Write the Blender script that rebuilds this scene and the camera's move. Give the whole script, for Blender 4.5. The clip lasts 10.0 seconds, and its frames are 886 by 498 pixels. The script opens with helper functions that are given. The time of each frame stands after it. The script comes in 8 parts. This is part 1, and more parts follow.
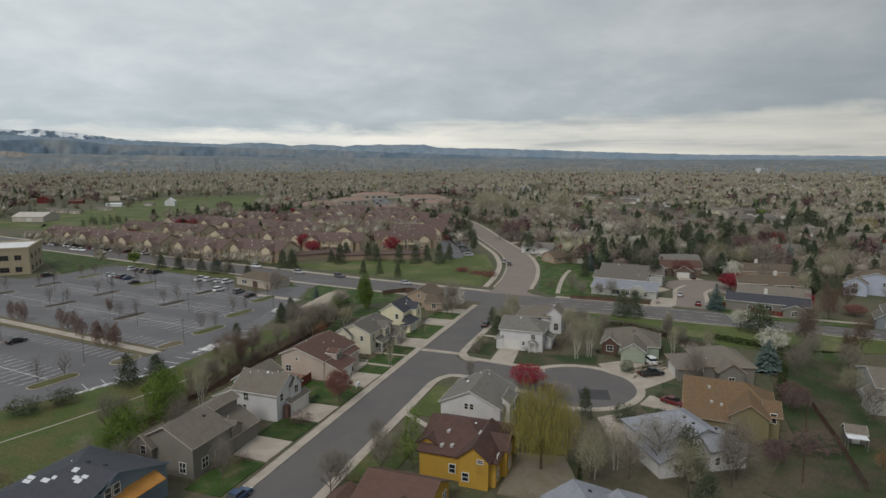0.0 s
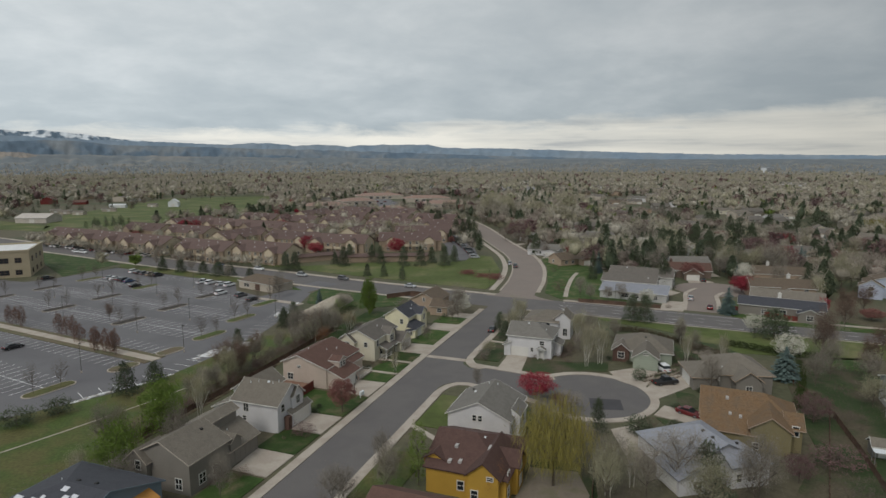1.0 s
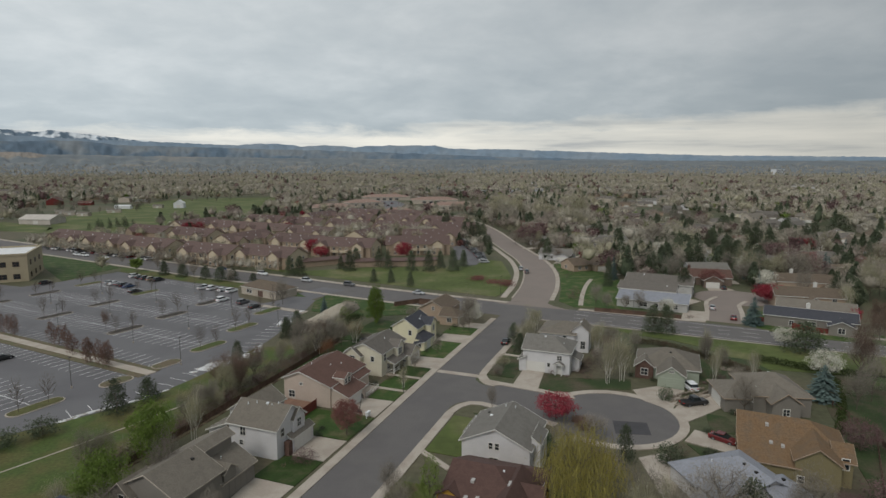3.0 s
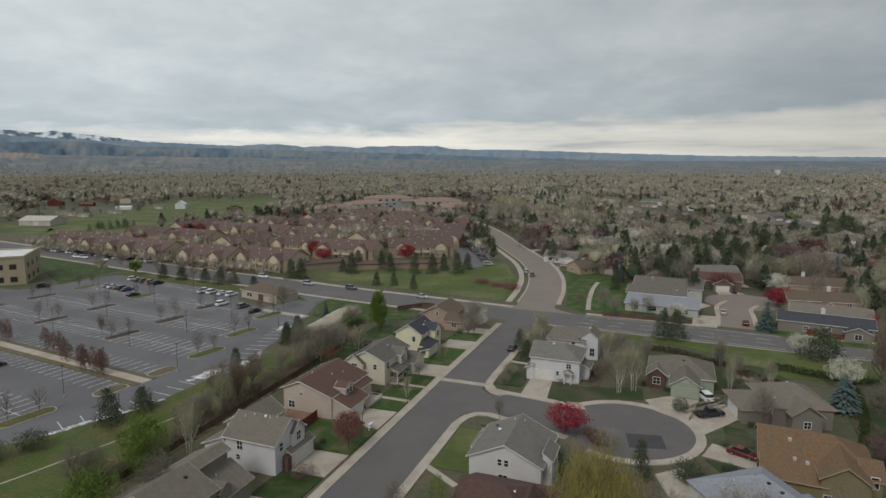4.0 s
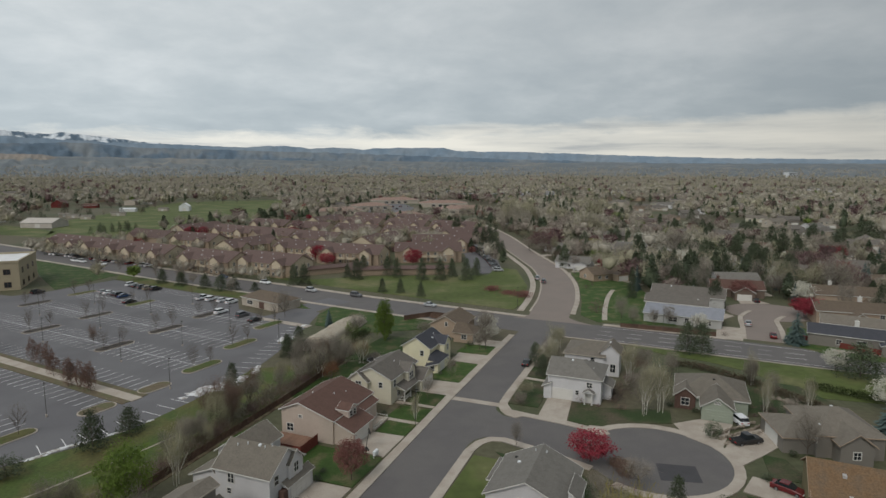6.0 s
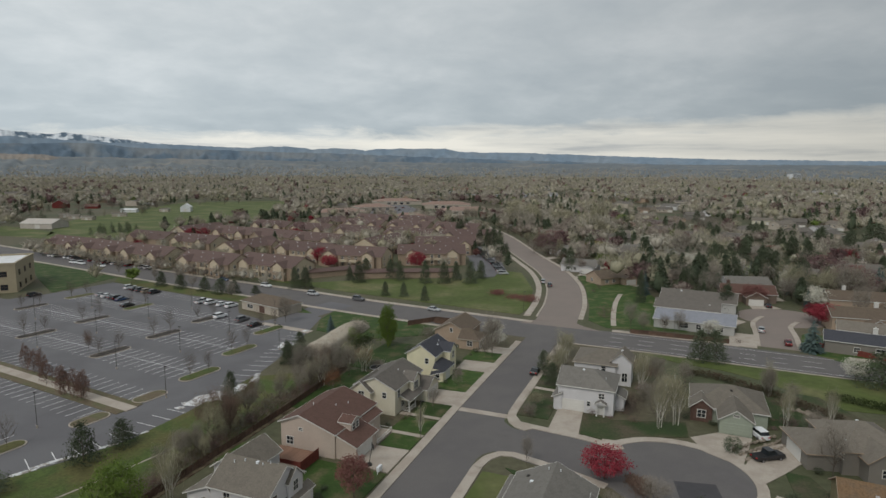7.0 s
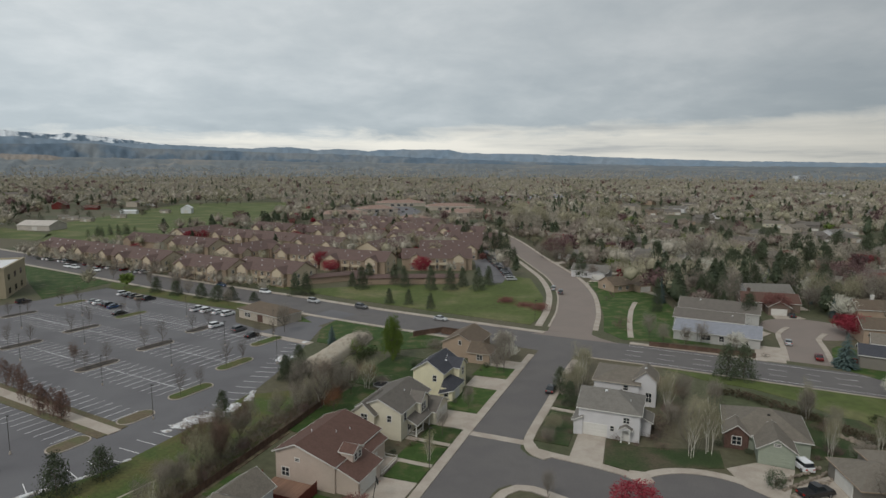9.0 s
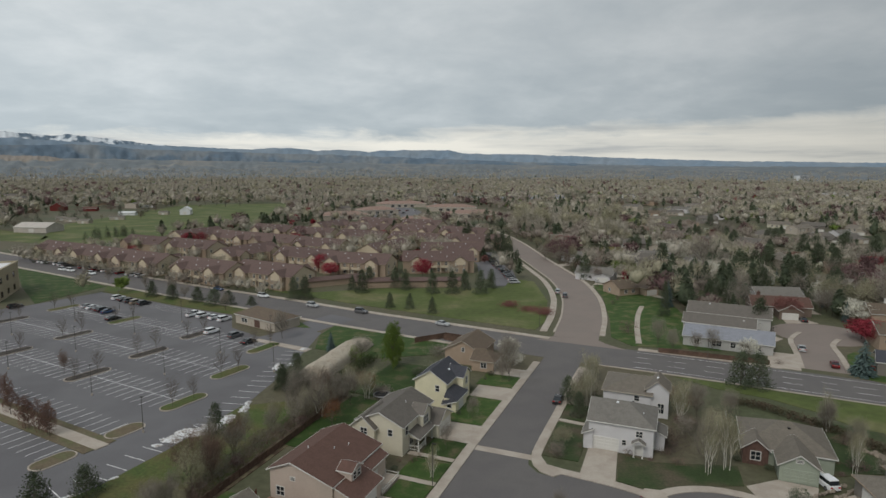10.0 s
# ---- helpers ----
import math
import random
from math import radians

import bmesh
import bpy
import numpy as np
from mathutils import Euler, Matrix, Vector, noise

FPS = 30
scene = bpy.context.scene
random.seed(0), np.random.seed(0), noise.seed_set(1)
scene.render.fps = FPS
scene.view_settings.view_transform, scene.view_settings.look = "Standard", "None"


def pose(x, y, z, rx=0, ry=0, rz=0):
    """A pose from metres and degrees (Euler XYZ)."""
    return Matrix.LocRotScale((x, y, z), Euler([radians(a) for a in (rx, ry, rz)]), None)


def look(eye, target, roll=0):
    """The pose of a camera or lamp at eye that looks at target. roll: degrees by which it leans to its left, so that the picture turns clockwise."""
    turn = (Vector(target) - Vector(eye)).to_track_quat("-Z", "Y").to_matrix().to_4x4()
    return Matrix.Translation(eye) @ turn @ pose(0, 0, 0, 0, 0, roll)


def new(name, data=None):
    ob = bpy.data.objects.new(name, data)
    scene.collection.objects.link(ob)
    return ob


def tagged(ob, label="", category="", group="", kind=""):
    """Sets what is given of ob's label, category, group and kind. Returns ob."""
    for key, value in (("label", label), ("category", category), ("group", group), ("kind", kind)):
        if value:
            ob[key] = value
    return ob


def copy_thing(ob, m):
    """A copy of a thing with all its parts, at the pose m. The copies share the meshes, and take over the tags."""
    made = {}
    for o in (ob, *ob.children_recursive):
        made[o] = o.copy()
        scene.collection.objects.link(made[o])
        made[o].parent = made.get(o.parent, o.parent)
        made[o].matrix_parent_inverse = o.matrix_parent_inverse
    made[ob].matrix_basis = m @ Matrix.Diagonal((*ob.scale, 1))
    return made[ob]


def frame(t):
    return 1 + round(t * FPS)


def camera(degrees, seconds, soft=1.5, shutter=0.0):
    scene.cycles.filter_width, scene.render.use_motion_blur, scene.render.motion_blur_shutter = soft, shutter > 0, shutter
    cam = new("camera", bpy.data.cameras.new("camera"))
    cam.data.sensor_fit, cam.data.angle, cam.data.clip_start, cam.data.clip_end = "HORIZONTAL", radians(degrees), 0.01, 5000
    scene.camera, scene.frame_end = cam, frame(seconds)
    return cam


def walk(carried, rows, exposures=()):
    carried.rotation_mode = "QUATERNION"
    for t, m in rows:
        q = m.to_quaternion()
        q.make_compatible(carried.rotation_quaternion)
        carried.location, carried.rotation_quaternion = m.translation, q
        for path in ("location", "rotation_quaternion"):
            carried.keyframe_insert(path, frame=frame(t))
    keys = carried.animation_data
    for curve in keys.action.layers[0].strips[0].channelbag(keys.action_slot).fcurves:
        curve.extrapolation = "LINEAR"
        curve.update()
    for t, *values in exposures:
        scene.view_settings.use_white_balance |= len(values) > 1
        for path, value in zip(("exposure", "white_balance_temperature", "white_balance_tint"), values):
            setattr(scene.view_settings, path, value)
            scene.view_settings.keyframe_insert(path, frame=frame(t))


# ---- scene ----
cam = camera(73.0, 10.0)
PATH = [
    (0, (0.71, 1.101, 46.518), (0.857, 3.075, 46.232), -0.0),
    (0.5, (0.618, 3.136, 46.705), (0.758, 5.11, 46.418), -0.0),
    (1, (0.492, 5.253, 46.849), (0.626, 7.228, 46.563), -0.1),
    (1.5, (0.338, 7.298, 47.005), (0.466, 9.273, 46.719), -0.0),
    (2, (0.176, 9.462, 47.141), (0.299, 11.438, 46.856), -0.0),
    (2.5, (0.069, 11.646, 47.266), (0.186, 13.623, 46.982), -0.0),
    (4, (-0.47, 18.395, 47.608), (-0.365, 20.373, 47.326), -0.0),
    (4.5, (-0.58, 20.76, 47.652), (-0.48, 22.738, 47.372), 0.0),
    (5, (-0.831, 23.145, 47.645), (-0.733, 25.123, 47.367), 0.1),
    (5.5, (-0.909, 25.506, 47.688), (-0.817, 27.485, 47.411), 0.1),
    (7, (-1.773, 32.495, 47.952), (-1.693, 34.475, 47.679), 0.2),
    (7.5, (-2.033, 35.004, 48.017), (-1.956, 36.984, 47.745), 0.3),
    (8, (-2.269, 37.375, 48.147), (-2.195, 39.355, 47.876), 0.3),
    (8.5, (-2.513, 39.816, 48.245), (-2.441, 41.796, 47.974), 0.3),
    (9, (-2.804, 42.339, 48.293), (-2.733, 44.32, 48.023), 0.3),
    (9.5, (-2.923, 44.964, 48.352), (-2.853, 46.944, 48.084), 0.2),
    (10, (-3.079, 47.499, 48.421), (-3.01, 49.479, 48.153), 0.2),
]
walk(cam, [(t, look(eye, target, roll)) for t, eye, target, roll in PATH])

# ---- world and sun ----
world = bpy.data.worlds.new("overcast_sky")
scene.world = world
world.use_nodes = True
wn, wl = world.node_tree.nodes, world.node_tree.links
wn.clear()


def wnode(kind, **kw):
    n = wn.new(kind)
    for k, v in kw.items():
        n.inputs[k].default_value = v
    return n


def wmath(op, a, b=None):
    n = wn.new("ShaderNodeMath")
    n.operation = op
    for i, s in enumerate((a, b)):
        if s is None:
            continue
        if isinstance(s, (int, float)):
            n.inputs[i].default_value = s
        else:
            wl.new(s, n.inputs[i])
    return n.outputs[0]


def wramp(src, stops):
    n = wn.new("ShaderNodeValToRGB")
    el = n.color_ramp.elements
    while len(el) < len(stops):
        el.new(0.5)
    for e, (p, c) in zip(el, stops):
        e.position, e.color = p, (*c, 1)
    wl.new(src, n.inputs[0])
    return n.outputs[0]


SUN_EL, SUN_AZ = radians(46), radians(215)
sky = wn.new("ShaderNodeTexSky")
sky.sky_type, sky.sun_disc = "NISHITA", False
sky.sun_elevation, sky.sun_rotation = SUN_EL, SUN_AZ
coord = wn.new("ShaderNodeTexCoord")
sep = wn.new("ShaderNodeSeparateXYZ")
wl.new(coord.outputs["Generated"], sep.inputs[0])
up = wmath("MAXIMUM", sep.outputs[2], 0.0)
lift = wmath("ADD", up, 0.24)
flat = wn.new("ShaderNodeCombineXYZ")
wl.new(wmath("DIVIDE", sep.outputs[0], lift), flat.inputs[0])
wl.new(wmath("DIVIDE", sep.outputs[1], lift), flat.inputs[1])
big = wnode("ShaderNodeTexNoise", Scale=1.5, Detail=7.0, Roughness=0.52, Distortion=0.25)
wl.new(flat.outputs[0], big.inputs["Vector"])
fine = wnode("ShaderNodeTexNoise", Scale=5.0, Detail=6.0, Roughness=0.6, Distortion=0.2)
wl.new(flat.outputs[0], fine.inputs["Vector"])
density = wmath("ADD", wmath("MULTIPLY", big.outputs[0], 0.7), wmath("MULTIPLY", fine.outputs[0], 0.3))
deck = wramp(density, [(0.36, (0.415, 0.458, 0.482)), (0.50, (0.475, 0.514, 0.532)), (0.64, (0.560, 0.592, 0.604))])
# bluer, darker underside of the deck low over the land
low = wn.new("ShaderNodeMix")
low.data_type, low.blend_type = "RGBA", "MULTIPLY"
low.inputs["Factor"].default_value = 1.0
wl.new(deck, low.inputs["A"])
wl.new(wramp(up, [(0.045, (0.84, 0.88, 0.91)), (0.12, (0.93, 0.95, 0.965)), (0.21, (1, 1, 1))]), low.inputs["B"])
deck = low.outputs["Result"]
# pale gap under the cloud deck, low over the horizon, with thin dark bars
bars_at = wn.new("ShaderNodeCombineXYZ")
wl.new(wmath("MULTIPLY", sep.outputs[0], 3.2), bars_at.inputs[0])
wl.new(wmath("MULTIPLY", sep.outputs[1], 3.2), bars_at.inputs[1])
wl.new(wmath("MULTIPLY", sep.outputs[2], 42.0), bars_at.inputs[2])
bars = wnode("ShaderNodeTexNoise", Scale=1.0, Detail=5.0, Roughness=0.55)
wl.new(bars_at.outputs[0], bars.inputs["Vector"])
gap = wramp(bars.outputs[0], [(0.35, (0.44, 0.46, 0.465)), (0.46, (0.645, 0.645, 0.605)), (0.62, (0.77, 0.755, 0.69))])
puff_at = wn.new("ShaderNodeCombineXYZ")
wl.new(wmath("MULTIPLY", sep.outputs[0], 7.5), puff_at.inputs[0])
wl.new(wmath("MULTIPLY", sep.outputs[1], 7.5), puff_at.inputs[1])
wl.new(wmath("MULTIPLY", sep.outputs[2], 34.0), puff_at.inputs[2])
puff = wnode("ShaderNodeTexNoise", Scale=1.0, Detail=7.0, Roughness=0.6, Distortion=0.35)
wl.new(puff_at.outputs[0], puff.inputs["Vector"])
ragged = wmath("ADD", wmath("MULTIPLY", wmath("SUBTRACT", bars.outputs[0], 0.5), 0.035), wmath("MULTIPLY", wmath("SUBTRACT", puff.outputs[0], 0.5), 0.075))
edge = wmath("SUBTRACT", wmath("ADD", up, ragged), wmath("MULTIPLY", sep.outputs[0], 0.030))
where = wramp(edge, [(0.044, (1, 1, 1)), (0.066, (0, 0, 0))])
mix = wn.new("ShaderNodeMix")
mix.data_type = "RGBA"
wl.new(where, mix.inputs["Factor"])
wl.new(deck, mix.inputs["A"])
wl.new(gap, mix.inputs["B"])
clouds = wnode("ShaderNodeBackground", Strength=1.0)
fall = wmath("ADD", wmath("MULTIPLY", sep.outputs[0], 0.43), wmath("MULTIPLY", wmath("MULTIPLY", sep.outputs[0], sep.outputs[0]), 0.22))
wl.new(wmath("SUBTRACT", 1.13, fall), clouds.inputs["Strength"])
wl.new(mix.outputs["Result"], clouds.inputs[0])
clear = wnode("ShaderNodeBackground", Strength=0.06)
wl.new(sky.outputs[0], clear.inputs[0])
cover = wnode("ShaderNodeMixShader", Fac=0.94)
wl.new(clear.outputs[0], cover.inputs[1])
wl.new(clouds.outputs[0], cover.inputs[2])
wout = wn.new("ShaderNodeOutputWorld")
wl.new(cover.outputs[0], wout.inputs[0])

sun_data = bpy.data.lights.new("sun", "SUN")
sun_data.energy, sun_data.angle, sun_data.color = 1.25, radians(18), (1.0, 0.95, 0.88)
sun = new("sun", sun_data)
toward = Vector((math.sin(SUN_AZ) * math.cos(SUN_EL), math.cos(SUN_AZ) * math.cos(SUN_EL), math.sin(SUN_EL)))
sun.matrix_world = look(toward * 100, (0, 0, 0))

# ---- materials ----


def material(name, colour, rough=0.85, vary=0.18, scale=0.6, grain=12.0, bump=0.15, metal=0.0, second=None, mixat=(0.42, 0.6),
             tint=0.0, objcol=False, siding=0.0, spec=0.3, island=0.0, detail=6.0):
    """A surface with broad blotches, fine grain and relief. second: a colour that shows through in patches. tint: change from
    object to object; objcol: base from the object's own colour; siding: height of horizontal courses in metres."""
    m = bpy.data.materials.new(name)
    m.use_nodes = True
    nt = m.node_tree
    n, l = nt.nodes, nt.links
    b = n["Principled BSDF"]
    b.inputs["Roughness"].default_value = rough
    b.inputs["Metallic"].default_value = metal
    b.inputs["Specular IOR Level"].default_value = spec
    tc = n.new("ShaderNodeTexCoord")
    broad = n.new("ShaderNodeTexNoise")
    broad.inputs["Scale"].default_value, broad.inputs["Detail"].default_value = scale, detail
    l.new(tc.outputs["Object"], broad.inputs["Vector"])
    tiny = n.new("ShaderNodeTexNoise")
    tiny.inputs["Scale"].default_value, tiny.inputs["Detail"].default_value = grain, 3.0
    l.new(tc.outputs["Object"], tiny.inputs["Vector"])
    if objcol:
        info = n.new("ShaderNodeObjectInfo")
        colour_out = info.outputs["Color"]
    else:
        rgb = n.new("ShaderNodeRGB")
        rgb.outputs[0].default_value = (*colour, 1)
        colour_out = rgb.outputs[0]
    if second:
        patch = n.new("ShaderNodeValToRGB")
        patch.color_ramp.elements[0].position, patch.color_ramp.elements[1].position = mixat
        l.new(broad.outputs[0], patch.inputs[0])
        mx = n.new("ShaderNodeMix")
        mx.data_type = "RGBA"
        l.new(patch.outputs[0], mx.inputs["Factor"])
        l.new(colour_out, mx.inputs["A"])
        mx.inputs["B"].default_value = (*second, 1)
        colour_out = mx.outputs["Result"]

    def spread(src, amount, centre=0.5):
        r = n.new("ShaderNodeMapRange")
        r.inputs["From Min"].default_value, r.inputs["From Max"].default_value = centre - 0.25, centre + 0.25
        if centre == 0.5 and src.node.type not in {"TEX_NOISE"}:
            r.inputs["From Min"].default_value, r.inputs["From Max"].default_value = 0, 1
        r.inputs["To Min"].default_value, r.inputs["To Max"].default_value = 1 - amount, 1 + amount
        l.new(src, r.inputs["Value"])
        return r.outputs[0]

    factor = spread(broad.outputs[0], vary)
    parts = [spread(tiny.outputs[0], vary * 0.7)]
    if tint:
        info2 = n.new("ShaderNodeObjectInfo")
        parts.append(spread(info2.outputs["Random"], tint))
    if island:
        geo = n.new("ShaderNodeNewGeometry")
        parts.append(spread(geo.outputs["Random Per Island"], island))
    for p in parts:
        mu = n.new("ShaderNodeMath")
        mu.operation = "MULTIPLY"
        l.new(factor, mu.inputs[0])
        l.new(p, mu.inputs[1])
        factor = mu.outputs[0]
    sc = n.new("ShaderNodeVectorMath")
    sc.operation = "SCALE"
    l.new(colour_out, sc.inputs[0])
    l.new(factor, sc.inputs["Scale"])
    l.new(sc.outputs[0], b.inputs["Base Color"])
    height = tiny.outputs[0]
    if siding:
        wv = n.new("ShaderNodeTexWave")
        wv.wave_type, wv.bands_direction, wv.wave_profile = "BANDS", "Z", "SAW"
        wv.inputs["Scale"].default_value = 0.314 / siding
        l.new(tc.outputs["Object"], wv.inputs["Vector"])
        ad = n.new("ShaderNodeMath")
        ad.operation = "ADD"
        l.new(wv.outputs["Fac"], ad.inputs[0])
        l.new(tiny.outputs[0], ad.inputs[1])
        height = ad.outputs[0]
    if bump:
        bp = n.new("ShaderNodeBump")
        bp.inputs["Strength"].default_value, bp.inputs["Distance"].default_value = bump, 0.05
        l.new(height, bp.inputs["Height"])
        l.new(bp.outputs[0], b.inputs["Normal"])
    return m


M = {}
M["meadow"] = material("meadow", (0.124, 0.108, 0.070), vary=0.3, scale=0.02, grain=0.8, second=(0.062, 0.070, 0.036), mixat=(0.40, 0.62), detail=9)
M["lawn"] = material("lawn", (0.038, 0.072, 0.014), vary=0.3, scale=0.3, grain=3.0, second=(0.092, 0.082, 0.042), mixat=(0.50, 0.70), tint=0.25)
M["yard"] = material("yard", (0.038, 0.062, 0.019), vary=0.35, scale=0.12, grain=2.5, second=(0.074, 0.062, 0.040), mixat=(0.42, 0.60))
M["field"] = material("field", (0.082, 0.106, 0.028), vary=0.28, scale=0.05, grain=0.5, second=(0.135, 0.122, 0.062), mixat=(0.50, 0.72))
M["dry_grass"] = material("dry_grass", (0.116, 0.110, 0.038), vary=0.38, scale=0.14, grain=2.0, second=(0.056, 0.080, 0.019), mixat=(0.40, 0.58))
M["bed"] = material("bed", (0.088, 0.058, 0.038), vary=0.35, scale=0.5, grain=5.0, second=(0.135, 0.115, 0.070))
M["mulch"] = material("mulch", (0.040, 0.033, 0.028), vary=0.35, scale=0.8, grain=8.0, second=(0.062, 0.052, 0.042))
M["tan_grass"] = material("tan_grass", (0.150, 0.118, 0.074), vary=0.3, scale=0.3, grain=3.0, second=(0.095, 0.092, 0.046))
M["asphalt"] = material("asphalt", (0.142, 0.132, 0.128), vary=0.18, scale=0.12, grain=6.0, bump=0.08, second=(0.112, 0.104, 0.103), detail=10)
M["lot_asphalt"] = material("lot_asphalt", (0.150, 0.146, 0.152), vary=0.12, scale=0.06, grain=5.0, bump=0.06, second=(0.118, 0.114, 0.120), detail=10)
M["concrete_road"] = material("concrete_road", (0.235, 0.195, 0.172), vary=0.1, scale=0.1, grain=4.0, bump=0.05, second=(0.205, 0.172, 0.152))
M["gravel"] = material("gravel", (0.225, 0.190, 0.150), vary=0.25, scale=0.4, grain=7.0, bump=0.25, second=(0.150, 0.135, 0.090), mixat=(0.46, 0.66))
M["patch"] = material("patch", (0.062, 0.060, 0.064), vary=0.12, scale=0.5)
M["concrete"] = material("concrete", (0.43, 0.38, 0.325), vary=0.12, scale=0.3, grain=5.0, bump=0.05, second=(0.33, 0.285, 0.24))
M["paint"] = material("road_paint", (0.74, 0.74, 0.73), vary=0.25, scale=0.7, grain=9.0, bump=0.02)
M["snow"] = material("snow", (0.68, 0.69, 0.70), vary=0.2, scale=1.4, grain=7.0, bump=0.6, second=(0.30, 0.27, 0.24), mixat=(0.44, 0.62))
M["stone"] = material("stone", (0.23, 0.195, 0.155), vary=0.25, scale=0.8, tint=0.2)
M["white_trim"] = material("white_trim", (0.60, 0.585, 0.55), vary=0.06, rough=0.6)
M["glass"] = material("window_glass", (0.020, 0.024, 0.028), vary=0.05, rough=0.08, bump=0.0, spec=0.6)
M["dark_metal"] = material("dark_metal", (0.035, 0.032, 0.030), rough=0.5, vary=0.1, metal=0.6)
M["pole_metal"] = material("pole_metal", (0.085, 0.078, 0.072), rough=0.5, vary=0.1, metal=0.3)
M["grey_metal"] = material("grey_metal", (0.30, 0.30, 0.31), rough=0.45, vary=0.1, metal=0.7)
M["white_metal"] = material("white_metal", (0.68, 0.70, 0.72), rough=0.4, vary=0.08, spec=0.5)
M["tyre"] = material("tyre", (0.018, 0.018, 0.019), rough=0.9)
M["car_paint"] = material("car_paint", (0.5, 0.5, 0.5), rough=0.25, vary=0.04, objcol=True, spec=0.6, bump=0.0)
M["lamp_red"] = material("lamp_red", (0.35, 0.01, 0.01), rough=0.3, bump=0.0)
M["lamp_clear"] = material("lamp_clear", (0.7, 0.7, 0.68), rough=0.2, bump=0.0)
M["wood_deck"] = material("wood_deck", (0.23, 0.135, 0.095), vary=0.2, scale=2.0, siding=0.0)
M["wood_red"] = material("wood_red", (0.150, 0.040, 0.030), vary=0.2, scale=1.5)
M["wood_fence"] = material("wood_fence", (0.105, 0.066, 0.048), vary=0.3, scale=1.2, tint=0.2)
M["brick"] = material("brick", (0.108, 0.064, 0.051), vary=0.3, scale=2.5, grain=14.0)
M["bark"] = material("bark", (0.105, 0.085, 0.068), vary=0.3, scale=2.0, tint=0.2)
M["birch_bark"] = material("birch_bark", (0.56, 0.53, 0.47), vary=0.3, scale=2.0)
M["sheathing"] = material("sheathing", (0.43, 0.205, 0.052), vary=0.15, scale=1.0)
M["paper"] = material("paper", (0.62, 0.62, 0.66), vary=0.1, scale=2.0)
M["skylight"] = material("skylight", (0.40, 0.385, 0.37), vary=0.1, scale=2.0, rough=0.3)
M["red_paint"] = material("red_paint", (0.34, 0.030, 0.022), rough=0.5)
M["twig"] = material("twig", (0.225, 0.200, 0.166), vary=0.2, scale=0.5, tint=0.2, island=0.15)
for key, col, sec in (
        ("leaf_red", (0.285, 0.042, 0.058), (0.19, 0.030, 0.042)), ("leaf_rust", (0.175, 0.105, 0.082), (0.130, 0.085, 0.068)), ("hedge_brown", (0.098, 0.074, 0.052), (0.066, 0.060, 0.036)), ("leaf_yellow", (0.28, 0.245, 0.066), (0.21, 0.18, 0.066)),
        ("leaf_green", (0.118, 0.172, 0.034), (0.086, 0.130, 0.030)), ("leaf_young", (0.185, 0.255, 0.060), (0.140, 0.190, 0.056)),
        ("needle", (0.086, 0.104, 0.062), (0.064, 0.080, 0.052)), ("needle_blue", (0.10, 0.14, 0.13), (0.06, 0.09, 0.085)),
        ("blossom", (0.62, 0.60, 0.52), (0.36, 0.35, 0.26)), ("leaf_bronze", (0.25, 0.115, 0.100), (0.17, 0.085, 0.075)),
        ("leaf_purple", (0.17, 0.10, 0.10), (0.12, 0.085, 0.08)), ("bud", (0.31, 0.292, 0.195), (0.24, 0.226, 0.150)), ("leaf_gold", (0.20, 0.185, 0.045), (0.15, 0.135, 0.042)), ("twig_dark", (0.150, 0.122, 0.102), (0.115, 0.095, 0.082)),
        ("bud_orange", (0.22, 0.105, 0.055), (0.14, 0.08, 0.05)), ("dry_reed", (0.44, 0.395, 0.325), (0.35, 0.305, 0.245)),
        ("bud_brown", (0.175, 0.118, 0.092), (0.130, 0.094, 0.074)), ("hedge_leaf", (0.050, 0.068, 0.022), (0.035, 0.045, 0.018))):
    M[key] = material(key, col, vary=0.25, scale=0.35, grain=3.0, second=sec, tint=0.18, island=0.10, bump=0.0, spec=0.15)

for key, col, sec in (("wood_twig", (0.365, 0.332, 0.272), (0.300, 0.270, 0.222)), ("wood_pale", (0.412, 0.380, 0.314), (0.352, 0.324, 0.268)),
                      ("wood_dark", (0.312, 0.266, 0.226), (0.258, 0.220, 0.188)), ("wood_bud", (0.355, 0.330, 0.238), (0.290, 0.270, 0.192))):
    M[key] = material(key, col, vary=0.22, scale=0.060, grain=0.9, island=0.06, bump=0.0, spec=0.15, second=sec)


def wall_mat(name, c):
    return material(name, c, vary=0.07, scale=0.5, grain=8.0, siding=0.16, bump=0.25, rough=0.75)


def roof_mat(name, c):
    return material(name, c, vary=0.22, scale=0.9, grain=5.0, bump=0.35, second=tuple(x * 0.74 for x in c), siding=0.14, tint=0.08)


# ---- mesh helpers ----


def mesh_of(name, verts, faces, mats=(), smooth=False):
    me = bpy.data.meshes.new(name)
    me.from_pydata([tuple(v) for v in verts], [], [tuple(f) for f in faces])
    for m in mats:
        me.materials.append(m)
    if smooth:
        me.shade_smooth()
    me.update()
    return me


def part(name, mesh, parent, label="", at=None):
    ob = new(name, mesh)
    ob.parent = parent
    if at is not None:
        ob.matrix_basis = at
    if label:
        ob["label"] = label
    return ob


def from_bm(name, bm, *mats, smooth=False):
    bmesh.ops.recalc_face_normals(bm, faces=bm.faces)
    me = bpy.data.meshes.new(name)
    bm.to_mesh(me)
    bm.free()
    for m in mats:
        me.materials.append(m)
    if smooth:
        me.shade_smooth()
    return me


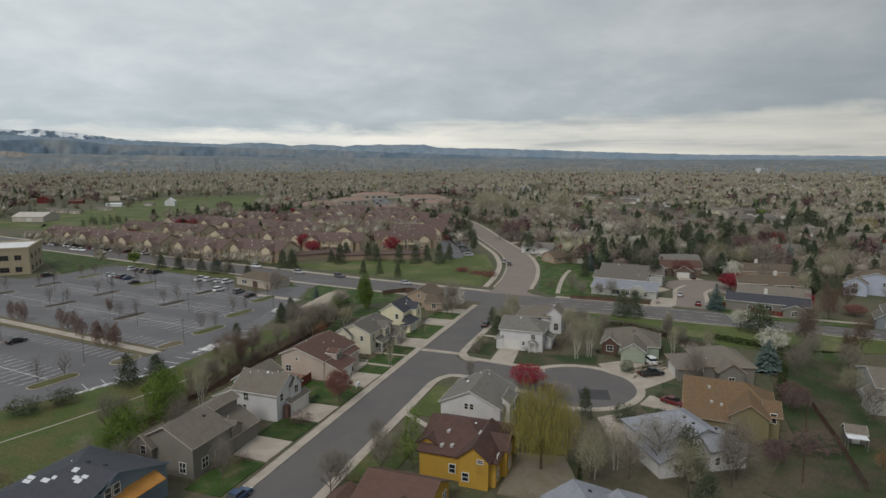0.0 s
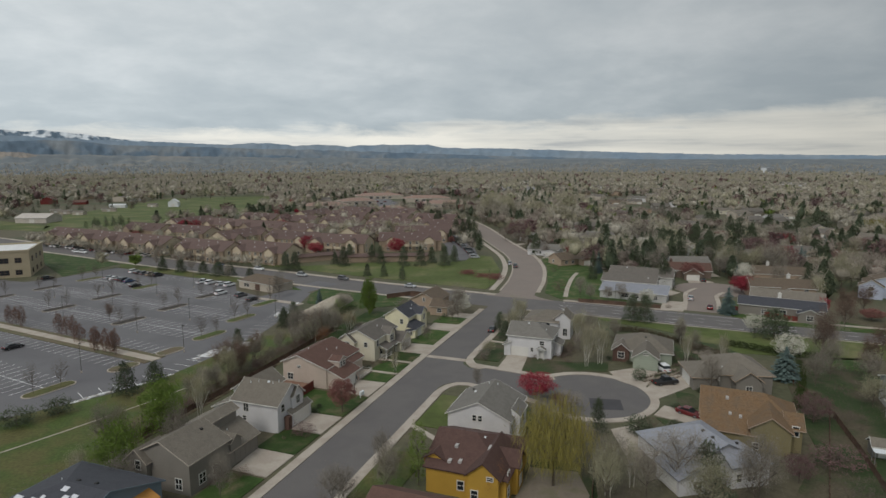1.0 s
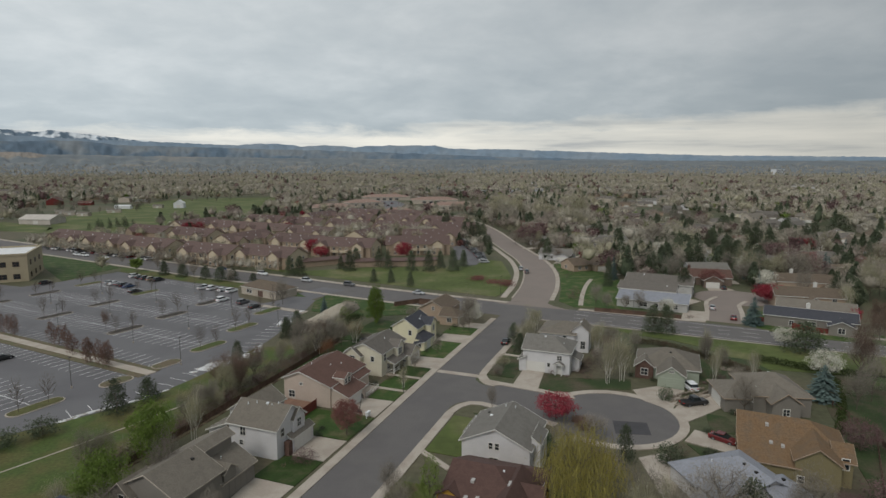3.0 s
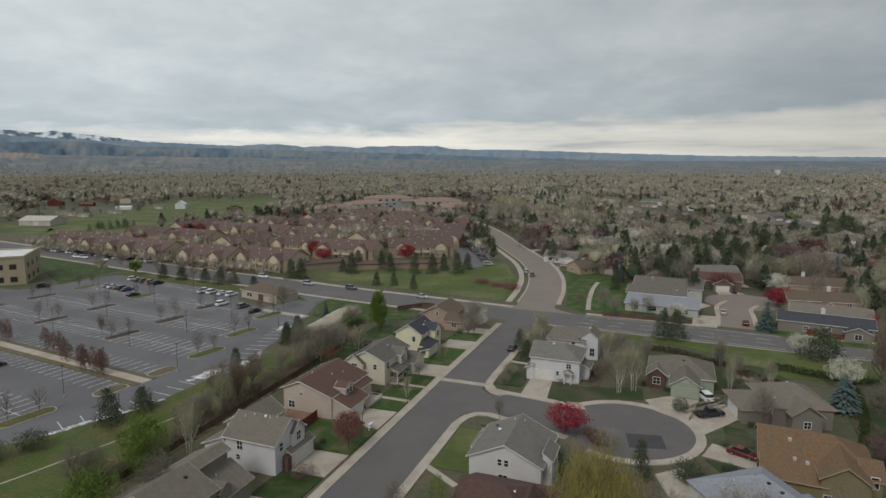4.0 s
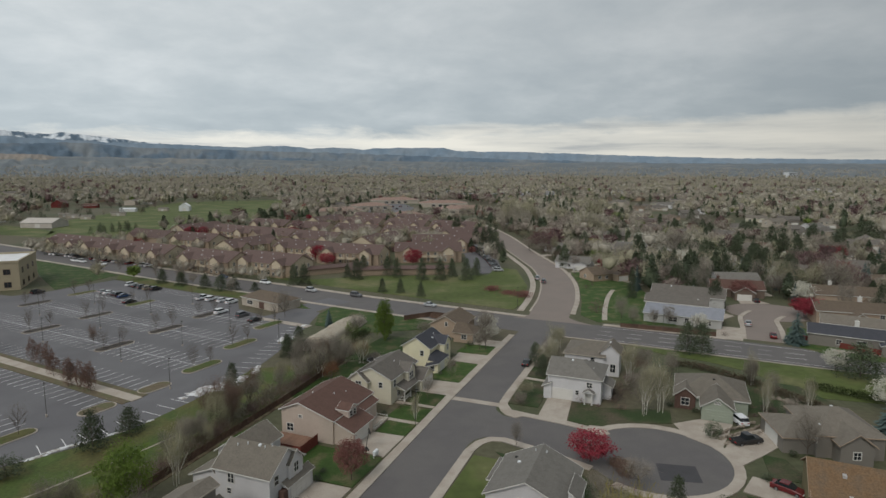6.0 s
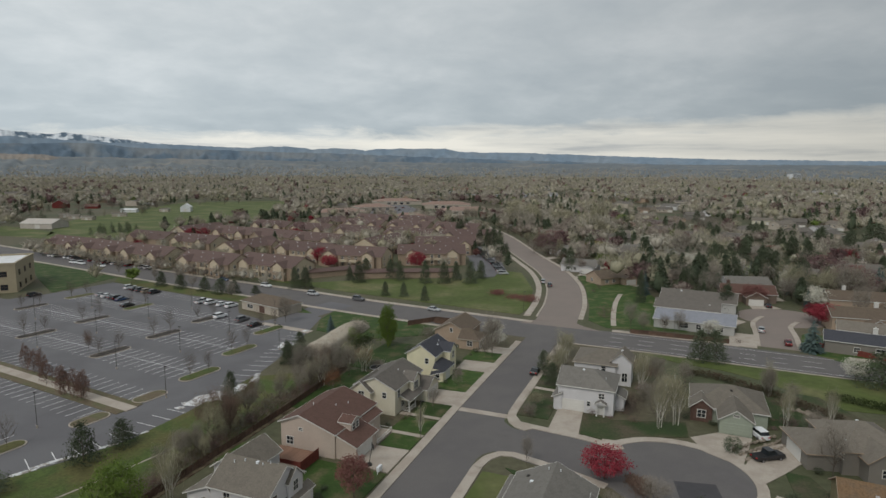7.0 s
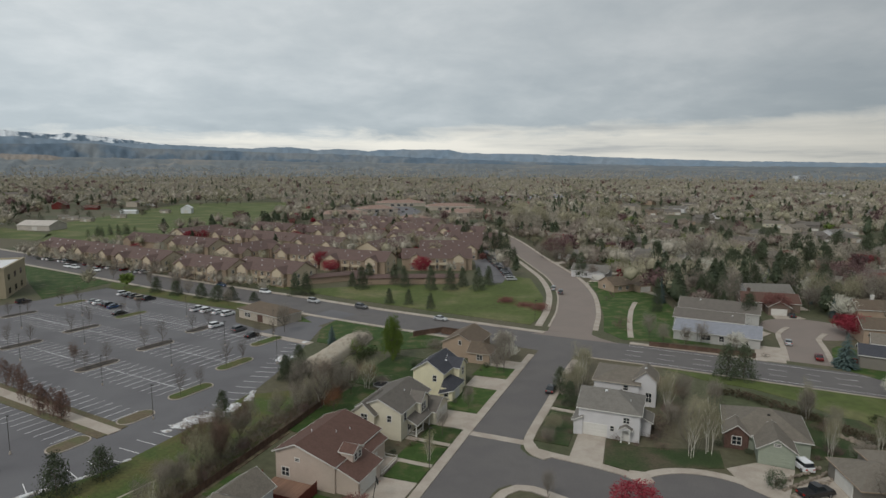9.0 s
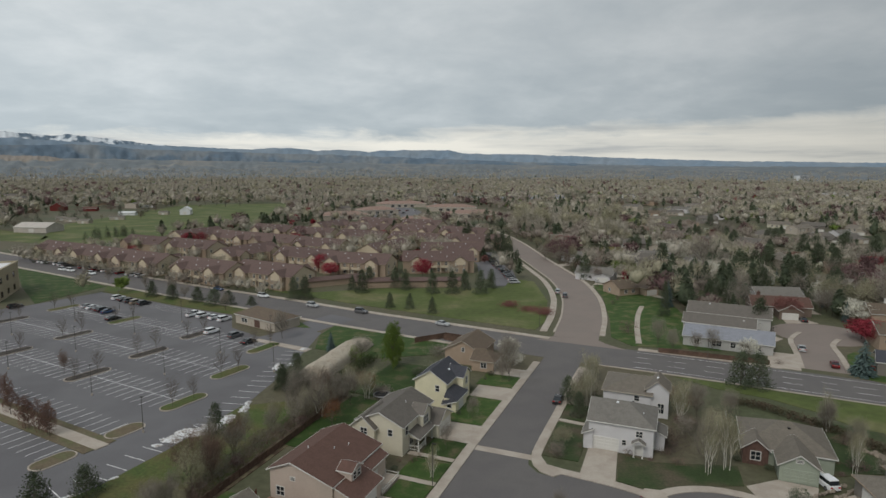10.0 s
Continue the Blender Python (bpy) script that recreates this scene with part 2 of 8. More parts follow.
def add_box(bm, x0, x1, y0, y1, z0, z1, m=None, mi=0):
    vs = [bm.verts.new((x, y, z)) for z in (z0, z1) for y in (y0, y1) for x in (x0, x1)]
    if m is not None:
        for v in vs:
            v.co = m @ v.co
    for f in ((0, 2, 3, 1), (4, 5, 7, 6), (0, 1, 5, 4), (2, 6, 7, 3), (0, 4, 6, 2), (1, 3, 7, 5)):
        bm.faces.new([vs[i] for i in f]).material_index = mi
    return vs


def add_bar(bm, a, b, w, h):
    """A bar of width w and height h from a to b."""
    a, b = Vector(a), Vector(b)
    d = (b - a).normalized()
    side = d.cross(Vector((0, 0, 1)))
    side = side.normalized() if side.length > 1e-4 else Vector((1, 0, 0))
    upv = side.cross(d)
    vs = [bm.verts.new(p + side * (w / 2 * sx) + upv * (h / 2 * sz)) for p in (a, b) for sz in (-1, 1) for sx in (-1, 1)]
    for f in ((0, 1, 3, 2), (4, 6, 7, 5), (0, 4, 5, 1), (2, 3, 7, 6), (0, 2, 6, 4), (1, 5, 7, 3)):
        bm.faces.new([vs[i] for i in f])


def add_tube(bm, a, b, ra, rb, n=6, cap=True):
    a, b = Vector(a), Vector(b)
    q = (b - a).to_track_quat("Z", "Y")
    rings = []
    for p, r in ((a, ra), (b, rb)):
        rings.append([bm.verts.new(p + q @ Vector((r * math.cos(6.2832 * i / n), r * math.sin(6.2832 * i / n), 0))) for i in range(n)])
    for i in range(n):
        bm.faces.new((rings[0][i], rings[0][(i + 1) % n], rings[1][(i + 1) % n], rings[1][i]))
    if cap:
        bm.faces.new(rings[1])
        bm.faces.new(rings[0][::-1])


def slab(name, pts, z0, z1, mat, label, category, kind="structure"):
    """A flat-topped piece of ground with upright edges."""
    bm = bmesh.new()
    lo = [bm.verts.new((x, y, z0)) for x, y in pts]
    hi = [bm.verts.new((x, y, z1)) for x, y in pts]
    bm.faces.new(hi)
    for i in range(len(pts)):
        j = (i + 1) % len(pts)
        bm.faces.new((lo[i], lo[j], hi[j], hi[i]))
    bmesh.ops.recalc_face_normals(bm, faces=bm.faces)
    if sum(f.normal.z * f.calc_area() for f in bm.faces) < 0:
        bmesh.ops.reverse_faces(bm, faces=bm.faces)
    bmesh.ops.triangulate(bm, faces=[f for f in bm.faces if len(f.verts) > 4])
    return tagged(new(name, from_bm_plain(name, bm, mat)), label, category, kind=kind)


def from_bm_plain(name, bm, mat):
    me = bpy.data.meshes.new(name)
    bm.to_mesh(me)
    bm.free()
    me.materials.append(mat)
    return me


def smooth_line(pts, step=4.0):
    """Points along a smooth curve through pts."""
    pts = [Vector((x, y)) for x, y in pts]
    ext = [pts[0] * 2 - pts[1]] + pts + [pts[-1] * 2 - pts[-2]]
    out = []
    for i in range(1, len(ext) - 2):
        p0, p1, p2, p3 = ext[i - 1:i + 3]
        n = max(1, int((p2 - p1).length / step))
        for k in range(n):
            t = k / n
            out.append(0.5 * (2 * p1 + (p2 - p0) * t + (2 * p0 - 5 * p1 + 4 * p2 - p3) * t * t + (3 * p1 - p0 - 3 * p2 + p3) * t ** 3))
    out.append(pts[-1])
    return out


def offset(line, d):
    """The line moved d to its right."""
    out = []
    for i, p in enumerate(line):
        t = (line[min(i + 1, len(line) - 1)] - line[max(i - 1, 0)]).normalized()
        out.append(p + Vector((t.y, -t.x)) * d)
    return out


def ribbon(name, line, d0, d1, z0, z1, mat, label, category):
    """A strip that follows the line between the offsets d0 and d1."""
    a, b = offset(line, d0), offset(line, d1)
    verts, faces = [], []
    for p, q in zip(a, b):
        verts += [(p.x, p.y, z1), (q.x, q.y, z1), (p.x, p.y, z0), (q.x, q.y, z0)]
    for i in range(len(a) - 1):
        k = 4 * i
        faces += [(k, k + 1, k + 5, k + 4), (k + 1, k + 3, k + 7, k + 5), (k, k + 4, k + 6, k + 2)]
    faces += [(0, 2, 3, 1), (4 * len(a) - 4, 4 * len(a) - 3, 4 * len(a) - 1, 4 * len(a) - 2)]
    bm = bmesh.new()
    vs = [bm.verts.new(v) for v in verts]
    for f in faces:
        bm.faces.new([vs[i] for i in f])
    bmesh.ops.recalc_face_normals(bm, faces=bm.faces)
    if sum(f.normal.z * f.calc_area() for f in bm.faces) < 0:
        bmesh.ops.reverse_faces(bm, faces=bm.faces)
    return tagged(new(name, from_bm_plain(name, bm, mat)), label, category, kind="structure")


# street frame: u runs up the street from the junction, v to its right from the kerb
TURN = radians(24)
ORIGIN = Vector((6.2, 146.4))
ALONG, ACROSS = Vector((math.sin(TURN), math.cos(TURN))), Vector((math.cos(TURN), -math.sin(TURN)))


def P(u, v):
    p = ORIGIN + ALONG * u + ACROSS * v
    return (p.x, p.y)


# parking-lot frame: a runs along the rows, b across them
ROW = radians(-31)
LA, LB = Vector((math.cos(ROW), math.sin(ROW))), Vector((-math.sin(ROW), math.cos(ROW)))


def Q(a, b):
    p = LA * a + LB * b
    return (p.x, p.y)


def inside(pts, x, y):
    hit = False
    j = len(pts) - 1
    for i in range(len(pts)):
        xi, yi = pts[i]
        xj, yj = pts[j]
        if (yi > y) != (yj > y) and x < (xj - xi) * (y - yi) / (yj - yi) + xi:
            hit = not hit
        j = i
    return hit


# ---- ground, roads and pavements ----
bm = bmesh.new()
rings = [0, 150, 400, 900, 1800, 3200, 4900]
prev = [bm.verts.new((0, 0, 0))]
for r in rings[1:]:
    cur = [bm.verts.new((r * math.cos(math.tau * i / 64), r * math.sin(math.tau * i / 64), 0)) for i in range(64)]
    for i in range(64):
        j = (i + 1) % 64
        if len(prev) == 1:
            bm.faces.new((prev[0], cur[i], cur[j]))
        else:
            bm.faces.new((prev[i], cur[i], cur[j], prev[j]))
    prev = cur
tagged(new("ground", from_bm_plain("ground", bm, M["meadow"])), "flat ground of dry and greening grass", "ground", kind="structure")

STREET = [Vector(P(u, 4.75 + max(0, -u) * 0.015)) for u in (-130, -90, -50, -20, 0, 20, 56)]
ribbon("road", STREET, -4.75, 4.75, -0.3, 0.024, M["asphalt"], "grey asphalt residential street with worn surface", "road")
ARTERIAL = smooth_line([(-330, 440), (-228, 371), (-179, 338), (-129.5, 304.6), (-97, 283), (-58, 259), (-26, 238), (10, 216.5), (36, 201.5),
                        (62, 188.5), (84, 176.5), (103, 166.5), (160, 139), (260, 98), (420, 40)])
ribbon("road", ARTERIAL, -8.2, 8.2, -0.3, 0.016, M["asphalt"], "wide asphalt arterial road with white lane lines", "road")
CURVE = smooth_line([(38, 205), (44, 222), (50, 240), (56.5, 268), (59.5, 300), (58.6, 330), (57, 365), (56.5, 400), (55, 440), (51, 482), (45, 520), (38, 560)])
ribbon("road", [p for p in CURVE if p.y > 209.5], -6.4, 6.4, -0.3, 0.032, M["concrete_road"], "pale pinkish concrete road curving away", "road")

slab("road", [(29.5, 212.6), (52, 201.6), (48.2, 207.2), (46.6, 212), (34.4, 215.5), (33, 214)], -0.3, 0.024, M["concrete_road"],
     "pale concrete mouth of the curving road", "road")

# cul-de-sac: straight arm and round head
CDS = [Vector(p) for p in (P(-9, 8.5), P(-11, 16), P(-13.6, 26), P(-15.4, 36))]
head = Vector((38.2, 119.2))
ribbon("road", CDS, -4.7, 4.7, -0.3, 0.028, M["asphalt"], "grey asphalt arm of a cul-de-sac", "road")
slab("road", [(head.x + 11.6 * math.cos(i * math.tau / 40), head.y + 11.6 * math.sin(i * math.tau / 40)) for i in range(40)], -0.3, 0.036,
     M["asphalt"], "round asphalt head of a cul-de-sac", "road")
slab("road", [P(-20, 9.4), P(-16.5, 10.2), P(-14.2, 12), P(-13.2, 15), P(-5, 15), P(-4.5, 12), P(-2.5, 10), P(0.5, 9.4)], -0.3, 0.020, M["asphalt"],
     "asphalt flare where two streets meet", "road")
slab("road", [P(-3.6, 15), P(-4.4, 23), P(-5.2, 27), P(-6.4, 30.5), P(-8.6, 36), P(-20, 37), P(-18.2, 30), P(-13.9, 15)], -0.3, 0.022, M["asphalt"], "asphalt widening of the cul-de-sac arm", "road")
slab("road_patch", [P(-13.6, 40.2), P(-12.4, 46.2), P(-17.5, 47.2), P(-19.0, 41.2)], 0.02, 0.041, M["patch"], "dark asphalt repair patch", "road")
slab("drain_pan", [P(-0.9, 0), P(-0.9, 10.5), P(0.9, 10.2), P(0.9, 0)], -0.3, 0.044, M["concrete"], "concrete drain pan across the street", "road")
CDS2 = smooth_line([(88.5, 171.5), (92.6, 180.2), (101, 196.2), (106.5, 207.6), (113, 214)])
ribbon("road", [p for p in CDS2 if p.y > 181.5], -4.4, 4.4, -0.3, 0.034, M["concrete_road"], "pale worn road of a second cul-de-sac", "road")
slab("road", [(115 + 13.5 * math.cos(i * math.tau / 36), 216 + 12.5 * math.sin(i * math.tau / 36)) for i in range(36)], -0.3, 0.040,
     M["concrete_road"], "pale round head of a second cul-de-sac", "road")

# kerbs with attached pavement
LAB = "pale concrete kerb and attached pavement"
ribbon("pavement", [Vector(P(u, max(0, -u) * 0.015)) for u in (-130, -60, -20, 0, 20, 50)], -1.7, 0, -0.2, 0.15, M["concrete"], LAB, "pavement")
ribbon("pavement", [Vector(P(u, 9.6 + max(0, -u) * 0.015)) for u in (-130, -80, -50, -21)], 0, 1.7, -0.2, 0.15, M["concrete"], LAB, "pavement")
ribbon("pavement", smooth_line([P(-21, 9.9), P(-17, 10.7), P(-14.6, 12.4), P(-13.9, 15), P(-16.2, 24), P(-18.5, 31)], 1.5), 0, 1.6, -0.2, 0.15,
       M["concrete"], LAB, "pavement")
ribbon("pavement", smooth_line([P(50, 9.9), P(46, 9.5), P(20, 9.5), P(5, 9.5), P(0, 9.9), P(-2.8, 11.6), P(-3.6, 15), P(-4.4, 23), P(-5.2, 27), P(-6.2, 30)], 2.0), -1.7, 0, -0.2, 0.15,
       M["concrete"], LAB, "pavement")
ring = [Vector((head.x + 11.6 * math.cos(a), head.y + 11.6 * math.sin(a))) for a in [radians(128 - 10 * i) for i in range(36)]][:35]
ribbon("pavement", ring[:28], -1.7, 0, -0.2, 0.15, M["concrete"], "curved concrete kerb round the cul-de-sac", "pavement")
slab("pavement", [P(-3.2, 28.2), P(-2.9, 30.8), P(-5.6, 32.2), P(-6.9, 30.6), P(-5.6, 28.0)], -0.2, 0.155, M["concrete"], "concrete kerb joint at the cul-de-sac", "pavement")
slab("pavement", [P(0.4, 9.6), P(-2.6, 10.9), P(-4.2, 12.4), P(-5.0, 14.6), P(-3.0, 16.4), P(-1.6, 13.0), P(1.6, 11.0)], -0.2, 0.156, M["concrete"], "rounded concrete kerb at the street corner", "pavement")
iw = [i for i, p in enumerate(ARTERIAL) if p.x > 15][0]
ie = [i for i, p in enumerate(ARTERIAL) if p.x > 40][0]
ic = [i for i, p in enumerate(ARTERIAL) if p.x > 29][0]
id_ = [i for i, p in enumerate(ARTERIAL) if p.x > 50.5][0]
i2 = [i for i, p in enumerate(ARTERIAL) if p.x > 83][0]
i3 = [i for i, p in enumerate(ARTERIAL) if p.x > 100][0]
ribbon("pavement", ARTERIAL[:iw], 8.2, 9.9, -0.2, 0.15, M["concrete"], LAB, "pavement")
ribbon("pavement", ARTERIAL[ie:], 8.2, 8.7, -0.2, 0.15, M["concrete"], "concrete kerb of the arterial road", "pavement")
ribbon("pavement", ARTERIAL[:ic], -10.4, -8.2, -0.2, 0.15, M["concrete"], LAB, "pavement")
ribbon("pavement", ARTERIAL[id_:i2], -10.2, -8.2, -0.2, 0.15, M["concrete"], LAB, "pavement")
ribbon("pavement", ARTERIAL[i3:], -10.2, -8.2, -0.2, 0.15, M["concrete"], LAB, "pavement")
c0 = [i for i, p in enumerate(CURVE) if p.y > 214][0]
ribbon("pavement", CURVE[c0:], -7.0, -6.4, -0.2, 0.15, M["concrete"], "concrete kerb of the curving road", "pavement")
ribbon("pavement", CURVE[c0:], -11.0, -8.8, -0.2, 0.10, M["concrete"], "pale concrete footpath along the curving road", "pavement")
ribbon("pavement", CURVE[c0:], 6.4, 8.0, -0.2, 0.15, M["concrete"], LAB, "pavement")
ribbon("pavement", [p for p in CDS2 if p.y > 183.5], -5.8, -4.4, -0.2, 0.15, M["concrete"], LAB, "pavement")
ribbon("pavement", [p for p in CDS2 if p.y > 181.5], 4.4, 5.8, -0.2, 0.15, M["concrete"], LAB, "pavement")

# lane lines of the arterial road
verts, faces = [], []


def stroke(a, b, w, z):
    d = (b - a).normalized()
    s = Vector((d.y, -d.x)) * (w / 2)
    k = len(verts)
    verts.extend([(*(a - s), z), (*(a + s), z), (*(b + s), z), (*(b - s), z)])
    faces.append((k, k + 1, k + 2, k + 3))


for off, dash in ((-2.0, True), (2.2, True), (-6.4, False), (6.3, False)):
    ln = offset(ARTERIAL, off)
    for i in range(len(ln) - 1):
        mid = ARTERIAL[i]
        if mid.x < 48 or (dash and i % 2):
            continue
        stroke(ln[i], ln[i + 1], 0.13, 0.030)
tagged(new("road_markings", mesh_of("road_markings", verts, faces, [M["paint"]])), "white painted lane lines on the arterial", "road markings",
       kind="structure")

# ---- parking lot ----
LOT = [(-64.7, 122.8), (-59, 127.6), (-52.6, 135.1), (-46.5, 147.4), (-41.2, 155), (-39.8, 165), (-37.2, 178.5), (-34.2, 203.8), (-33, 221), (-42, 226),
       (-50, 217), (-61, 227), (-66, 243), (-86, 254), (-128, 281), (-141, 259), (-150, 250), (-190, 268), (-300, 190), (-190, 40), (-110, 88)]
slab("parking_lot", LOT, -0.3, 0.022, M["lot_asphalt"], "large grey asphalt parking lot with painted stalls", "parking lot")
ribbon("road", [Vector(p) for p in ((-41, 222), (-34, 233), (-29, 240))], -5.5, 5.5, -0.3, 0.027, M["lot_asphalt"], "asphalt entrance to the parking lot",
       "road")
verts, faces = [], []
ISLANDS = {73.7: (-130, -164, -198), 117.2: (-131.8, -165.7, -200.3, -236), 134.8: (-138.0, -168.4, -202.5, -237.4), 152.7: (-145.5, -172, -205.8, -240)}


def stalls(b0, b1, a0, a1):
    a = a0
    while a <= a1:
        p, q = Vector(Q(a, b0)), Vector(Q(a, b1))
        if inside(LOT, *p) and inside(LOT, *q):
            stroke(p, q, 0.125, 0.027)
        a += 2.74


for b, gaps in ISLANDS.items():
    edges = sorted(gaps)
    for i, g in enumerate(edges):
        hi = edges[i + 1] - 1.8 if i + 1 < len(edges) else g + 2
        if i + 1 < len(edges):
            stalls(b - 5.5, b + 5.5, g + 2.4, hi)
            stroke(Vector(Q(g + 2.4, b)), Vector(Q(hi - 0.4, b)), 0.13, 0.0272)
stalls(99.6, 105.0, -228, -131)
stalls(88.4, 93.6, -228, -128)
stalls(167.0, 172.4, -232, -170)
# slanted single stalls along the green edge
for (x0, y0), (x1, y1) in zip(LOT[:8], LOT[1:8]):
    d = Vector((x1 - x0, y1 - y0))
    n = int(d.length / 2.9)
    for k in range(n):
        p = Vector((x0, y0)) + d * ((k + 0.5) / n)
        s = d.normalized()
        inn = Vector((-s.y, s.x))
        stroke(p + inn * 0.4, p + inn * 5.2, 0.13, 0.027)
tagged(new("stall_lines", mesh_of("stall_lines", verts, faces, [M["paint"]])), "white painted parking stall lines", "parking lines", kind="structure")


def island(a0, a1, b0, b1, green):
    """A kerbed planting island with round ends."""
    r = (a1 - a0) / 2
    ca = (a0 + a1) / 2
    for inset, z, mat in ((0, 0.15, "concrete"), (0.28, 0.19, green)):
        pts = []
        for k in range(9):
            t = math.pi * k / 8
            pts.append(Q(ca + (r - inset) * math.cos(t), b1 - r + (r - inset) * math.sin(t)))
        for k in range(9):
            t = math.pi + math.pi * k / 8
            pts.append(Q(ca + (r - inset) * math.cos(t), b0 + r + (r - inset) * math.sin(t)))
        lab = "pale concrete kerb of a planting island" if not inset else "planting bed of an island in the parking lot"
        slab("kerb_island" if not inset else "planting", pts, 0.0, z, M[mat], lab, "planting island")


for b, gaps in ISLANDS.items():
    for g in gaps:
        island(g - 1.85, g + 1.85, b - 5.4, b + 5.4, "dry_grass" if g > -150 or (b > 150 and g < -190) else "mulch")
island(-131, -127, 86, 93.5, "tan_grass")
island(-131.5, -127.5, 99, 106.5, "tan_grass")
slab("verge", [Q(-250, 93.6), Q(-127, 93.6), Q(-127, 99.4), Q(-250, 99.4)], 0.0, 0.13, M["tan_grass"], "planted strip with dry grass in the lot", "verge")
slab("parking_lot", [(22, 304.5), (38.2, 310), (40.2, 345), (39.4, 383), (36.7, 417), (27, 407), (25, 350)], -0.2, 0.12, M["lot_asphalt"], "asphalt parking bay below the apartments", "parking lot")
slab("footpath", [Q(-250, 95.4), Q(-126.6, 95.4), Q(-126.6, 97.9), Q(-250, 97.9)], 0.0, 0.16, M["concrete"], "pale concrete walkway through the lot", "footpath")
slab("footpath", [(-34, 202), (-32.8, 204.5), (-49.5, 214.5), (-51, 213)], 0.0, 0.15, M["concrete"], "pale concrete kerb at the lot entrance", "footpath")

# lawns and verges
for pts, mat, lab in (
        ([(-156, 312), (-198, 338), (-164, 290), (-141, 261), (-132, 292)], "lawn", "mown green lawn beside the office building"),
        ([(-60, 247), (-66, 244), (-86, 255), (-128, 282), (-132, 293), (-98, 273), (-60, 249.5)], "dry_grass", "grass verge between lot and road"),
        ([(-41.5, 233), (-58, 243), (-44, 228), (-37, 226)], "lawn", "green lawn beside the small building"),
        ([(-30, 229), (-33, 218), (-32, 205), (-16, 196), (0, 199), (10, 206), (-20, 224)], "lawn", "green verge between lot entrance and road"),
        ([(-72, 288), (-46, 271), (-26, 257.5), (12, 234), (31, 222.5), (36, 232), (43, 262), (45, 300), (36, 306), (30, 286), (-20, 286), (-45, 279)], "field",
         "open green slope below the apartments"),
        ([(54.5, 205.5), (51.6, 214.5), (57.4, 234), (65.4, 268), (68.2, 292), (74, 292), (88, 262), (77, 200)], "lawn", "green yard beside the curving road"),
        ([(56, 181), (84, 166.5), (108, 155), (135, 143), (132, 133), (105, 136), (83, 143), (79.5, 150.5), (76, 160), (70.5, 167), (62, 173)], "field", "green verge along the arterial road"),
        ):
    slab("lawn" if mat == "lawn" else "grass", pts, -0.2, 0.09, M[mat], lab, "lawn")
for pts, mat, lab in (
        ([(-250, 437), (-218, 410), (-165, 520), (-140, 600), (-178, 873), (-310, 830), (-305, 551)], "field", "large green pasture"),
        ([(-330, 470), (-252, 436), (-262, 470), (-330, 520)], "field", "green paddock by the road"),
        ([(99.5, 180), (104.6, 169.6), (122, 160), (140, 152), (128, 172), (116, 186), (113, 199), (108.5, 196), (104.5, 190)], "lawn", "green corner lawn"),
        ([(100.4, 138.5), (110, 136.5), (104, 126), (95, 117), (87, 117.5), (90, 128)], "lawn", "green lawn below the arterial verge"),
        ([(67, 89), (73.5, 105.4), (81, 110), (83, 103.6), (73, 88)], "lawn", "green lawn along the swale"),
        ([(-21.7, 155), (-23.3, 165), (-16.1, 170.9), (-14, 167), (-14, 160.5)], "lawn", "green back yard lawn"),
        ([P(-130, -28), P(-70, -31), P(-20, -33), P(10, -36), (-40, 166), (-47, 147), (-53, 134), (-60, 126), (-66, 121), (-110, 86)], "dry_grass",
         "rough grass slope beside the parking lot")):
    slab("lawn" if mat == "lawn" else "grass", pts, -0.2, 0.09, M[mat], lab, "lawn")
slab("planting_bed", [P(-60, -29.2), P(-38, -29.7), P(-10, -30.7), P(12, -32.2), P(12, -35), P(-10, -33.4), P(-38, -32.2), P(-60, -31.6)], -0.2, 0.11, M["bed"], "strip of bare brown soil along a fence", "planting bed")
slab("footpath", [(-70, 96.5), (-60, 108.8), (-51, 120.6), (-44, 131), (-43.7, 130.8), (-50.7, 120.4), (-59.7, 108.6), (-69.7, 96.3)], 0.0, 0.115, M["concrete"],
     "narrow pale footpath across the grass", "footpath")

# front yards and drives on the west side of the street, then the east
for u0, u1, v0, v1, mat in ((-54, -46.3, -9.2, -1.7, "lawn"), (-38.4, -28.5, -17, -1.7, "lawn"), (-20, -14.6, -7.5, -1.7, "lawn"), (-14, -7.5, -8.5, -1.7, "lawn"),
                            (-7, 0.6, -8.0, -1.7, "lawn"), (8.6, 22, -9, -1.7, "lawn"), (29.6, 37, -10, -1.7, "lawn"), (-72, -62, -8, -1.7, "lawn"),
                            (-92, -80, -4, -1.7, "lawn"), (-35, -28, -30, -21.5, "lawn"), (-12, 12, -32, -19.5, "lawn"), (14, 36, -34, -20, "lawn"),
                            (-37, -22, 12, 18.5, "field"), (-62, -47, 11.3, 18.5, "dry_grass"), (1.5, 16, 11.3, 17.5, "yard"), (18, 33, 11.3, 18, "yard")):
    slab("lawn" if mat == "lawn" else "grass", [P(u0, v0), P(u1, v0), P(u1, v1), P(u0, v1)], -0.2, 0.12, M[mat], "front yard lawn beside the pavement", "lawn")
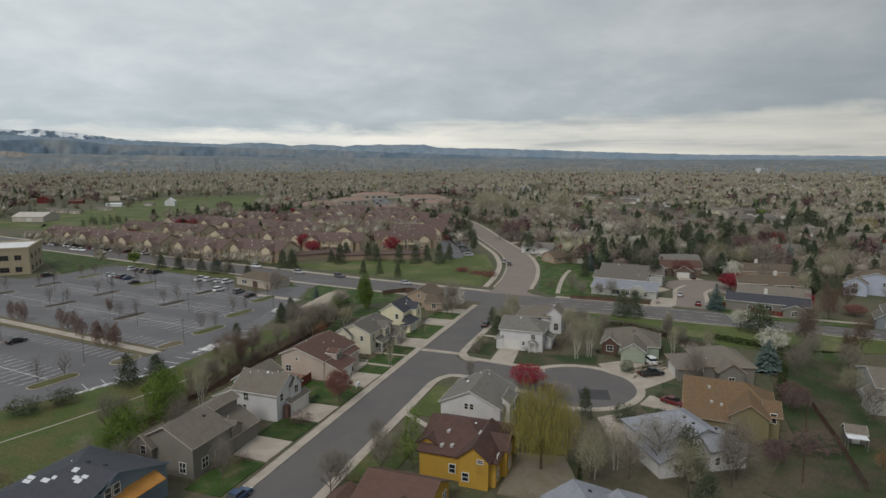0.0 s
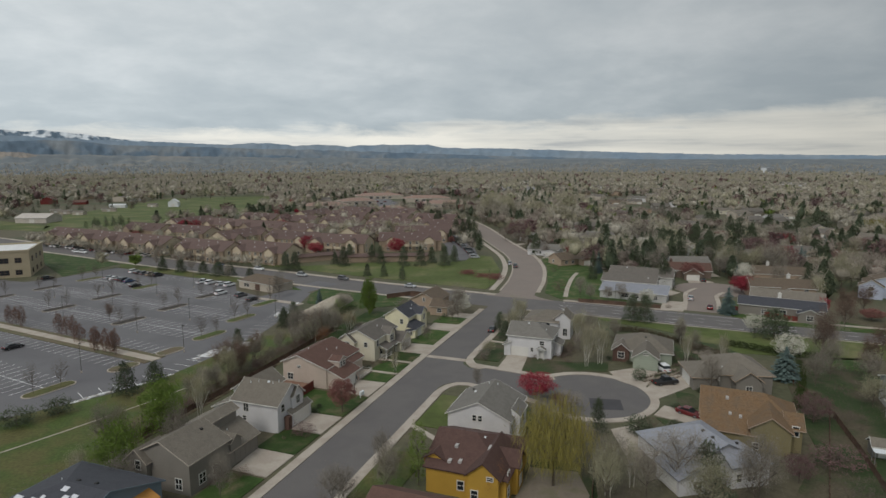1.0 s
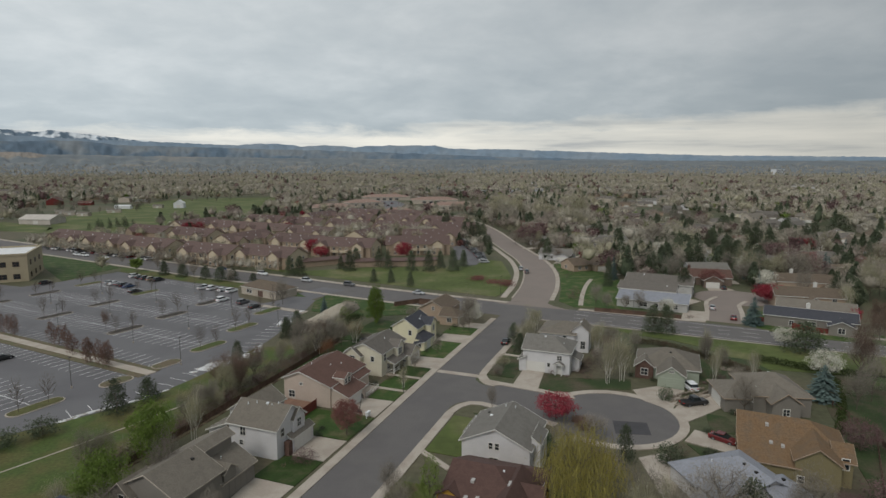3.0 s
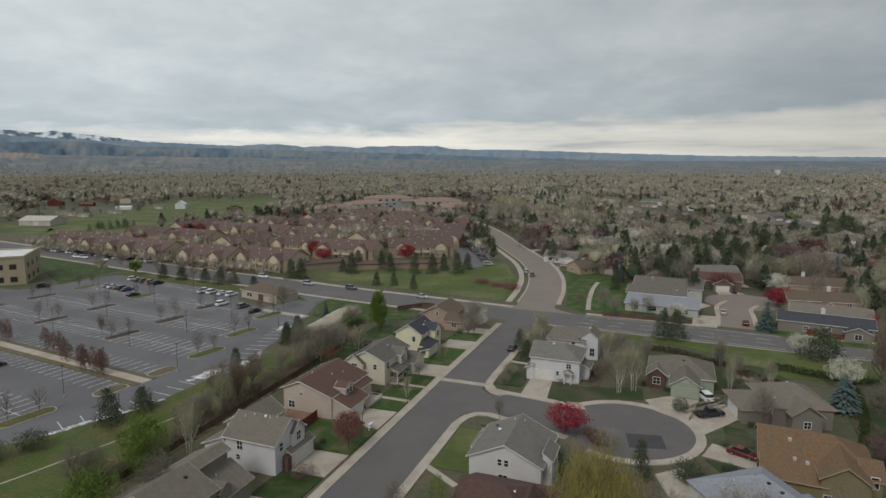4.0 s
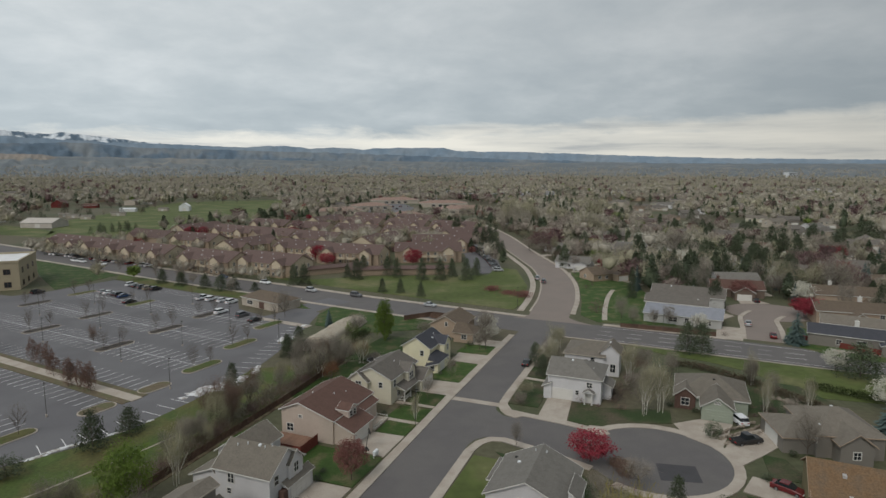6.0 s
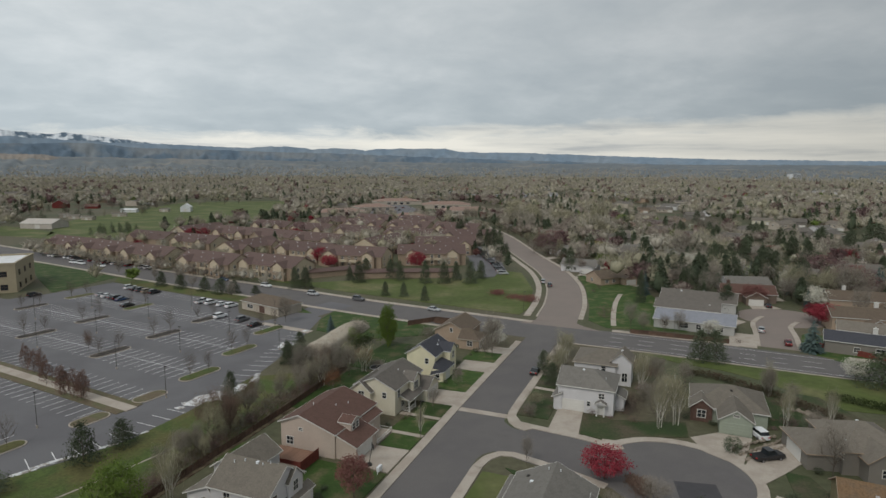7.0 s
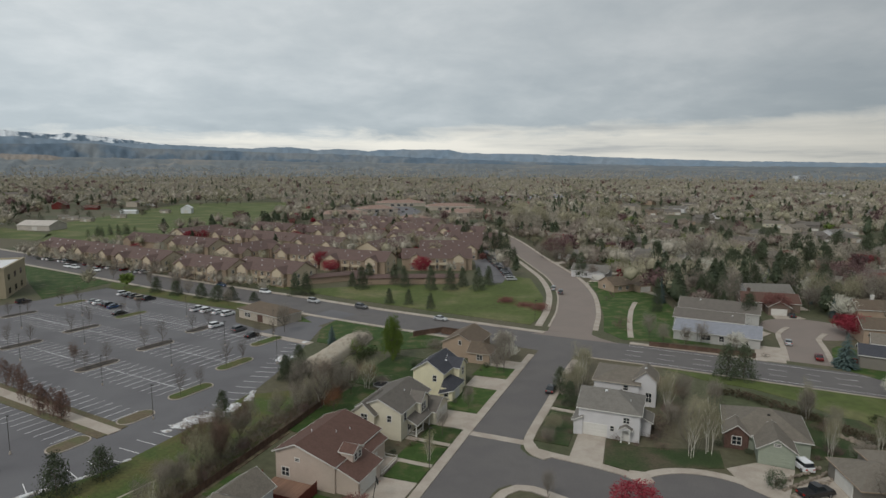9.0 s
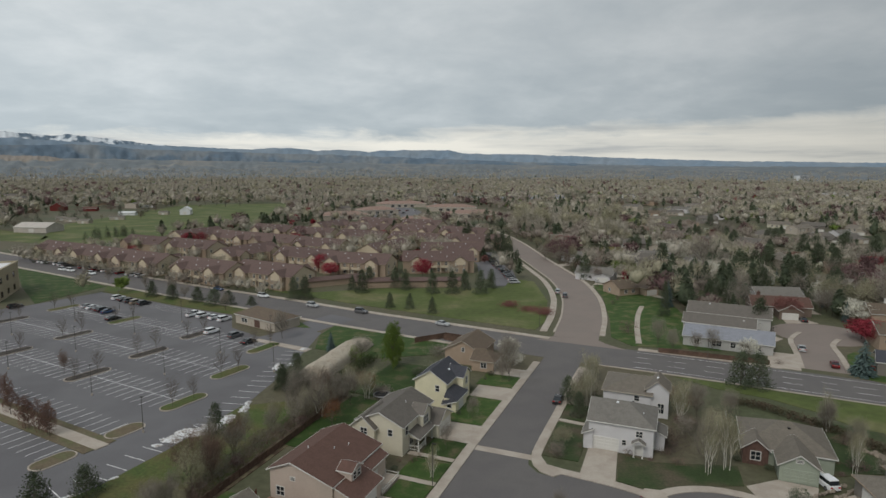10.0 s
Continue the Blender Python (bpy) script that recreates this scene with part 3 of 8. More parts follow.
for pts in ([P(-2.6, 24.2), P(7.4, 23.4), P(6.0, 29), P(10, 42), P(3.5, 42.5), P(2.0, 39), P(-2.2, 33), P(-3.4, 29)], [P(-12, 57), P(-4, 56.6), P(-4.5, 60), P(-12, 63)],
            [P(-22.5, 55), P(-19, 53), P(-20, 59), P(-24, 58.5)], [P(20, 55), P(12, 56), P(22, 75), P(34, 68), P(36, 55)],
            [P(-19.5, 15), P(-22, 30), P(-30, 36), P(-36, 34), P(-33, 31.5), P(-28, 31), P(-28, 19), P(-22, 18)],
            [P(-42, 34.5), P(-41, 44), P(-52, 46), P(-56, 38)], [P(-45, 70), P(-24, 78), P(-14, 78), P(8, 79), P(18, 84), P(-10, 108), P(-60, 96)],
            [P(20, 80), P(28, 84), P(14, 110), P(4, 100)]):
    slab("grass", pts, -0.2, 0.10, M["yard"], "back yard grass with bare brown spots", "lawn")
for pts in ([P(-61.2, -8.2), P(-54.2, -9), P(-54.2, -1.7), P(-61.5, -1.7)], [P(-46, -9.6), P(-39, -10.4), P(-38.6, -1.7), P(-46.1, -1.7)],
            [P(-27.4, -8), P(-20.4, -8), P(-20, -1.7), P(-28.2, -1.7)], [P(0.9, -8), P(8, -9.8), P(8.4, -1.7), P(0.7, -1.7)],
            [P(22.4, -9), P(29, -9.2), P(29.4, -1.7), P(22.2, -1.7)], [P(37.3, -9), P(42.5, -10), P(42.5, -1.7), P(37.2, -1.7)],
            ):
    slab("driveway", pts, -0.2, 0.135, M["concrete"], "pale concrete driveway between lawns", "driveway")
for pts in ([P(7.6, 18.3), P(7.6, 23.2), P(-3.4, 24.0), P(-2.8, 18.4)], [P(7.4, 47.4), P(7.0, 53), P(-5.0, 50.5), P(-1.5, 45), P(3.5, 42.8)],
            [P(0.2, 59.8), P(6.8, 57.6), P(3, 53), P(-5.5, 50.6), P(-10.4, 52.6), P(-4.2, 57)],
            [P(-14.5, 61), P(-20.3, 60.8), P(-18, 52.6), P(-12.6, 54.4)], [P(-31, 52), P(-40, 50), P(-27, 45.5), P(-23.4, 49.5)],
            [P(-92, -4.3), P(-98, -4.3), P(-98, -1.7), P(-92, -1.7)], [(112, 228), (122, 227.6), (121.4, 231.4), (114, 233.6)],
            [(93, 205.5), (100.5, 211), (98, 217), (92, 211)], [(82.5, 187.2), (88.6, 184), (95.5, 196.5), (89, 199.5)], [(128, 218), (130, 208), (140, 206), (139, 216)],
            [(82.7, 328.8), (82, 309), (100.8, 315), (105.9, 338), (101.7, 356)]):
    slab("driveway", pts, -0.2, 0.135, M["concrete"], "pale concrete driveway between lawns", "driveway")
for a, b in ((P(-14.3, -8.6), P(-14.3, -1.7)), (P(-41.2, 18), P(-37, 11.3)), (P(16.5, 18), P(17.2, 11.3)), (P(-6.2, -10), P(-6.2, -1.7))):
    d = (Vector(b) - Vector(a)).normalized()
    s = Vector((d.y, -d.x)) * 0.55
    A, B = Vector(a), Vector(b)
    slab("footpath", [tuple(A - s), tuple(A + s), tuple(B + s), tuple(B - s)], 0.0, 0.14, M["concrete"], "narrow concrete garden path", "footpath")
slab("patio", [P(-58, 34.6), P(-45, 34.8), P(-44, 42), P(-50, 44.5), P(-58, 44)], 0.0, 0.13, M["gravel"], "worn tan gravel yard behind the yellow house", "patio")
slab("parking_bay", [(20, 386), (34, 372), (40, 330), (38, 292), (27, 290), (27, 330), (23, 360)], -0.2, 0.05, M["lot_asphalt"], "asphalt parking bay by the apartments",
     "parking lot")
slab("parking_bay", [Q(-365, 200.5), Q(-268, 200.5), Q(-268, 206), Q(-365, 206)], -0.2, 0.05, M["lot_asphalt"], "parking bay along the apartments", "parking lot")
slab("parking_bay", [(-108, 640), (-40, 600), (0, 690), (-20, 800), (-70, 760)], -0.2, 0.05, M["lot_asphalt"], "far shopping parking lot", "parking lot")

# ---- houses ----


def solid(verts, faces, th):
    """Closes an open sheet downwards to a slab of thickness th."""
    n = len(verts)
    out = list(verts) + [(x, y, z - th) for x, y, z in verts]
    allf = [tuple(f) for f in faces] + [tuple(i + n for i in reversed(f)) for f in faces]
    count = {}
    for f in faces:
        for i in range(len(f)):
            e = (f[i], f[(i + 1) % len(f)])
            count[e] = 1
    for a, b in list(count):
        if (b, a) not in count:
            allf.append((b, a, a + n, b + n))
    return out, allf


class Wing:
    """A block of a house with its own roof. axis 'u': the ridge runs along the street; 'v': across it. at: where the ridge stands across
    the span, 0 to 1. hip: ends that slope ('0' the low end, '1' the high end)."""

    def __init__(self, v0, v1, u0, u1, eave, ridge, axis="u", at=0.5, eave2=None, hip="", over=0.38, base=0.0, roof=None):
        self.v0, self.v1, self.u0, self.u1, self.eave, self.ridge, self.axis, self.at = v0, v1, u0, u1, eave, ridge, axis, at
        self.eave2 = eave if eave2 is None else eave2
        self.hip, self.over, self.base, self.roof = hip, over, base, roof


def wing_meshes(w, cu, cv, wall, roof, trim):
    along = (w.u0, w.u1) if w.axis == "u" else (w.v0, w.v1)
    across = (w.v0, w.v1) if w.axis == "u" else (w.u0, w.u1)

    def put(c, l, z):
        return (c - cv, l - cu, z) if w.axis == "u" else (l - cv, c - cu, z)

    c0, c1 = across
    l0, l1 = along
    cr = c0 + (c1 - c0) * w.at
    h0 = "0" in w.hip
    h1 = "1" in w.hip
    # walls
    prof0 = [(c0, w.base), (c1, w.base), (c1, w.eave2)] + ([] if h0 else [(cr, w.ridge - 0.05)]) + [(c0, w.eave)]
    prof1 = [(c0, w.base), (c1, w.base), (c1, w.eave2)] + ([] if h1 else [(cr, w.ridge - 0.05)]) + [(c0, w.eave)]
    bm = bmesh.new()
    r0 = [bm.verts.new(put(c, l0, z)) for c, z in prof0]
    r1 = [bm.verts.new(put(c, l1, z)) for c, z in prof1]
    bm.faces.new(r0)
    bm.faces.new(r1)
    bm.faces.new((r0[0], r0[1], r1[1], r1[0]))
    bm.faces.new((r0[1], r0[2], r1[2], r1[1]))
    bm.faces.new((r0[-1], r0[0], r1[0], r1[-1]))
    wall_me = from_bm("wall", bm, wall)
    # roof
    o = w.over
    sl = (w.ridge - w.eave) / max(cr - c0, 0.01) if cr - c0 > 0.1 else 0
    sr = (w.ridge - w.eave2) / max(c1 - cr, 0.01) if c1 - cr > 0.1 else 0
    zl, zr = w.eave - sl * o + 0.12, w.eave2 - sr * o + 0.12
    zt = w.ridge + 0.12
    half = (c1 - c0) / 2
    i0 = half if h0 else 0.0
    i1 = half if h1 else 0.0
    if i0 + i1 > (l1 - l0):
        f = (l1 - l0 - 0.2) / (i0 + i1)
        i0, i1 = i0 * f, i1 * f
    V = [put(c0 - o, l0 - o, zl), put(c0 - o, l1 + o, zl), put(cr, l1 + o - i1, zt), put(cr, l0 - o + i0, zt), put(c1 + o, l0 - o, zr), put(c1 + o, l1 + o, zr)]
    Fc = [(0, 3, 2, 1), (3, 4, 5, 2)]
    if h0:
        Fc.append((0, 4, 3))
    if h1:
        Fc.append((2, 5, 1))
    if sl == 0:
        V[0], V[1] = put(cr - o * 0.2, l0 - o, zt), put(cr - o * 0.2, l1 + o, zt)
    if sr == 0:
        V[4], V[5] = put(cr + o * 0.2, l0 - o, zt), put(cr + o * 0.2, l1 + o, zt)
    rv, rf = solid(V, Fc, 0.16)
    bm = bmesh.new()
    vs = [bm.verts.new(v) for v in rv]
    for f in rf:
        bm.faces.new([vs[i] for i in f])
    roof_me = from_bm("roof", bm, roof)
    # fascia band all round the edge
    bm = bmesh.new()
    loop = [V[0]] + ([] if h0 else [V[3]]) + [V[4], V[5]] + ([] if h1 else [V[2]]) + [V[1]]
    centre = Vector(put((c0 + c1) / 2, (l0 + l1) / 2, 0))
    ring = []
    for p in loop:
        p = Vector(p)
        g = Vector((p.x - centre.x, p.y - centre.y, 0))
        g = Vector((math.copysign(0.04, g.x) if abs(g.x) > 0.6 else 0, math.copysign(0.04, g.y) if abs(g.y) > 0.6 else 0, 0))
        ring.append([bm.verts.new(p + q) for q in (Vector((0, 0, 0.01)), g + Vector((0, 0, 0.01)), g + Vector((0, 0, -0.17)), Vector((0, 0, -0.17)))])
    for i in range(len(ring)):
        p, q = ring[i], ring[(i + 1) % len(ring)]
        for k in range(4):
            bm.faces.new((p[k], p[(k + 1) % 4], q[(k + 1) % 4], q[k]))
    fas_me = from_bm("fascia", bm, trim)
    return wall_me, roof_me, fas_me


def roof_height(w, u, v):
    """Height of a wing's roof at u, v, or 0 beside it."""
    if not (w.u0 <= u <= w.u1 and w.v0 <= v <= w.v1):
        return 0.0
    c, c0, c1, l, l0, l1 = (v, w.v0, w.v1, u, w.u0, w.u1) if w.axis == "u" else (u, w.u0, w.u1, v, w.v0, w.v1)
    cr = c0 + (c1 - c0) * w.at
    z = w.eave + (w.ridge - w.eave) * (c - c0) / max(cr - c0, 0.01) if c < cr else w.eave2 + (w.ridge - w.eave2) * (c1 - c) / max(c1 - cr, 0.01)
    half = (c1 - c0) / 2
    for end, d in (("0", l - l0), ("1", l1 - l)):
        if end in w.hip:
            z = min(z, w.eave + (w.ridge - w.eave) * max(d, 0) / half)
    return z + 0.12


WINDOW_MESHES = {}
SIDE = {"S": 0.0, "E": 90.0, "N": 180.0, "W": 270.0}


def lattice(xs, zs, y0, y1):
    """One connected frame: bars in the first, last and every second column and row, openings between."""
    bm = bmesh.new()
    grid = {}

    def at(i, k, y):
        if (i, k, y) not in grid:
            grid[i, k, y] = bm.verts.new((xs[i], y, zs[k]))
        return grid[i, k, y]

    solid_cell = lambda i, k: 0 <= i < len(xs) - 1 and 0 <= k < len(zs) - 1 and (i % 2 == 0 or k % 2 == 0)
    for i in range(len(xs) - 1):
        for k in range(len(zs) - 1):
            if not solid_cell(i, k):
                continue
            for y in (y0, y1):
                bm.faces.new((at(i, k, y), at(i + 1, k, y), at(i + 1, k + 1, y), at(i, k + 1, y)))
            for di, dk, (p, q) in ((-1, 0, ((i, k), (i, k + 1))), (1, 0, ((i + 1, k), (i + 1, k + 1))), (0, -1, ((i, k), (i + 1, k))), (0, 1, ((i, k + 1), (i + 1, k + 1)))):
                if not solid_cell(i + di, k + dk):
                    bm.faces.new((at(*p, y0), at(*q, y0), at(*q, y1), at(*p, y1)))
    return bm


def window_meshes(w, h, trim):
    key = (round(w, 2), round(h, 2), trim.name)
    if key not in WINDOW_MESHES:
        t = 0.11
        xs = [-w / 2 - t, -w / 2] + ([-0.035, 0.035] if w > 0.9 else []) + [w / 2, w / 2 + t]
        zs = [-t, 0, h * 0.5 - 0.03, h * 0.5 + 0.03, h, h + t]
        bm = lattice(xs, zs, -0.07, 0.05)
        fr = from_bm("window", bm, trim)
        bm = bmesh.new()
        add_box(bm, -w / 2, w / 2, -0.015, 0.03, 0, h)
        WINDOW_MESHES[key] = (fr, from_bm("pane", bm, M["glass"]))
    return WINDOW_MESHES[key]


DOOR_MESHES = {}


def garage_mesh(w, h, mat):
    key = (round(w, 2), round(h, 2), mat.name)
    if key not in DOOR_MESHES:
        bm = bmesh.new()
        bmesh.ops.create_grid(bm, x_segments=4, y_segments=4, size=0.5, matrix=Matrix.Translation((0, 0, h / 2)) @ Matrix.Rotation(math.pi / 2, 4, "X") @ Matrix.Diagonal((w, h, 1, 1)))
        bmesh.ops.inset_individual(bm, faces=bm.faces[:], thickness=0.05, depth=0.035)
        rim = [e for e in bm.edges if e.is_boundary]
        ext = bmesh.ops.extrude_edge_only(bm, edges=rim)["geom"]
        for v in ext:
            if isinstance(v, bmesh.types.BMVert):
                v.co.y += 0.08
        for v in bm.verts:
            v.co.y -= 0.03
        DOOR_MESHES[key] = from_bm("garage_door", bm, mat)
    return DOOR_MESHES[key]


def house(label, frame_at, turn, wings, wall, roof, windows=(), garages=(), doors=(), vents=(), chimneys=(), trim=None, name="house", category="house",
          garage_mat=None, brick_wings=(), fascia=None, posts=(), rails=()):
    """wings in the frame's u, v; windows: (side, plane, along, sill, width, height); garages, doors: (side, plane, along, width, height);
    vents: (u, v, z, kind)."""
    trim = trim or M["white_trim"]
    us = [w.u0 for w in wings] + [w.u1 for w in wings]
    vs = [w.v0 for w in wings] + [w.v1 for w in wings]
    cu, cv = (min(us) + max(us)) / 2, (min(vs) + max(vs)) / 2
    x, y = frame_at(cu, cv)
    root = new(name)
    root.matrix_basis = pose(x, y, 0, 0, 0, turn)
    tagged(root, label, category)
    for i, w in enumerate(wings):
        wm, rm, fm = wing_meshes(w, cu, cv, M["brick"] if i in brick_wings else wall, w.roof or roof, fascia or trim)
        part("wall", wm, root)
        r = part("roof", rm, root)
        part("fascia", fm, r)

    def spot(side, plane, pos, z):
        if side in "SN":
            return pose(pos - cv, plane - cu, z, 0, 0, SIDE[side])
        return pose(plane - cv, pos - cu, z, 0, 0, SIDE[side])

    for side, plane, pos, z, w, h in windows:
        fr, pn = window_meshes(w, h, trim)
        ob = part("window", fr, root, "", spot(side, plane, pos, z))
        part("pane", pn, ob)
    for side, plane, pos, w, h in garages:
        part("garage_door", garage_mesh(w, h, garage_mat or trim), root, "panelled garage door", spot(side, plane, pos, 0.12))
    for side, plane, pos, w, h in doors:
        bm = bmesh.new()
        add_box(bm, -w / 2, w / 2, -0.05, 0.04, 0, h)
        add_box(bm, -w / 2 - 0.12, -w / 2, -0.08, 0.05, 0, h + 0.1)
        add_box(bm, w / 2, w / 2 + 0.12, -0.08, 0.05, 0, h + 0.1)
        add_box(bm, w * 0.32, w * 0.38, -0.1, -0.05, 0.95, 1.02)
        part("front_door", from_bm("front_door", bm, trim), root, "", spot(side, plane, pos, 0.15))
    for u, v, z, kind in vents:
        z = max([roof_height(w, u, v) for w in wings])
        bm = bmesh.new()
        if kind == "pipe":
            add_tube(bm, (0, 0, -0.3), (0, 0, 0.34), 0.07, 0.07, 8)
            mt = M["white_metal"]
        elif kind == "skylight":
            add_box(bm, -0.24, 0.24, -0.6, 0.6, -0.3, 0.09)
            mt = M["skylight"]
        else:
            add_box(bm, -0.22, 0.22, -0.22, 0.22, -0.3, 0.16)
            bmesh.ops.bevel(bm, geom=bm.edges[:], offset=0.05, affect="EDGES")
            mt = M["white_metal"] if kind == "white" else M["dark_metal"]
        part("skylight" if kind == "skylight" else "vent", from_bm("vent", bm, mt), root, "", pose(v - cv, u - cu, z))
    for u, v, h in posts:
        bm = bmesh.new()
        add_box(bm, -0.09, 0.09, -0.09, 0.09, 0, h)
        add_box(bm, -0.14, 0.14, -0.14, 0.14, 0, 0.18)
        part("porch_post", from_bm("porch_post", bm, M["white_trim"]), root, "", pose(v - cv, u - cu, 0.1))
    for u0, v0, u1, v1 in rails:
        bm = bmesh.new()
        a, b = Vector((v0 - cv, u0 - cu, 0)), Vector((v1 - cv, u1 - cu, 0))
        for z in (0.35, 1.05):
            add_bar(bm, a + Vector((0, 0, z)), b + Vector((0, 0, z)), 0.07, 0.07)
        n = max(2, int((b - a).length / 0.22))
        for k in range(n + 1):
            q = a.lerp(b, k / n)
            add_box(bm, q.x - 0.02, q.x + 0.02, q.y - 0.02, q.y + 0.02, 0.32, 1.05)
        part("porch_rail", from_bm("porch_rail", bm, M["white_trim"]), root)
    for u, v, z0, z1, mt in chimneys:
        bm = bmesh.new()
        add_box(bm, -0.5, 0.5, -0.4, 0.4, 0, z1 - z0)
        add_box(bm, -0.58, 0.58, -0.48, 0.48, z1 - z0, z1 - z0 + 0.12)
        add_tube(bm, (0, 0, z1 - z0), (0, 0, z1 - z0 + 0.5), 0.16, 0.16, 8)
        part("chimney", from_bm("chimney", bm, mt), root, "", pose(v - cv, u - cu, z0))
    return root


G = roof_mat("roof_grey", (0.150, 0.134, 0.118))
G2 = roof_mat("roof_warm_grey", (0.185, 0.163, 0.135))
BR = roof_mat("roof_brown", (0.128, 0.072, 0.057))
BR2 = roof_mat("roof_dark_brown", (0.098, 0.056, 0.047))
DK = roof_mat("roof_slate", (0.062, 0.064, 0.076))
OR = material("roof_orange", (0.190, 0.118, 0.064), vary=0.32, scale=0.7, grain=4.0, bump=0.35, second=(0.118, 0.082, 0.052), mixat=(0.40, 0.66), siding=0.14)
LG = roof_mat("roof_pale_grey", (0.275, 0.285, 0.320))
ASH = roof_mat("roof_ash", (0.180, 0.168, 0.150))
TN = roof_mat("roof_tan", (0.150, 0.115, 0.085))
WHT = wall_mat("wall_white", (0.56, 0.55, 0.555))
GRT = wall_mat("wall_grey_tan", (0.205, 0.188, 0.165))
PNK = wall_mat("wall_pink_beige", (0.475, 0.395, 0.335))
CRM = wall_mat("wall_cream", (0.58, 0.54, 0.43))
YLP = wall_mat("wall_pale_yellow", (0.68, 0.635, 0.455))
TAN = wall_mat("wall_tan", (0.36, 0.275, 0.205))
YEL = wall_mat("wall_yellow", (0.43, 0.26, 0.045))
OLV = wall_mat("wall_olive", (0.205, 0.175, 0.095))
SAG = wall_mat("wall_sage", (0.30, 0.335, 0.27))
BLU = wall_mat("wall_blue_grey", (0.150, 0.200, 0.240))
LAV = wall_mat("wall_lavender", (0.40, 0.43, 0.52))
BGY = wall_mat("wall_grey_blue", (0.20, 0.225, 0.24))
BEI = wall_mat("wall_beige", (0.42, 0.37, 0.31))
BRN = wall_mat("wall_brown", (0.165, 0.125, 0.100))

# west side of the street, from the near end
w0 = house("blue-grey house with dark slate roof under repair", P, -24,
           [Wing(-23.5, -9.0, -90, -74, 4.8, 7.6, "v", hip="0"), Wing(-15, -7.2, -98, -88, 3.2, 5.6, "v"), Wing(-12.6, -8.7, -84.6, -81.4, 6.2, 7.2, "v", base=4.6, over=0.25)],
           BLU, DK, windows=[("E", -8.98, -80, 3.0, 1.0, 1.3), ("E", -8.98, -84, 3.0, 1.0, 1.3), ("E", -8.68, -83.7, 5.0, 0.9, 1.35), ("E", -8.68, -82.4, 5.0, 0.9, 1.35)],
           vents=[(-81, -15, 6.9, "dark"), (-80.6, -12.5, 6.9, "dark"), (-81, -18, 7, "pipe")], fascia=BLU)
bm = bmesh.new()
vs = [bm.verts.new(p) for p in ((0, -8.0, 0), (1.9, -8.0, -0.9), (1.9, 5.0, -0.9), (0, 5.0, 0), (0, -8.0, -0.12), (1.9, -8.0, -1.02), (1.9, 5.0, -1.02), (0, 5.0, -0.12))]
for f in ((0, 1, 2, 3), (7, 6, 5, 4), (0, 4, 5, 1), (1, 5, 6, 2), (2, 6, 7, 3), (3, 7, 4, 0)):
    bm.faces.new([vs[i] for i in f])
part("sheathing", from_bm("sheathing", bm, M["sheathing"]), w0, "bare orange sheathing of a low side roof", pose(-8.98 + 15.35, -81 + 86, 4.9))
for du, dv, w, d in ((-1, -1.0, 0.9, 0.7), (-2.0, 0.2, 0.8, 0.6), (-2.3, 1.0, 0.9, 0.7), (-1.6, 1.3, 0.9, 0.5), (-3.2, -3.6, 1.2, 0.6), (-2.6, -2.8, 0.6, 0.5), (-3.3, -6, 1.2, 0.5),
                     (-3.9, -6.0, 1.2, 0.5)):
    bm = bmesh.new()
    add_box(bm, -w / 2, w / 2, -d / 2, d / 2, -0.05, 0.07)
    part("shingle_bundle", from_bm("shingle_bundle", bm, M["paper"]), w0, "pale wrapped shingle bundle", pose(dv + 1.6, du + 4.0, 7.73 + du * 0.35, 19.3))
house("grey-tan two-storey house with warm grey gable roof", P, -24,
      [Wing(-18.6, -8.6, -69.4, -61.2, 5.0, 7.5), Wing(-18.6, -12.4, -61.4, -54.6, 5.0, 7.5, "u", 0.81, 6.85), Wing(-12.6, -8.7, -61.2, -54.2, 4.9, 5.0, "u", 0.02, 2.9),
       Wing(-12, -8.4, -61.0, -58.6, 4.3, 5.2, "v", over=0.25, base=2.6), Wing(-19.4, -15.6, -70.2, -66, 4.3, 6.0, "u", over=0.3)],
      GRT, G2, fascia=BEI, windows=[("S", -70.21, -17.2, 3.0, 0.9, 1.3), ("S", -70.21, -17.4, 0.8, 0.9, 1.0), ("E", -8.58, -64, 0.9, 1.6, 1.5), ("E", -8.58, -67, 0.9, 1.2, 1.5),
                        ("S", -69.41, -10.6, 0.7, 1.1, 1.6)],
      garages=[("E", -8.68, -57.4, 4.9, 2.2)], vents=[(-63, -12, 6.7, "dark"), (-58, -11.5, 6.5, "pipe")], trim=M["white_trim"], garage_mat=GRT)
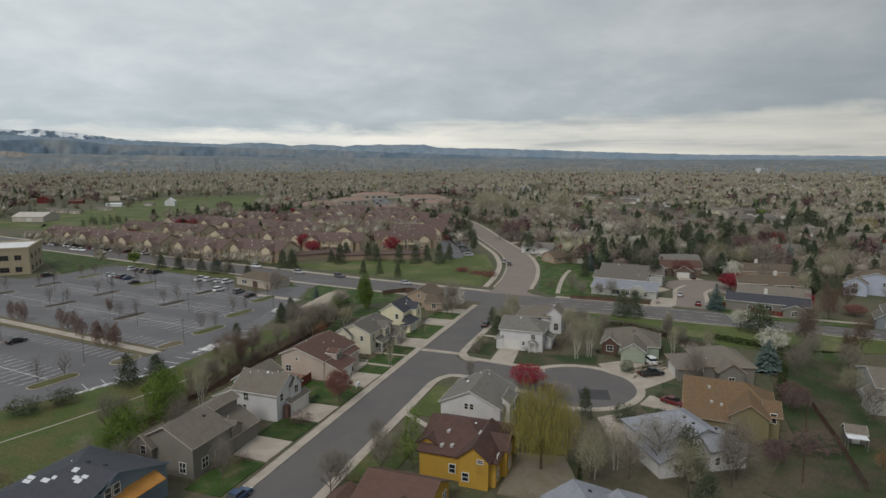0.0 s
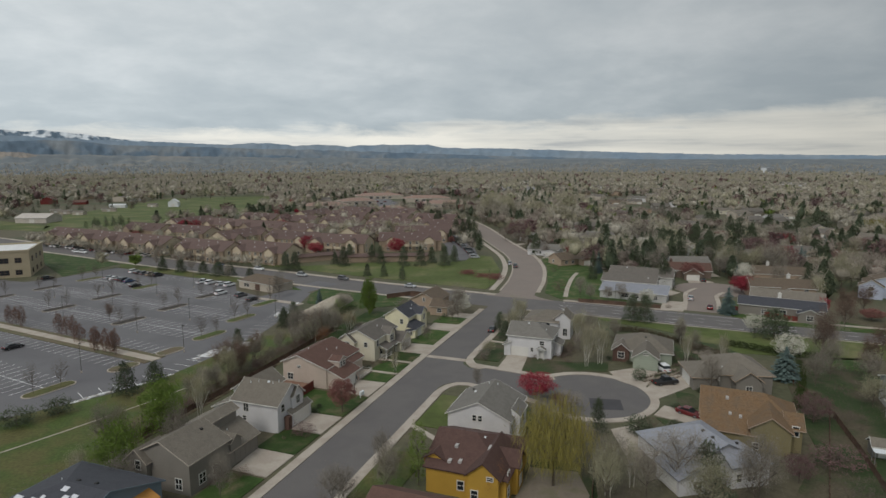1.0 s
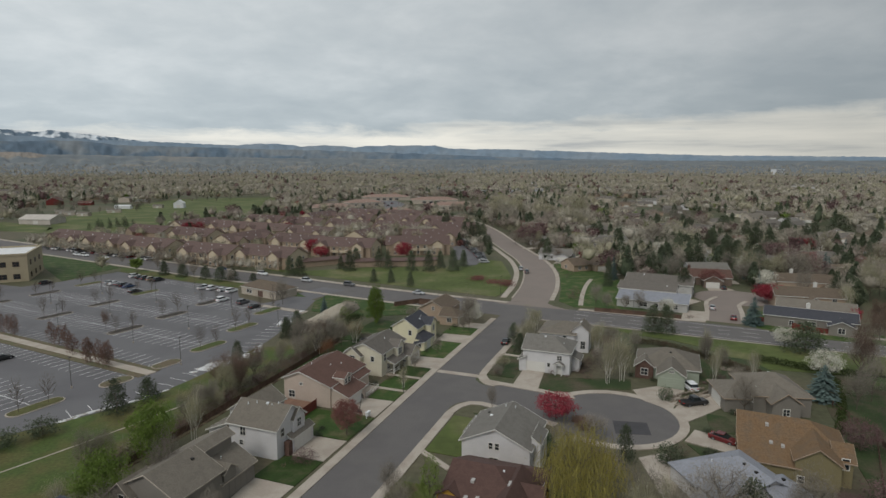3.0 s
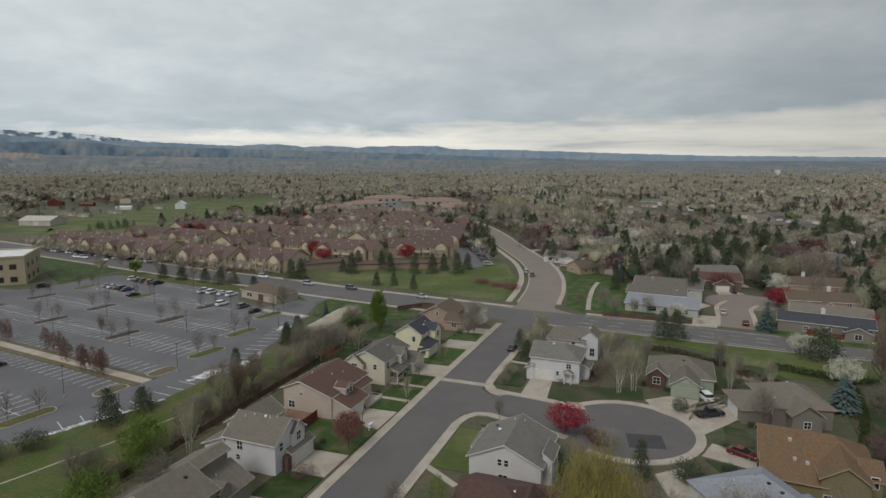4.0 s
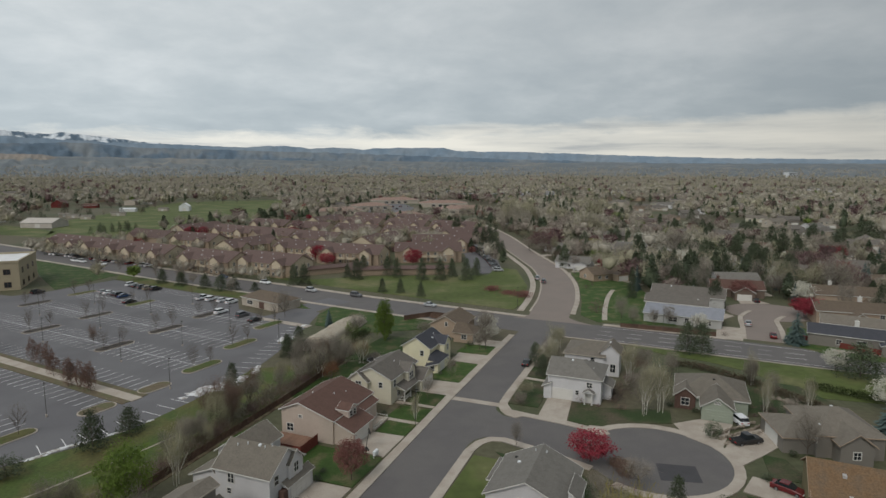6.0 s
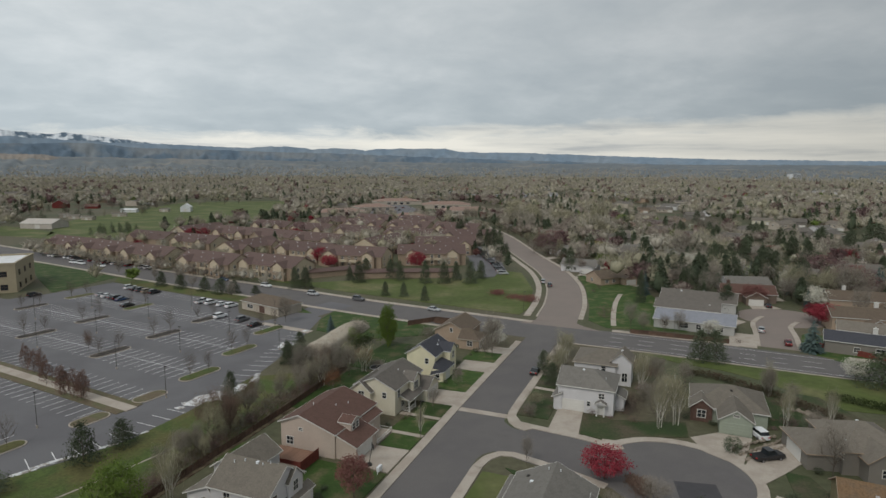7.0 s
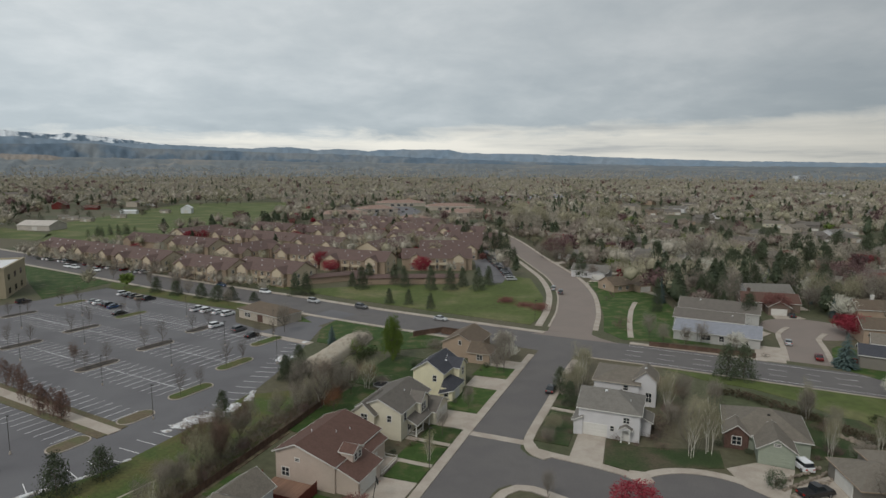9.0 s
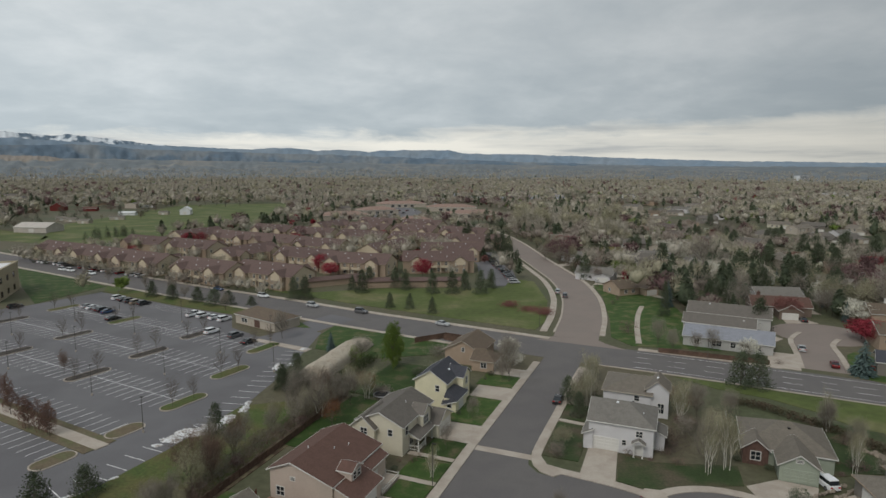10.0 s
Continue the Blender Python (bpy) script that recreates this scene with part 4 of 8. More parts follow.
house("white two-storey house with warm grey roof and brick corner", P, -24,
      [Wing(-18.2, -8.8, -48.4, -40.6, 5.2, 7.8, "v"), Wing(-22.8, -17.6, -48.0, -42.5, 3.0, 4.6, "u", 0.75), Wing(-22.5, -16.5, -43.0, -35.6, 4.6, 6.6, "u"),
       Wing(-8.9, -7.9, -45.6, -39.4, 2.75, 3.25, "u", 0.02, 2.65, over=0.25), Wing(-10.8, -8.4, -44.4, -41.2, 5.4, 7.0, "v", over=0.25)],
      WHT, G2, windows=[("S", -48.41, -15.4, 3.3, 1.0, 1.4), ("S", -48.41, -15.8, 1.6, 0.7, 0.8), ("E", -8.78, -46.9, 3.5, 0.9, 1.3), ("E", -8.38, -42.8, 3.7, 1.0, 1.4),
                        ("S", -48.01, -21.6, 1.0, 0.8, 1.2), ("E", -8.78, -40.9, 3.5, 0.4, 1.3)],
      garages=[("E", -7.88, -42.5, 4.9, 2.2)], vents=[(-45, -15, 7.7, "pipe"), (-44.8, -13, 7.75, "white"), (-44.6, -11, 7.7, "pipe"), (-45.4, -16.5, 7.6, "pipe"),
                                                    (-45.0, -12, 7.7, "pipe")])
bm = bmesh.new()
add_box(bm, -0.45, 0.45, -0.5, 0.5, 0, 2.5)
tagged(new("brick_pier", from_bm("brick_pier", bm, M["brick"])), "red brick pier beside the garage", "pier").matrix_basis = pose(*P(-46.2, -8.2), 0, 0, 0, -24)
w3 = house("pink-beige house with broad brown roof and dormer", P, -24,
      [Wing(-22.4, -11.8, -27.3, -13.4, 5.0, 6.6, "u", 0.36, 4.4, hip=""), Wing(-12.2, -8.0, -27.0, -20.2, 4.3, 4.4, "u", 0.02, 2.75, hip="1"), Wing(-12.2, -10.3, -20.4, -14.2, 4.3, 4.4, "u", 0.02, 3.4, hip="1"),
       Wing(-12.6, -10.4, -24.4, -21.6, 5.3, 6.0, "v", over=0.25, base=3.4)],
      PNK, BR, windows=[("S", -27.31, -18.4, 3.9, 0.7, 0.45), ("S", -27.31, -20.6, 1.2, 1.3, 1.3), ("E", -10.38, -23.6, 4.0, 0.75, 1.0), ("E", -10.38, -22.4, 4.0, 0.75, 1.0)],
      garages=[("E", -7.98, -24, 4.9, 2.2)], doors=[("E", -10.28, -17.6, 1.0, 2.1)], vents=[(-20, -16, 6.3, "pipe"), (-17.5, -15, 6.1, "pipe"), (-22.5, -19, 6.6, "pipe")])
house("cream two-storey house with grey gable roof and white trim", P, -24,
      [Wing(-19.0, -10.3, -8.0, 4.4, 5.3, 7.2), Wing(-19.6, -15.2, -8.9, -2, 4.6, 6.4, "u", 0.5), Wing(-10.4, -8.3, -5.6, 0.4, 2.6, 3.4, "u", 0.02, 2.5, over=0.3, base=2.38),
       Wing(-11.5, -9.2, -2.0, 1.4, 5.3, 6.6, "v", over=0.3, base=2.5), Wing(-11.5, -7.4, 0.8, 7.0, 2.7, 4.4, "v")],
      CRM, G, windows=[("S", -8.91, -17.2, 3.2, 1.2, 1.2), ("E", -10.28, -6.4, 3.3, 0.9, 1.5), ("E", -9.18, -0.3, 3.3, 1.0, 1.5), ("E", -10.28, -4.6, 0.9, 1.2, 1.4),
                       ("E", -9.18, -1.2, 3.3, 0.7, 1.5), ("S", -8.01, -12.6, 3.3, 0.8, 1.1)], doors=[("E", -10.28, -1.6, 1.0, 2.1)],
      posts=[(-5.5, -8.45, 2.35), (-2.6, -8.45, 2.35), (0.3, -8.45, 2.35)], rails=[(-5.5, -8.45, -2.7, -8.45), (-5.5, -10.2, -5.5, -8.5)],
      garages=[("E", -7.38, 4.0, 4.9, 2.2)], vents=[(-1, -13, 6.9, "pipe")])
house("pale yellow two-storey house with slate roof", P, -24,
      [Wing(-18.0, -11.0, 13.8, 23.5, 5.4, 7.6), Wing(-11.1, -8.4, 12.4, 18.5, 2.9, 4.0, "u", 0.1, 2.7, hip="01"), Wing(-12.5, -9.2, 18.6, 22.6, 5.4, 6.9, "v", over=0.3)],
      YLP, DK, windows=[("S", 13.79, -13, 3.4, 0.8, 1.2), ("E", -9.18, 20.6, 3.4, 1.0, 1.5), ("S", 12.39, -9.8, 1.0, 0.9, 1.2), ("E", -9.18, 20.6, 0.9, 1.0, 1.4)],
      garages=[("E", -8.38, 15.2, 2.6, 2.1)], vents=[(19, -12.5, 6.7, "white"), (21, -13, 6.9, "pipe")])
house("tan single-storey house with grey-brown gable roof", P, -24,
      [Wing(-22.2, -13.0, 41.0, 52.5, 3.6, 6.0), Wing(-14, -8.5, 37.8, 44.5, 2.8, 4.6, "v", hip="1")],
      TAN, TN, fascia=BEI, windows=[("S", 40.99, -17.4, 3.3, 0.7, 1.0), ("S", 37.79, -11, 1.0, 1.4, 1.2), ("E", -8.48, 43, 1.0, 1.0, 1.3)], garages=[("E", -8.48, 40.6, 4.6, 2.1)])

# east side, round the cul-de-sac
house("white two-storey house with grey roof and wide garage", P, -24,
      [Wing(18.2, 28.9, 7.6, 17.6, 5.2, 7.4, "v", 0.5, hip="1"), Wing(17.4, 19.0, 7.2, 13, 2.8, 3.6, "u", 0.98, 2.8), Wing(28.8, 30.6, 11, 15, 2.8, 3.6, "u", 0.02, 2.8), Wing(25.6, 27.6, 6.4, 7.7, 2.5, 3.1, "u", over=0.18, base=2.42)],
      WHT, ASH, windows=[("S", 7.59, 24.2, 1.5, 0.6, 0.9), ("S", 7.59, 26.6, 3.3, 1.0, 1.0), ("E", 28.91, 9.5, 1.0, 0.9, 1.3), ("E", 28.91, 9.5, 3.6, 0.9, 1.3), ("E", 28.91, 15.2, 3.6, 0.8, 1.2)],
      garages=[("S", 7.59, 20.9, 4.9, 2.3)], doors=[("S", 7.59, 26.6, 1.0, 2.1)], posts=[(6.5, 25.9, 2.4), (6.5, 27.3, 2.4)], vents=[(12, 22.5, 7.5, "white"), (14, 25, 6.7, "dark"), (11, 27, 6.9, "pipe")])
house("two-storey white house with tall grey-brown roof by the arterial", P, -24,
      [Wing(18.5, 27.5, 25.0, 36, 4.6, 6.6, "v", 0.45, hip="0"), Wing(26.6, 30.8, 25.5, 31.0, 5.6, 7.4, "u", 0.5)],
      WHT, G2, fascia=BEI, windows=[("S", 25.49, 29.4, 1.0, 1.1, 1.9), ("S", 24.99, 24.9, 3.1, 0.9, 1.0)], vents=[(27.5, 28.6, 7.3, "white")])
house("ranch house with red brick front, sage garage and grey hip roof", P, -24,
      [Wing(43.0, 56.0, 12.5, 24.5, 2.9, 5.6, "v", hip="01"), Wing(47.6, 53.0, 7.4, 15, 2.9, 4.7, "u"), Wing(42.8, 46.6, 11.8, 16, 2.9, 4.4, "u")],
      SAG, G2, windows=[("S", 11.79, 44.7, 0.9, 1.4, 1.4), ("S", 7.39, 50.3, 3.5, 0.9, 0.35)], garages=[("S", 7.39, 50.3, 4.7, 2.15)], brick_wings=(2,),
      vents=[(17, 50, 4.9, "dark")], garage_mat=SAG)


def turned(cx, cy, deg):
    """A frame of its own for a building: u north, v east, turned by deg."""
    a = radians(deg)

    def at(u, v):
        return (cx + v * math.cos(a) - u * math.sin(a), cy + v * math.sin(a) + u * math.cos(a))
    return at


x, y = P(3, 61)
house("brown-grey house with white garage doors and broad hip roof", turned(x, y, -10), -10,
      [Wing(-2.2, 6, -4.5, 5.2, 2.9, 4.8, "v", hip="01"), Wing(2.6, 13.0, -5.4, 6.5, 4.0, 6.6, "v", hip="01"), Wing(5, 10, -8.0, -3, 3.6, 5.4, "u")],
      GRT, G2, fascia=TAN, windows=[("S", -8.01, 7.5, 1.2, 1.1, 1.2), ("W", 2.58, -5.0, 2.6, 0.8, 1.0)], garages=[("W", -2.22, 0.4, 5.2, 2.15)], vents=[(2, 8, 5.9, "white"), (-3, 4.0, 4.6, "white")],
      trim=M["white_trim"])
x, y = P(-20, 67)
house("olive house with weathered orange-brown shingle roof", turned(x, y, -28), -28,
      [Wing(-6.5, 8.2, -3.5, 7.0, 4.0, 6.9, "v", hip="1"), Wing(-6.3, 1.5, -7.2, -2, 2.8, 4.6, "v", 0.98), Wing(1.0, 6.8, -7.4, 3, 4.2, 6.2, "u"), Wing(6.4, 8.6, -5, 2, 4.0, 5.4, "v", 0.5)],
      OLV, OR, fascia=TAN, windows=[("S", -7.41, 1.8, 0.6, 0.8, 1.0), ("E", 8.61, -1.5, 2.8, 1.0, 1.5), ("S", -5.01, 7.6, 2.8, 0.9, 1.6)], garages=[("W", -6.32, -4.6, 4.4, 2.1)],
      vents=[(0, -2.5, 5.4, "skylight"), (-3, -2.0, 4.6, "skylight"), (-3.4, -0.4, 4.7, "skylight")])
x, y = P(-37, 58.5)
house("white house with pale grey roof behind bare trees", turned(x, y, 8), 8,
      [Wing(-4.4, 7.0, -3.6, 8.4, 2.7, 5.7, "u", 0.64, 3.6, hip="1"), Wing(2.0, 8.2, -6.2, 0.8, 3.5, 5.3, "v", 0.5, hip="1"), Wing(-6.6, -1.2, -6.4, -0.6, 2.7, 4.2, "u", 0.7)],
      WHT, LG, windows=[("S", -6.21, 5.4, 1.0, 1.4, 1.2), ("S", -6.21, 3.2, 1.0, 0.8, 1.2), ("W", -4.41, 3, 1.0, 1.2, 1.2), ("S", -6.41, -3.6, 0.9, 1.2, 1.1)], garages=[("W", -6.62, -3.5, 4.6, 2.1)],
      fascia=LG, vents=[(6.0, 2.2, 5.0, "dark"), (3.6, 2.3, 5.0, "dark"), (1.2, 2.3, 5.0, "dark"), (-1.2, 2.3, 5.0, "dark"), (-3.0, 5, 5.3, "dark"), (4.6, -0.4, 4.2, "pipe"), (-3.6, 6.6, 4.8, "dark")])
x, y = P(-64, 50)
house("house with pale blue-grey roof and row of vents", turned(x, y, 4), 4,
      [Wing(-6, 3, -6, 6, 3.0, 4.9, "u", 0.45), Wing(1, 7, -6, 4.0, 2.9, 4.2, "u", 0.4)], BEI, LG, fascia=LG,
      vents=[(4, -0.6, 4.6, "dark"), (2, -0.5, 4.6, "dark"), (0, -0.4, 4.6, "dark"), (-2, -0.4, 4.6, "dark")])
house("white two-storey corner house with light grey gable roof", P, -24,
      [Wing(19.6, 30.4, -40.0, -29.0, 4.8, 7.3), Wing(18.0, 24, -33, -26.6, 2.9, 4.6, "v", hip="0"), Wing(30.2, 31.6, -38, -33, 5.2, 6.0, "u", 0.02, 5.0, over=0.2)],
      WHT, ASH, windows=[("S", -40.01, 24.3, 4.0, 0.6, 0.95), ("S", -40.01, 25.3, 4.0, 0.6, 0.95), ("S", -40.01, 24.8, 1.4, 1.3, 1.2), ("E", 31.61, -35.5, 3.2, 0.9, 1.3),
                        ("E", 31.61, -35.5, 0.8, 0.9, 1.4), ("E", 30.41, -39, 3.2, 0.7, 1.2)],
      vents=[(-33, 22.4, 6.3, "white"), (-30.5, 24.2, 7.3, "pipe"), (-30.5, 25.8, 7.3, "pipe"), (-31, 21.5, 5.9, "dark")])
house("bright yellow house with dark brown roof and skylights", P, -24,
      [Wing(22.2, 34.0, -56.6, -43.4, 4.0, 6.8, "v", 0.5, hip="1"), Wing(28.8, 33.2, -57.8, -48, 4.6, 6.4, "u"), Wing(21.4, 24.8, -55.4, -51, 4.5, 5.5, "u", over=0.3, base=3.4),
       Wing(31.0, 34.8, -53.2, -49.6, 4.4, 5.9, "v", over=0.3)],
      YEL, BR2, fascia=BR2, windows=[("S", -57.81, 32.0, 4.0, 0.8, 0.5), ("S", -57.81, 29.8, 1.0, 0.9, 1.2), ("S", -56.61, 27.4, 1.2, 0.9, 1.3), ("E", 34.01, -55.4, 3.2, 0.9, 1.4), ("E", 34.01, -55.4, 0.8, 0.9, 1.5),
                        ("E", 34.81, -51.4, 3.2, 1.1, 1.4), ("E", 34.81, -51.4, 0.8, 1.1, 1.5), ("E", 34.01, -47.6, 2.6, 0.8, 1.4)],
      vents=[(-52.6, 25.6, 5.7, "skylight"), (-55.2, 25.4, 4.6, "skylight"), (-55.0, 26.9, 4.7, "skylight"), (-52.6, 30.6, 6.0, "skylight"), (-50, 29, 6.8, "white")])
house("low house with reddish brown roof", P, -24,
      [Wing(18.8, 28.6, -73, -61.6, 2.8, 5.0, "v", 0.62), Wing(15.0, 19.4, -76, -69, 2.7, 4.2, "u"), Wing(22.5, 28.2, -77, -70, 2.8, 4.4, "u")], YEL, BR, garages=[("W", 14.98, -72.4, 4.6, 2.1)], fascia=BRN,
      windows=[("E", 28.62, -63.5, 1.0, 1.2, 1.2)])

# houses beyond the arterial and along the east edge
PGW = wall_mat("wall_pale_grey", (0.41, 0.405, 0.39))
house("grey two-storey house with long grey roofs above a fence", turned(84, 213, -30), -30,
      [Wing(-10.5, 8, -5.2, 4.2, 4.8, 6.6, "v"), Wing(-9.5, 12.5, -13.2, -5, 2.8, 4.5, "v", 0.98, 4.5, roof=LG), Wing(-11, 12, 11, 20.5, 4.4, 6.8, "v", roof=G)],
      PGW, G, windows=[("S", -13.21, -6, 0.9, 1.2, 1.3), ("S", -13.21, -1, 0.9, 2.4, 1.4), ("S", -13.21, 3, 0.9, 1.2, 1.4), ("S", -13.21, 9, 0.9, 1.2, 1.4), ("E", 8.01, -1, 3.2, 1.0, 1.1)],
      vents=[(1, -2, 6.5, "white"), (1, 3, 6.5, "white"), (-2, 5, 6.1, "skylight"), (16, 2, 6.7, "pipe"), (15, -5, 6.6, "white")])
house("house with white garage door at the end of a cul-de-sac", turned(118, 240, -18), -18,
      [Wing(-10, 8, -2, 8, 3.2, 5.6, "v"), Wing(-3, 3.6, -8, 2, 3.0, 4.9, "u"), Wing(-10, -6, -4, 3, 3.0, 4.6, "u")],
      BRN, BR, windows=[("S", -4.01, -8, 1.0, 1.4, 1.2)], garages=[("S", -8.01, 0.2, 4.8, 2.2)], chimneys=[(4, -7, 4, 6.6, M["brick"])])
house("long house with dark slate roof and red fence", turned(116, 178, -33), -33,
      [Wing(-11, 12, -4, 4, 3.4, 5.2, "v"), Wing(-8, 12, 3.5, 11, 4.8, 6.6, "v", roof=G2), Wing(5, 11, -7.5, -3, 2.8, 4.2, "u")],
      GRT, DK, windows=[("S", -4.01, -4, 1.0, 1.2, 1.2), ("S", -4.01, 1, 0.9, 2.0, 1.6), ("S", -7.51, 8, 0.9, 1.6, 1.4)], chimneys=[(1, 0, 4.6, 6.6, M["white_trim"])])
house("tan house with brown shingle roof", turned(131, 201, -20), -20, [Wing(-10, 10, -5, 5, 4.6, 6.8, "v"), Wing(-3, 4, -9, -3, 3.0, 5.0, "u")], TAN, TN,
      chimneys=[(2, 3, 6, 8, M["white_trim"])], windows=[("S", -5.01, -7, 1.0, 1.2, 1.2), ("S", -5.01, 7, 3.2, 1.2, 1.2)])
house("tan house with chimney behind blossoming trees", turned(146, 224, -18), -18, [Wing(-10, 10, -5, 5, 4.6, 6.9, "v"), Wing(4, 9, -9, -4, 3.0, 4.8, "u")], TAN, TN,
      chimneys=[(2, -4, 6, 8, M["white_trim"])], windows=[("S", -5.01, -4, 1.0, 1.4, 1.2)])
house("lavender two-storey house with tan roof", turned(171, 200, -40), -40, [Wing(-8, 9, -5, 6, 5.2, 8.0, "u"), Wing(-9, -2, -9, -2, 4.4, 6.6, "u")], LAV, TN,
      windows=[("S", -5.01, 3, 3.4, 1.2, 1.3), ("S", -9.01, -5.5, 3.0, 1.2, 1.3), ("S", -9.01, -5.5, 0.8, 1.4, 1.4)])
house("blue-grey house with grey roof on the slope", turned(147, 156, -35), -35, [Wing(-8, 8, -5, 5, 4.6, 7.2, "u"), Wing(-10, -4, -8, 0, 3.2, 5.4, "u")], BGY, G,
      windows=[("S", -5.01, 2, 3.0, 1.2, 1.3), ("S", -8.01, -7, 0.9, 1.4, 1.3)])
house("olive-grey two-storey house by the drainage swale", turned(99.4, 104, -24), -24, [Wing(-8, 8, -6, 6, 5.0, 7.0, "v"), Wing(-9.4, -4, -7.5, -3, 3.4, 5.0, "u")], PGW, G2,
      windows=[("S", -6.01, -2, 3.2, 1.3, 1.2), ("S", -6.01, -2, 0.8, 1.3, 1.2), ("W", -8.02, 2, 3.2, 1.0, 1.2)], vents=[(2, -2, 6.8, "white")])

# ---- apartments ----
CW = wall_mat("wall_apartment", (0.52, 0.440, 0.325))
CW2 = wall_mat("wall_apartment_brown", (0.305, 0.234, 0.172))
CR = roof_mat("roof_apartment", (0.134, 0.090, 0.080))


def apartments(x, y, turn, long_=33.0):
    """A two-storey apartment block with cross gables, balconies and rows of windows."""
    h = long_ / 2
    wings = [Wing(-h, h, -7.5, 7.5, 5.7, 9.4, "v"), Wing(-h + 3, -h + 10, -9.4, 4, 5.7, 8.0, "u"), Wing(h - 10, h - 3, -9.4, 9.4, 5.7, 8.0, "u")]
    wins = []
    for z in (0.9, 3.7):
        for p in (-h + 4.8, -h + 8.2, h - 8.2, h - 4.8):
            wins.append(("S", -9.41, p, z, 1.1, 1.4))
        for p in (-h + 13.0, h - 13.0, 0.0):
            wins.append(("S", -7.51, p, z, 1.1, 1.4))
        for p in (-4, 3.5):
            wins.append(("E", h + 0.14, p, z, 1.1, 1.4))
    ob = house("two-storey tan apartment block with brown cross-gabled roof", turned(x, y, turn), turn, wings, CW2, CR, windows=wins,
               vents=[(-1.5, -6, 8.7, "white"), (-1.5, 1, 8.7, "white"), (-1.5, 7, 8.7, "white"), (-2.4, -h + 2, 8.2, "white"), (-4.6, -3, 7.2, "white"), (-4.4, 4, 7.3, "white"), (2, 0, 8.4, "white"), (-4.5, -h + 1.4, 7.2, "white")], name="apartment_block", category="apartment block", fascia=CW2)
    # light gable panels, end gable and balcony posts
    for px in (-h + 6.5, h - 6.5):
        bm = bmesh.new()
        vs = [bm.verts.new(v) for v in ((-2.2, -0.12, 4.0), (2.2, -0.12, 4.0), (2.2, -0.12, 6.1), (0, -0.12, 7.5), (-2.2, -0.12, 6.1),
                                        (-2.2, 0.05, 4.0), (2.2, 0.05, 4.0), (2.2, 0.05, 6.1), (0, 0.05, 7.5), (-2.2, 0.05, 6.1))]
        bm.faces.new(vs[:5])
        for i in range(5):
            bm.faces.new((vs[i], vs[(i + 1) % 5], vs[5 + (i + 1) % 5], vs[5 + i]))
        part("gable_panel", from_bm("gable_panel", bm, CW), ob, "light tan gable panel", pose(px, -9.42, 0))
    for sx, rz in ((h, 90), (-h, 270)):
        bm = bmesh.new()
        vs = [bm.verts.new(v) for v in ((-6.4, -0.12, 0.2), (6.4, -0.12, 0.2), (6.4, -0.12, 5.6), (0, -0.12, 8.8), (-6.4, -0.12, 5.6))]
        bk = [bm.verts.new((v.co.x, 0.05, v.co.z)) for v in vs]
        bm.faces.new(vs)
        for i in range(5):
            bm.faces.new((vs[i], vs[(i + 1) % 5], bk[(i + 1) % 5], bk[i]))
        part("gable_panel", from_bm("gable_panel", bm, CW), ob, "light tan gable panel", pose(sx, 0, 0, 0, 0, rz))
    for px in (-2.6, 2.6):
        bm = bmesh.new()
        add_box(bm, -1.9, 1.9, -2.0, 0, 2.75, 2.95)
        add_box(bm, -1.9, 1.9, -2.0, -1.9, 2.95, 3.9)
        for qx in (-1.8, 1.8):
            add_box(bm, qx - 0.12, qx + 0.12, -2.0, -1.76, 0, 5.6)
        part("balcony", from_bm("balcony", bm, CW), ob, "", pose(px, -7.5, 0))
    return ob


def group_set(ob, name):
    tagged(ob, group=name)


protos = {}
random.seed(4)
BLOCKS = [(-352, 216, 0), (-317, 215, 0), (-282, 214, 0), (-238, 213, 0), (-208, 220, 0), (-195, 261, 12), (-166, 285, 31),
          (-340, 256, 180), (-303, 258, 0), (-262, 256, 90), (-226, 262, 0), (-352, 298, 90), (-318, 300, 0), (-284, 300, 180), (-248, 298, 0), (-210, 305, 90), (-176, 318, 31),
          (-330, 345, 0), (-292, 343, 0), (-254, 345, 0), (-218, 350, 0), (-184, 360, 20), (-316, 388, 90), (-280, 388, 0), (-244, 392, 0), (-208, 396, 0), (-300, 428, 0), (-262, 432, 0)]
for a, b, extra in BLOCKS:
    key = 30
    x, y = Q(a, b)
    if key not in protos:
        protos[key] = apartments(x, y, -31 + extra)
        ob = protos[key]
    else:
        ob = copy_thing(protos[key], pose(x, y, 0, 0, 0, -31 + extra))
    group_set(ob, "apartment complex")
# car ports below the apartments
for x, y, t, ln in ((-40, 296, 28, 26), (-20, 291, 6, 22), (2, 292, 2, 22)):
    house("low brown carport with shallow roof", turned(x, y, t), t, [Wing(-ln / 2, ln / 2, -3, 3, 2.6, 3.6, "v")], CW2, CR, name="carport", category="carport", trim=M["wood_fence"])

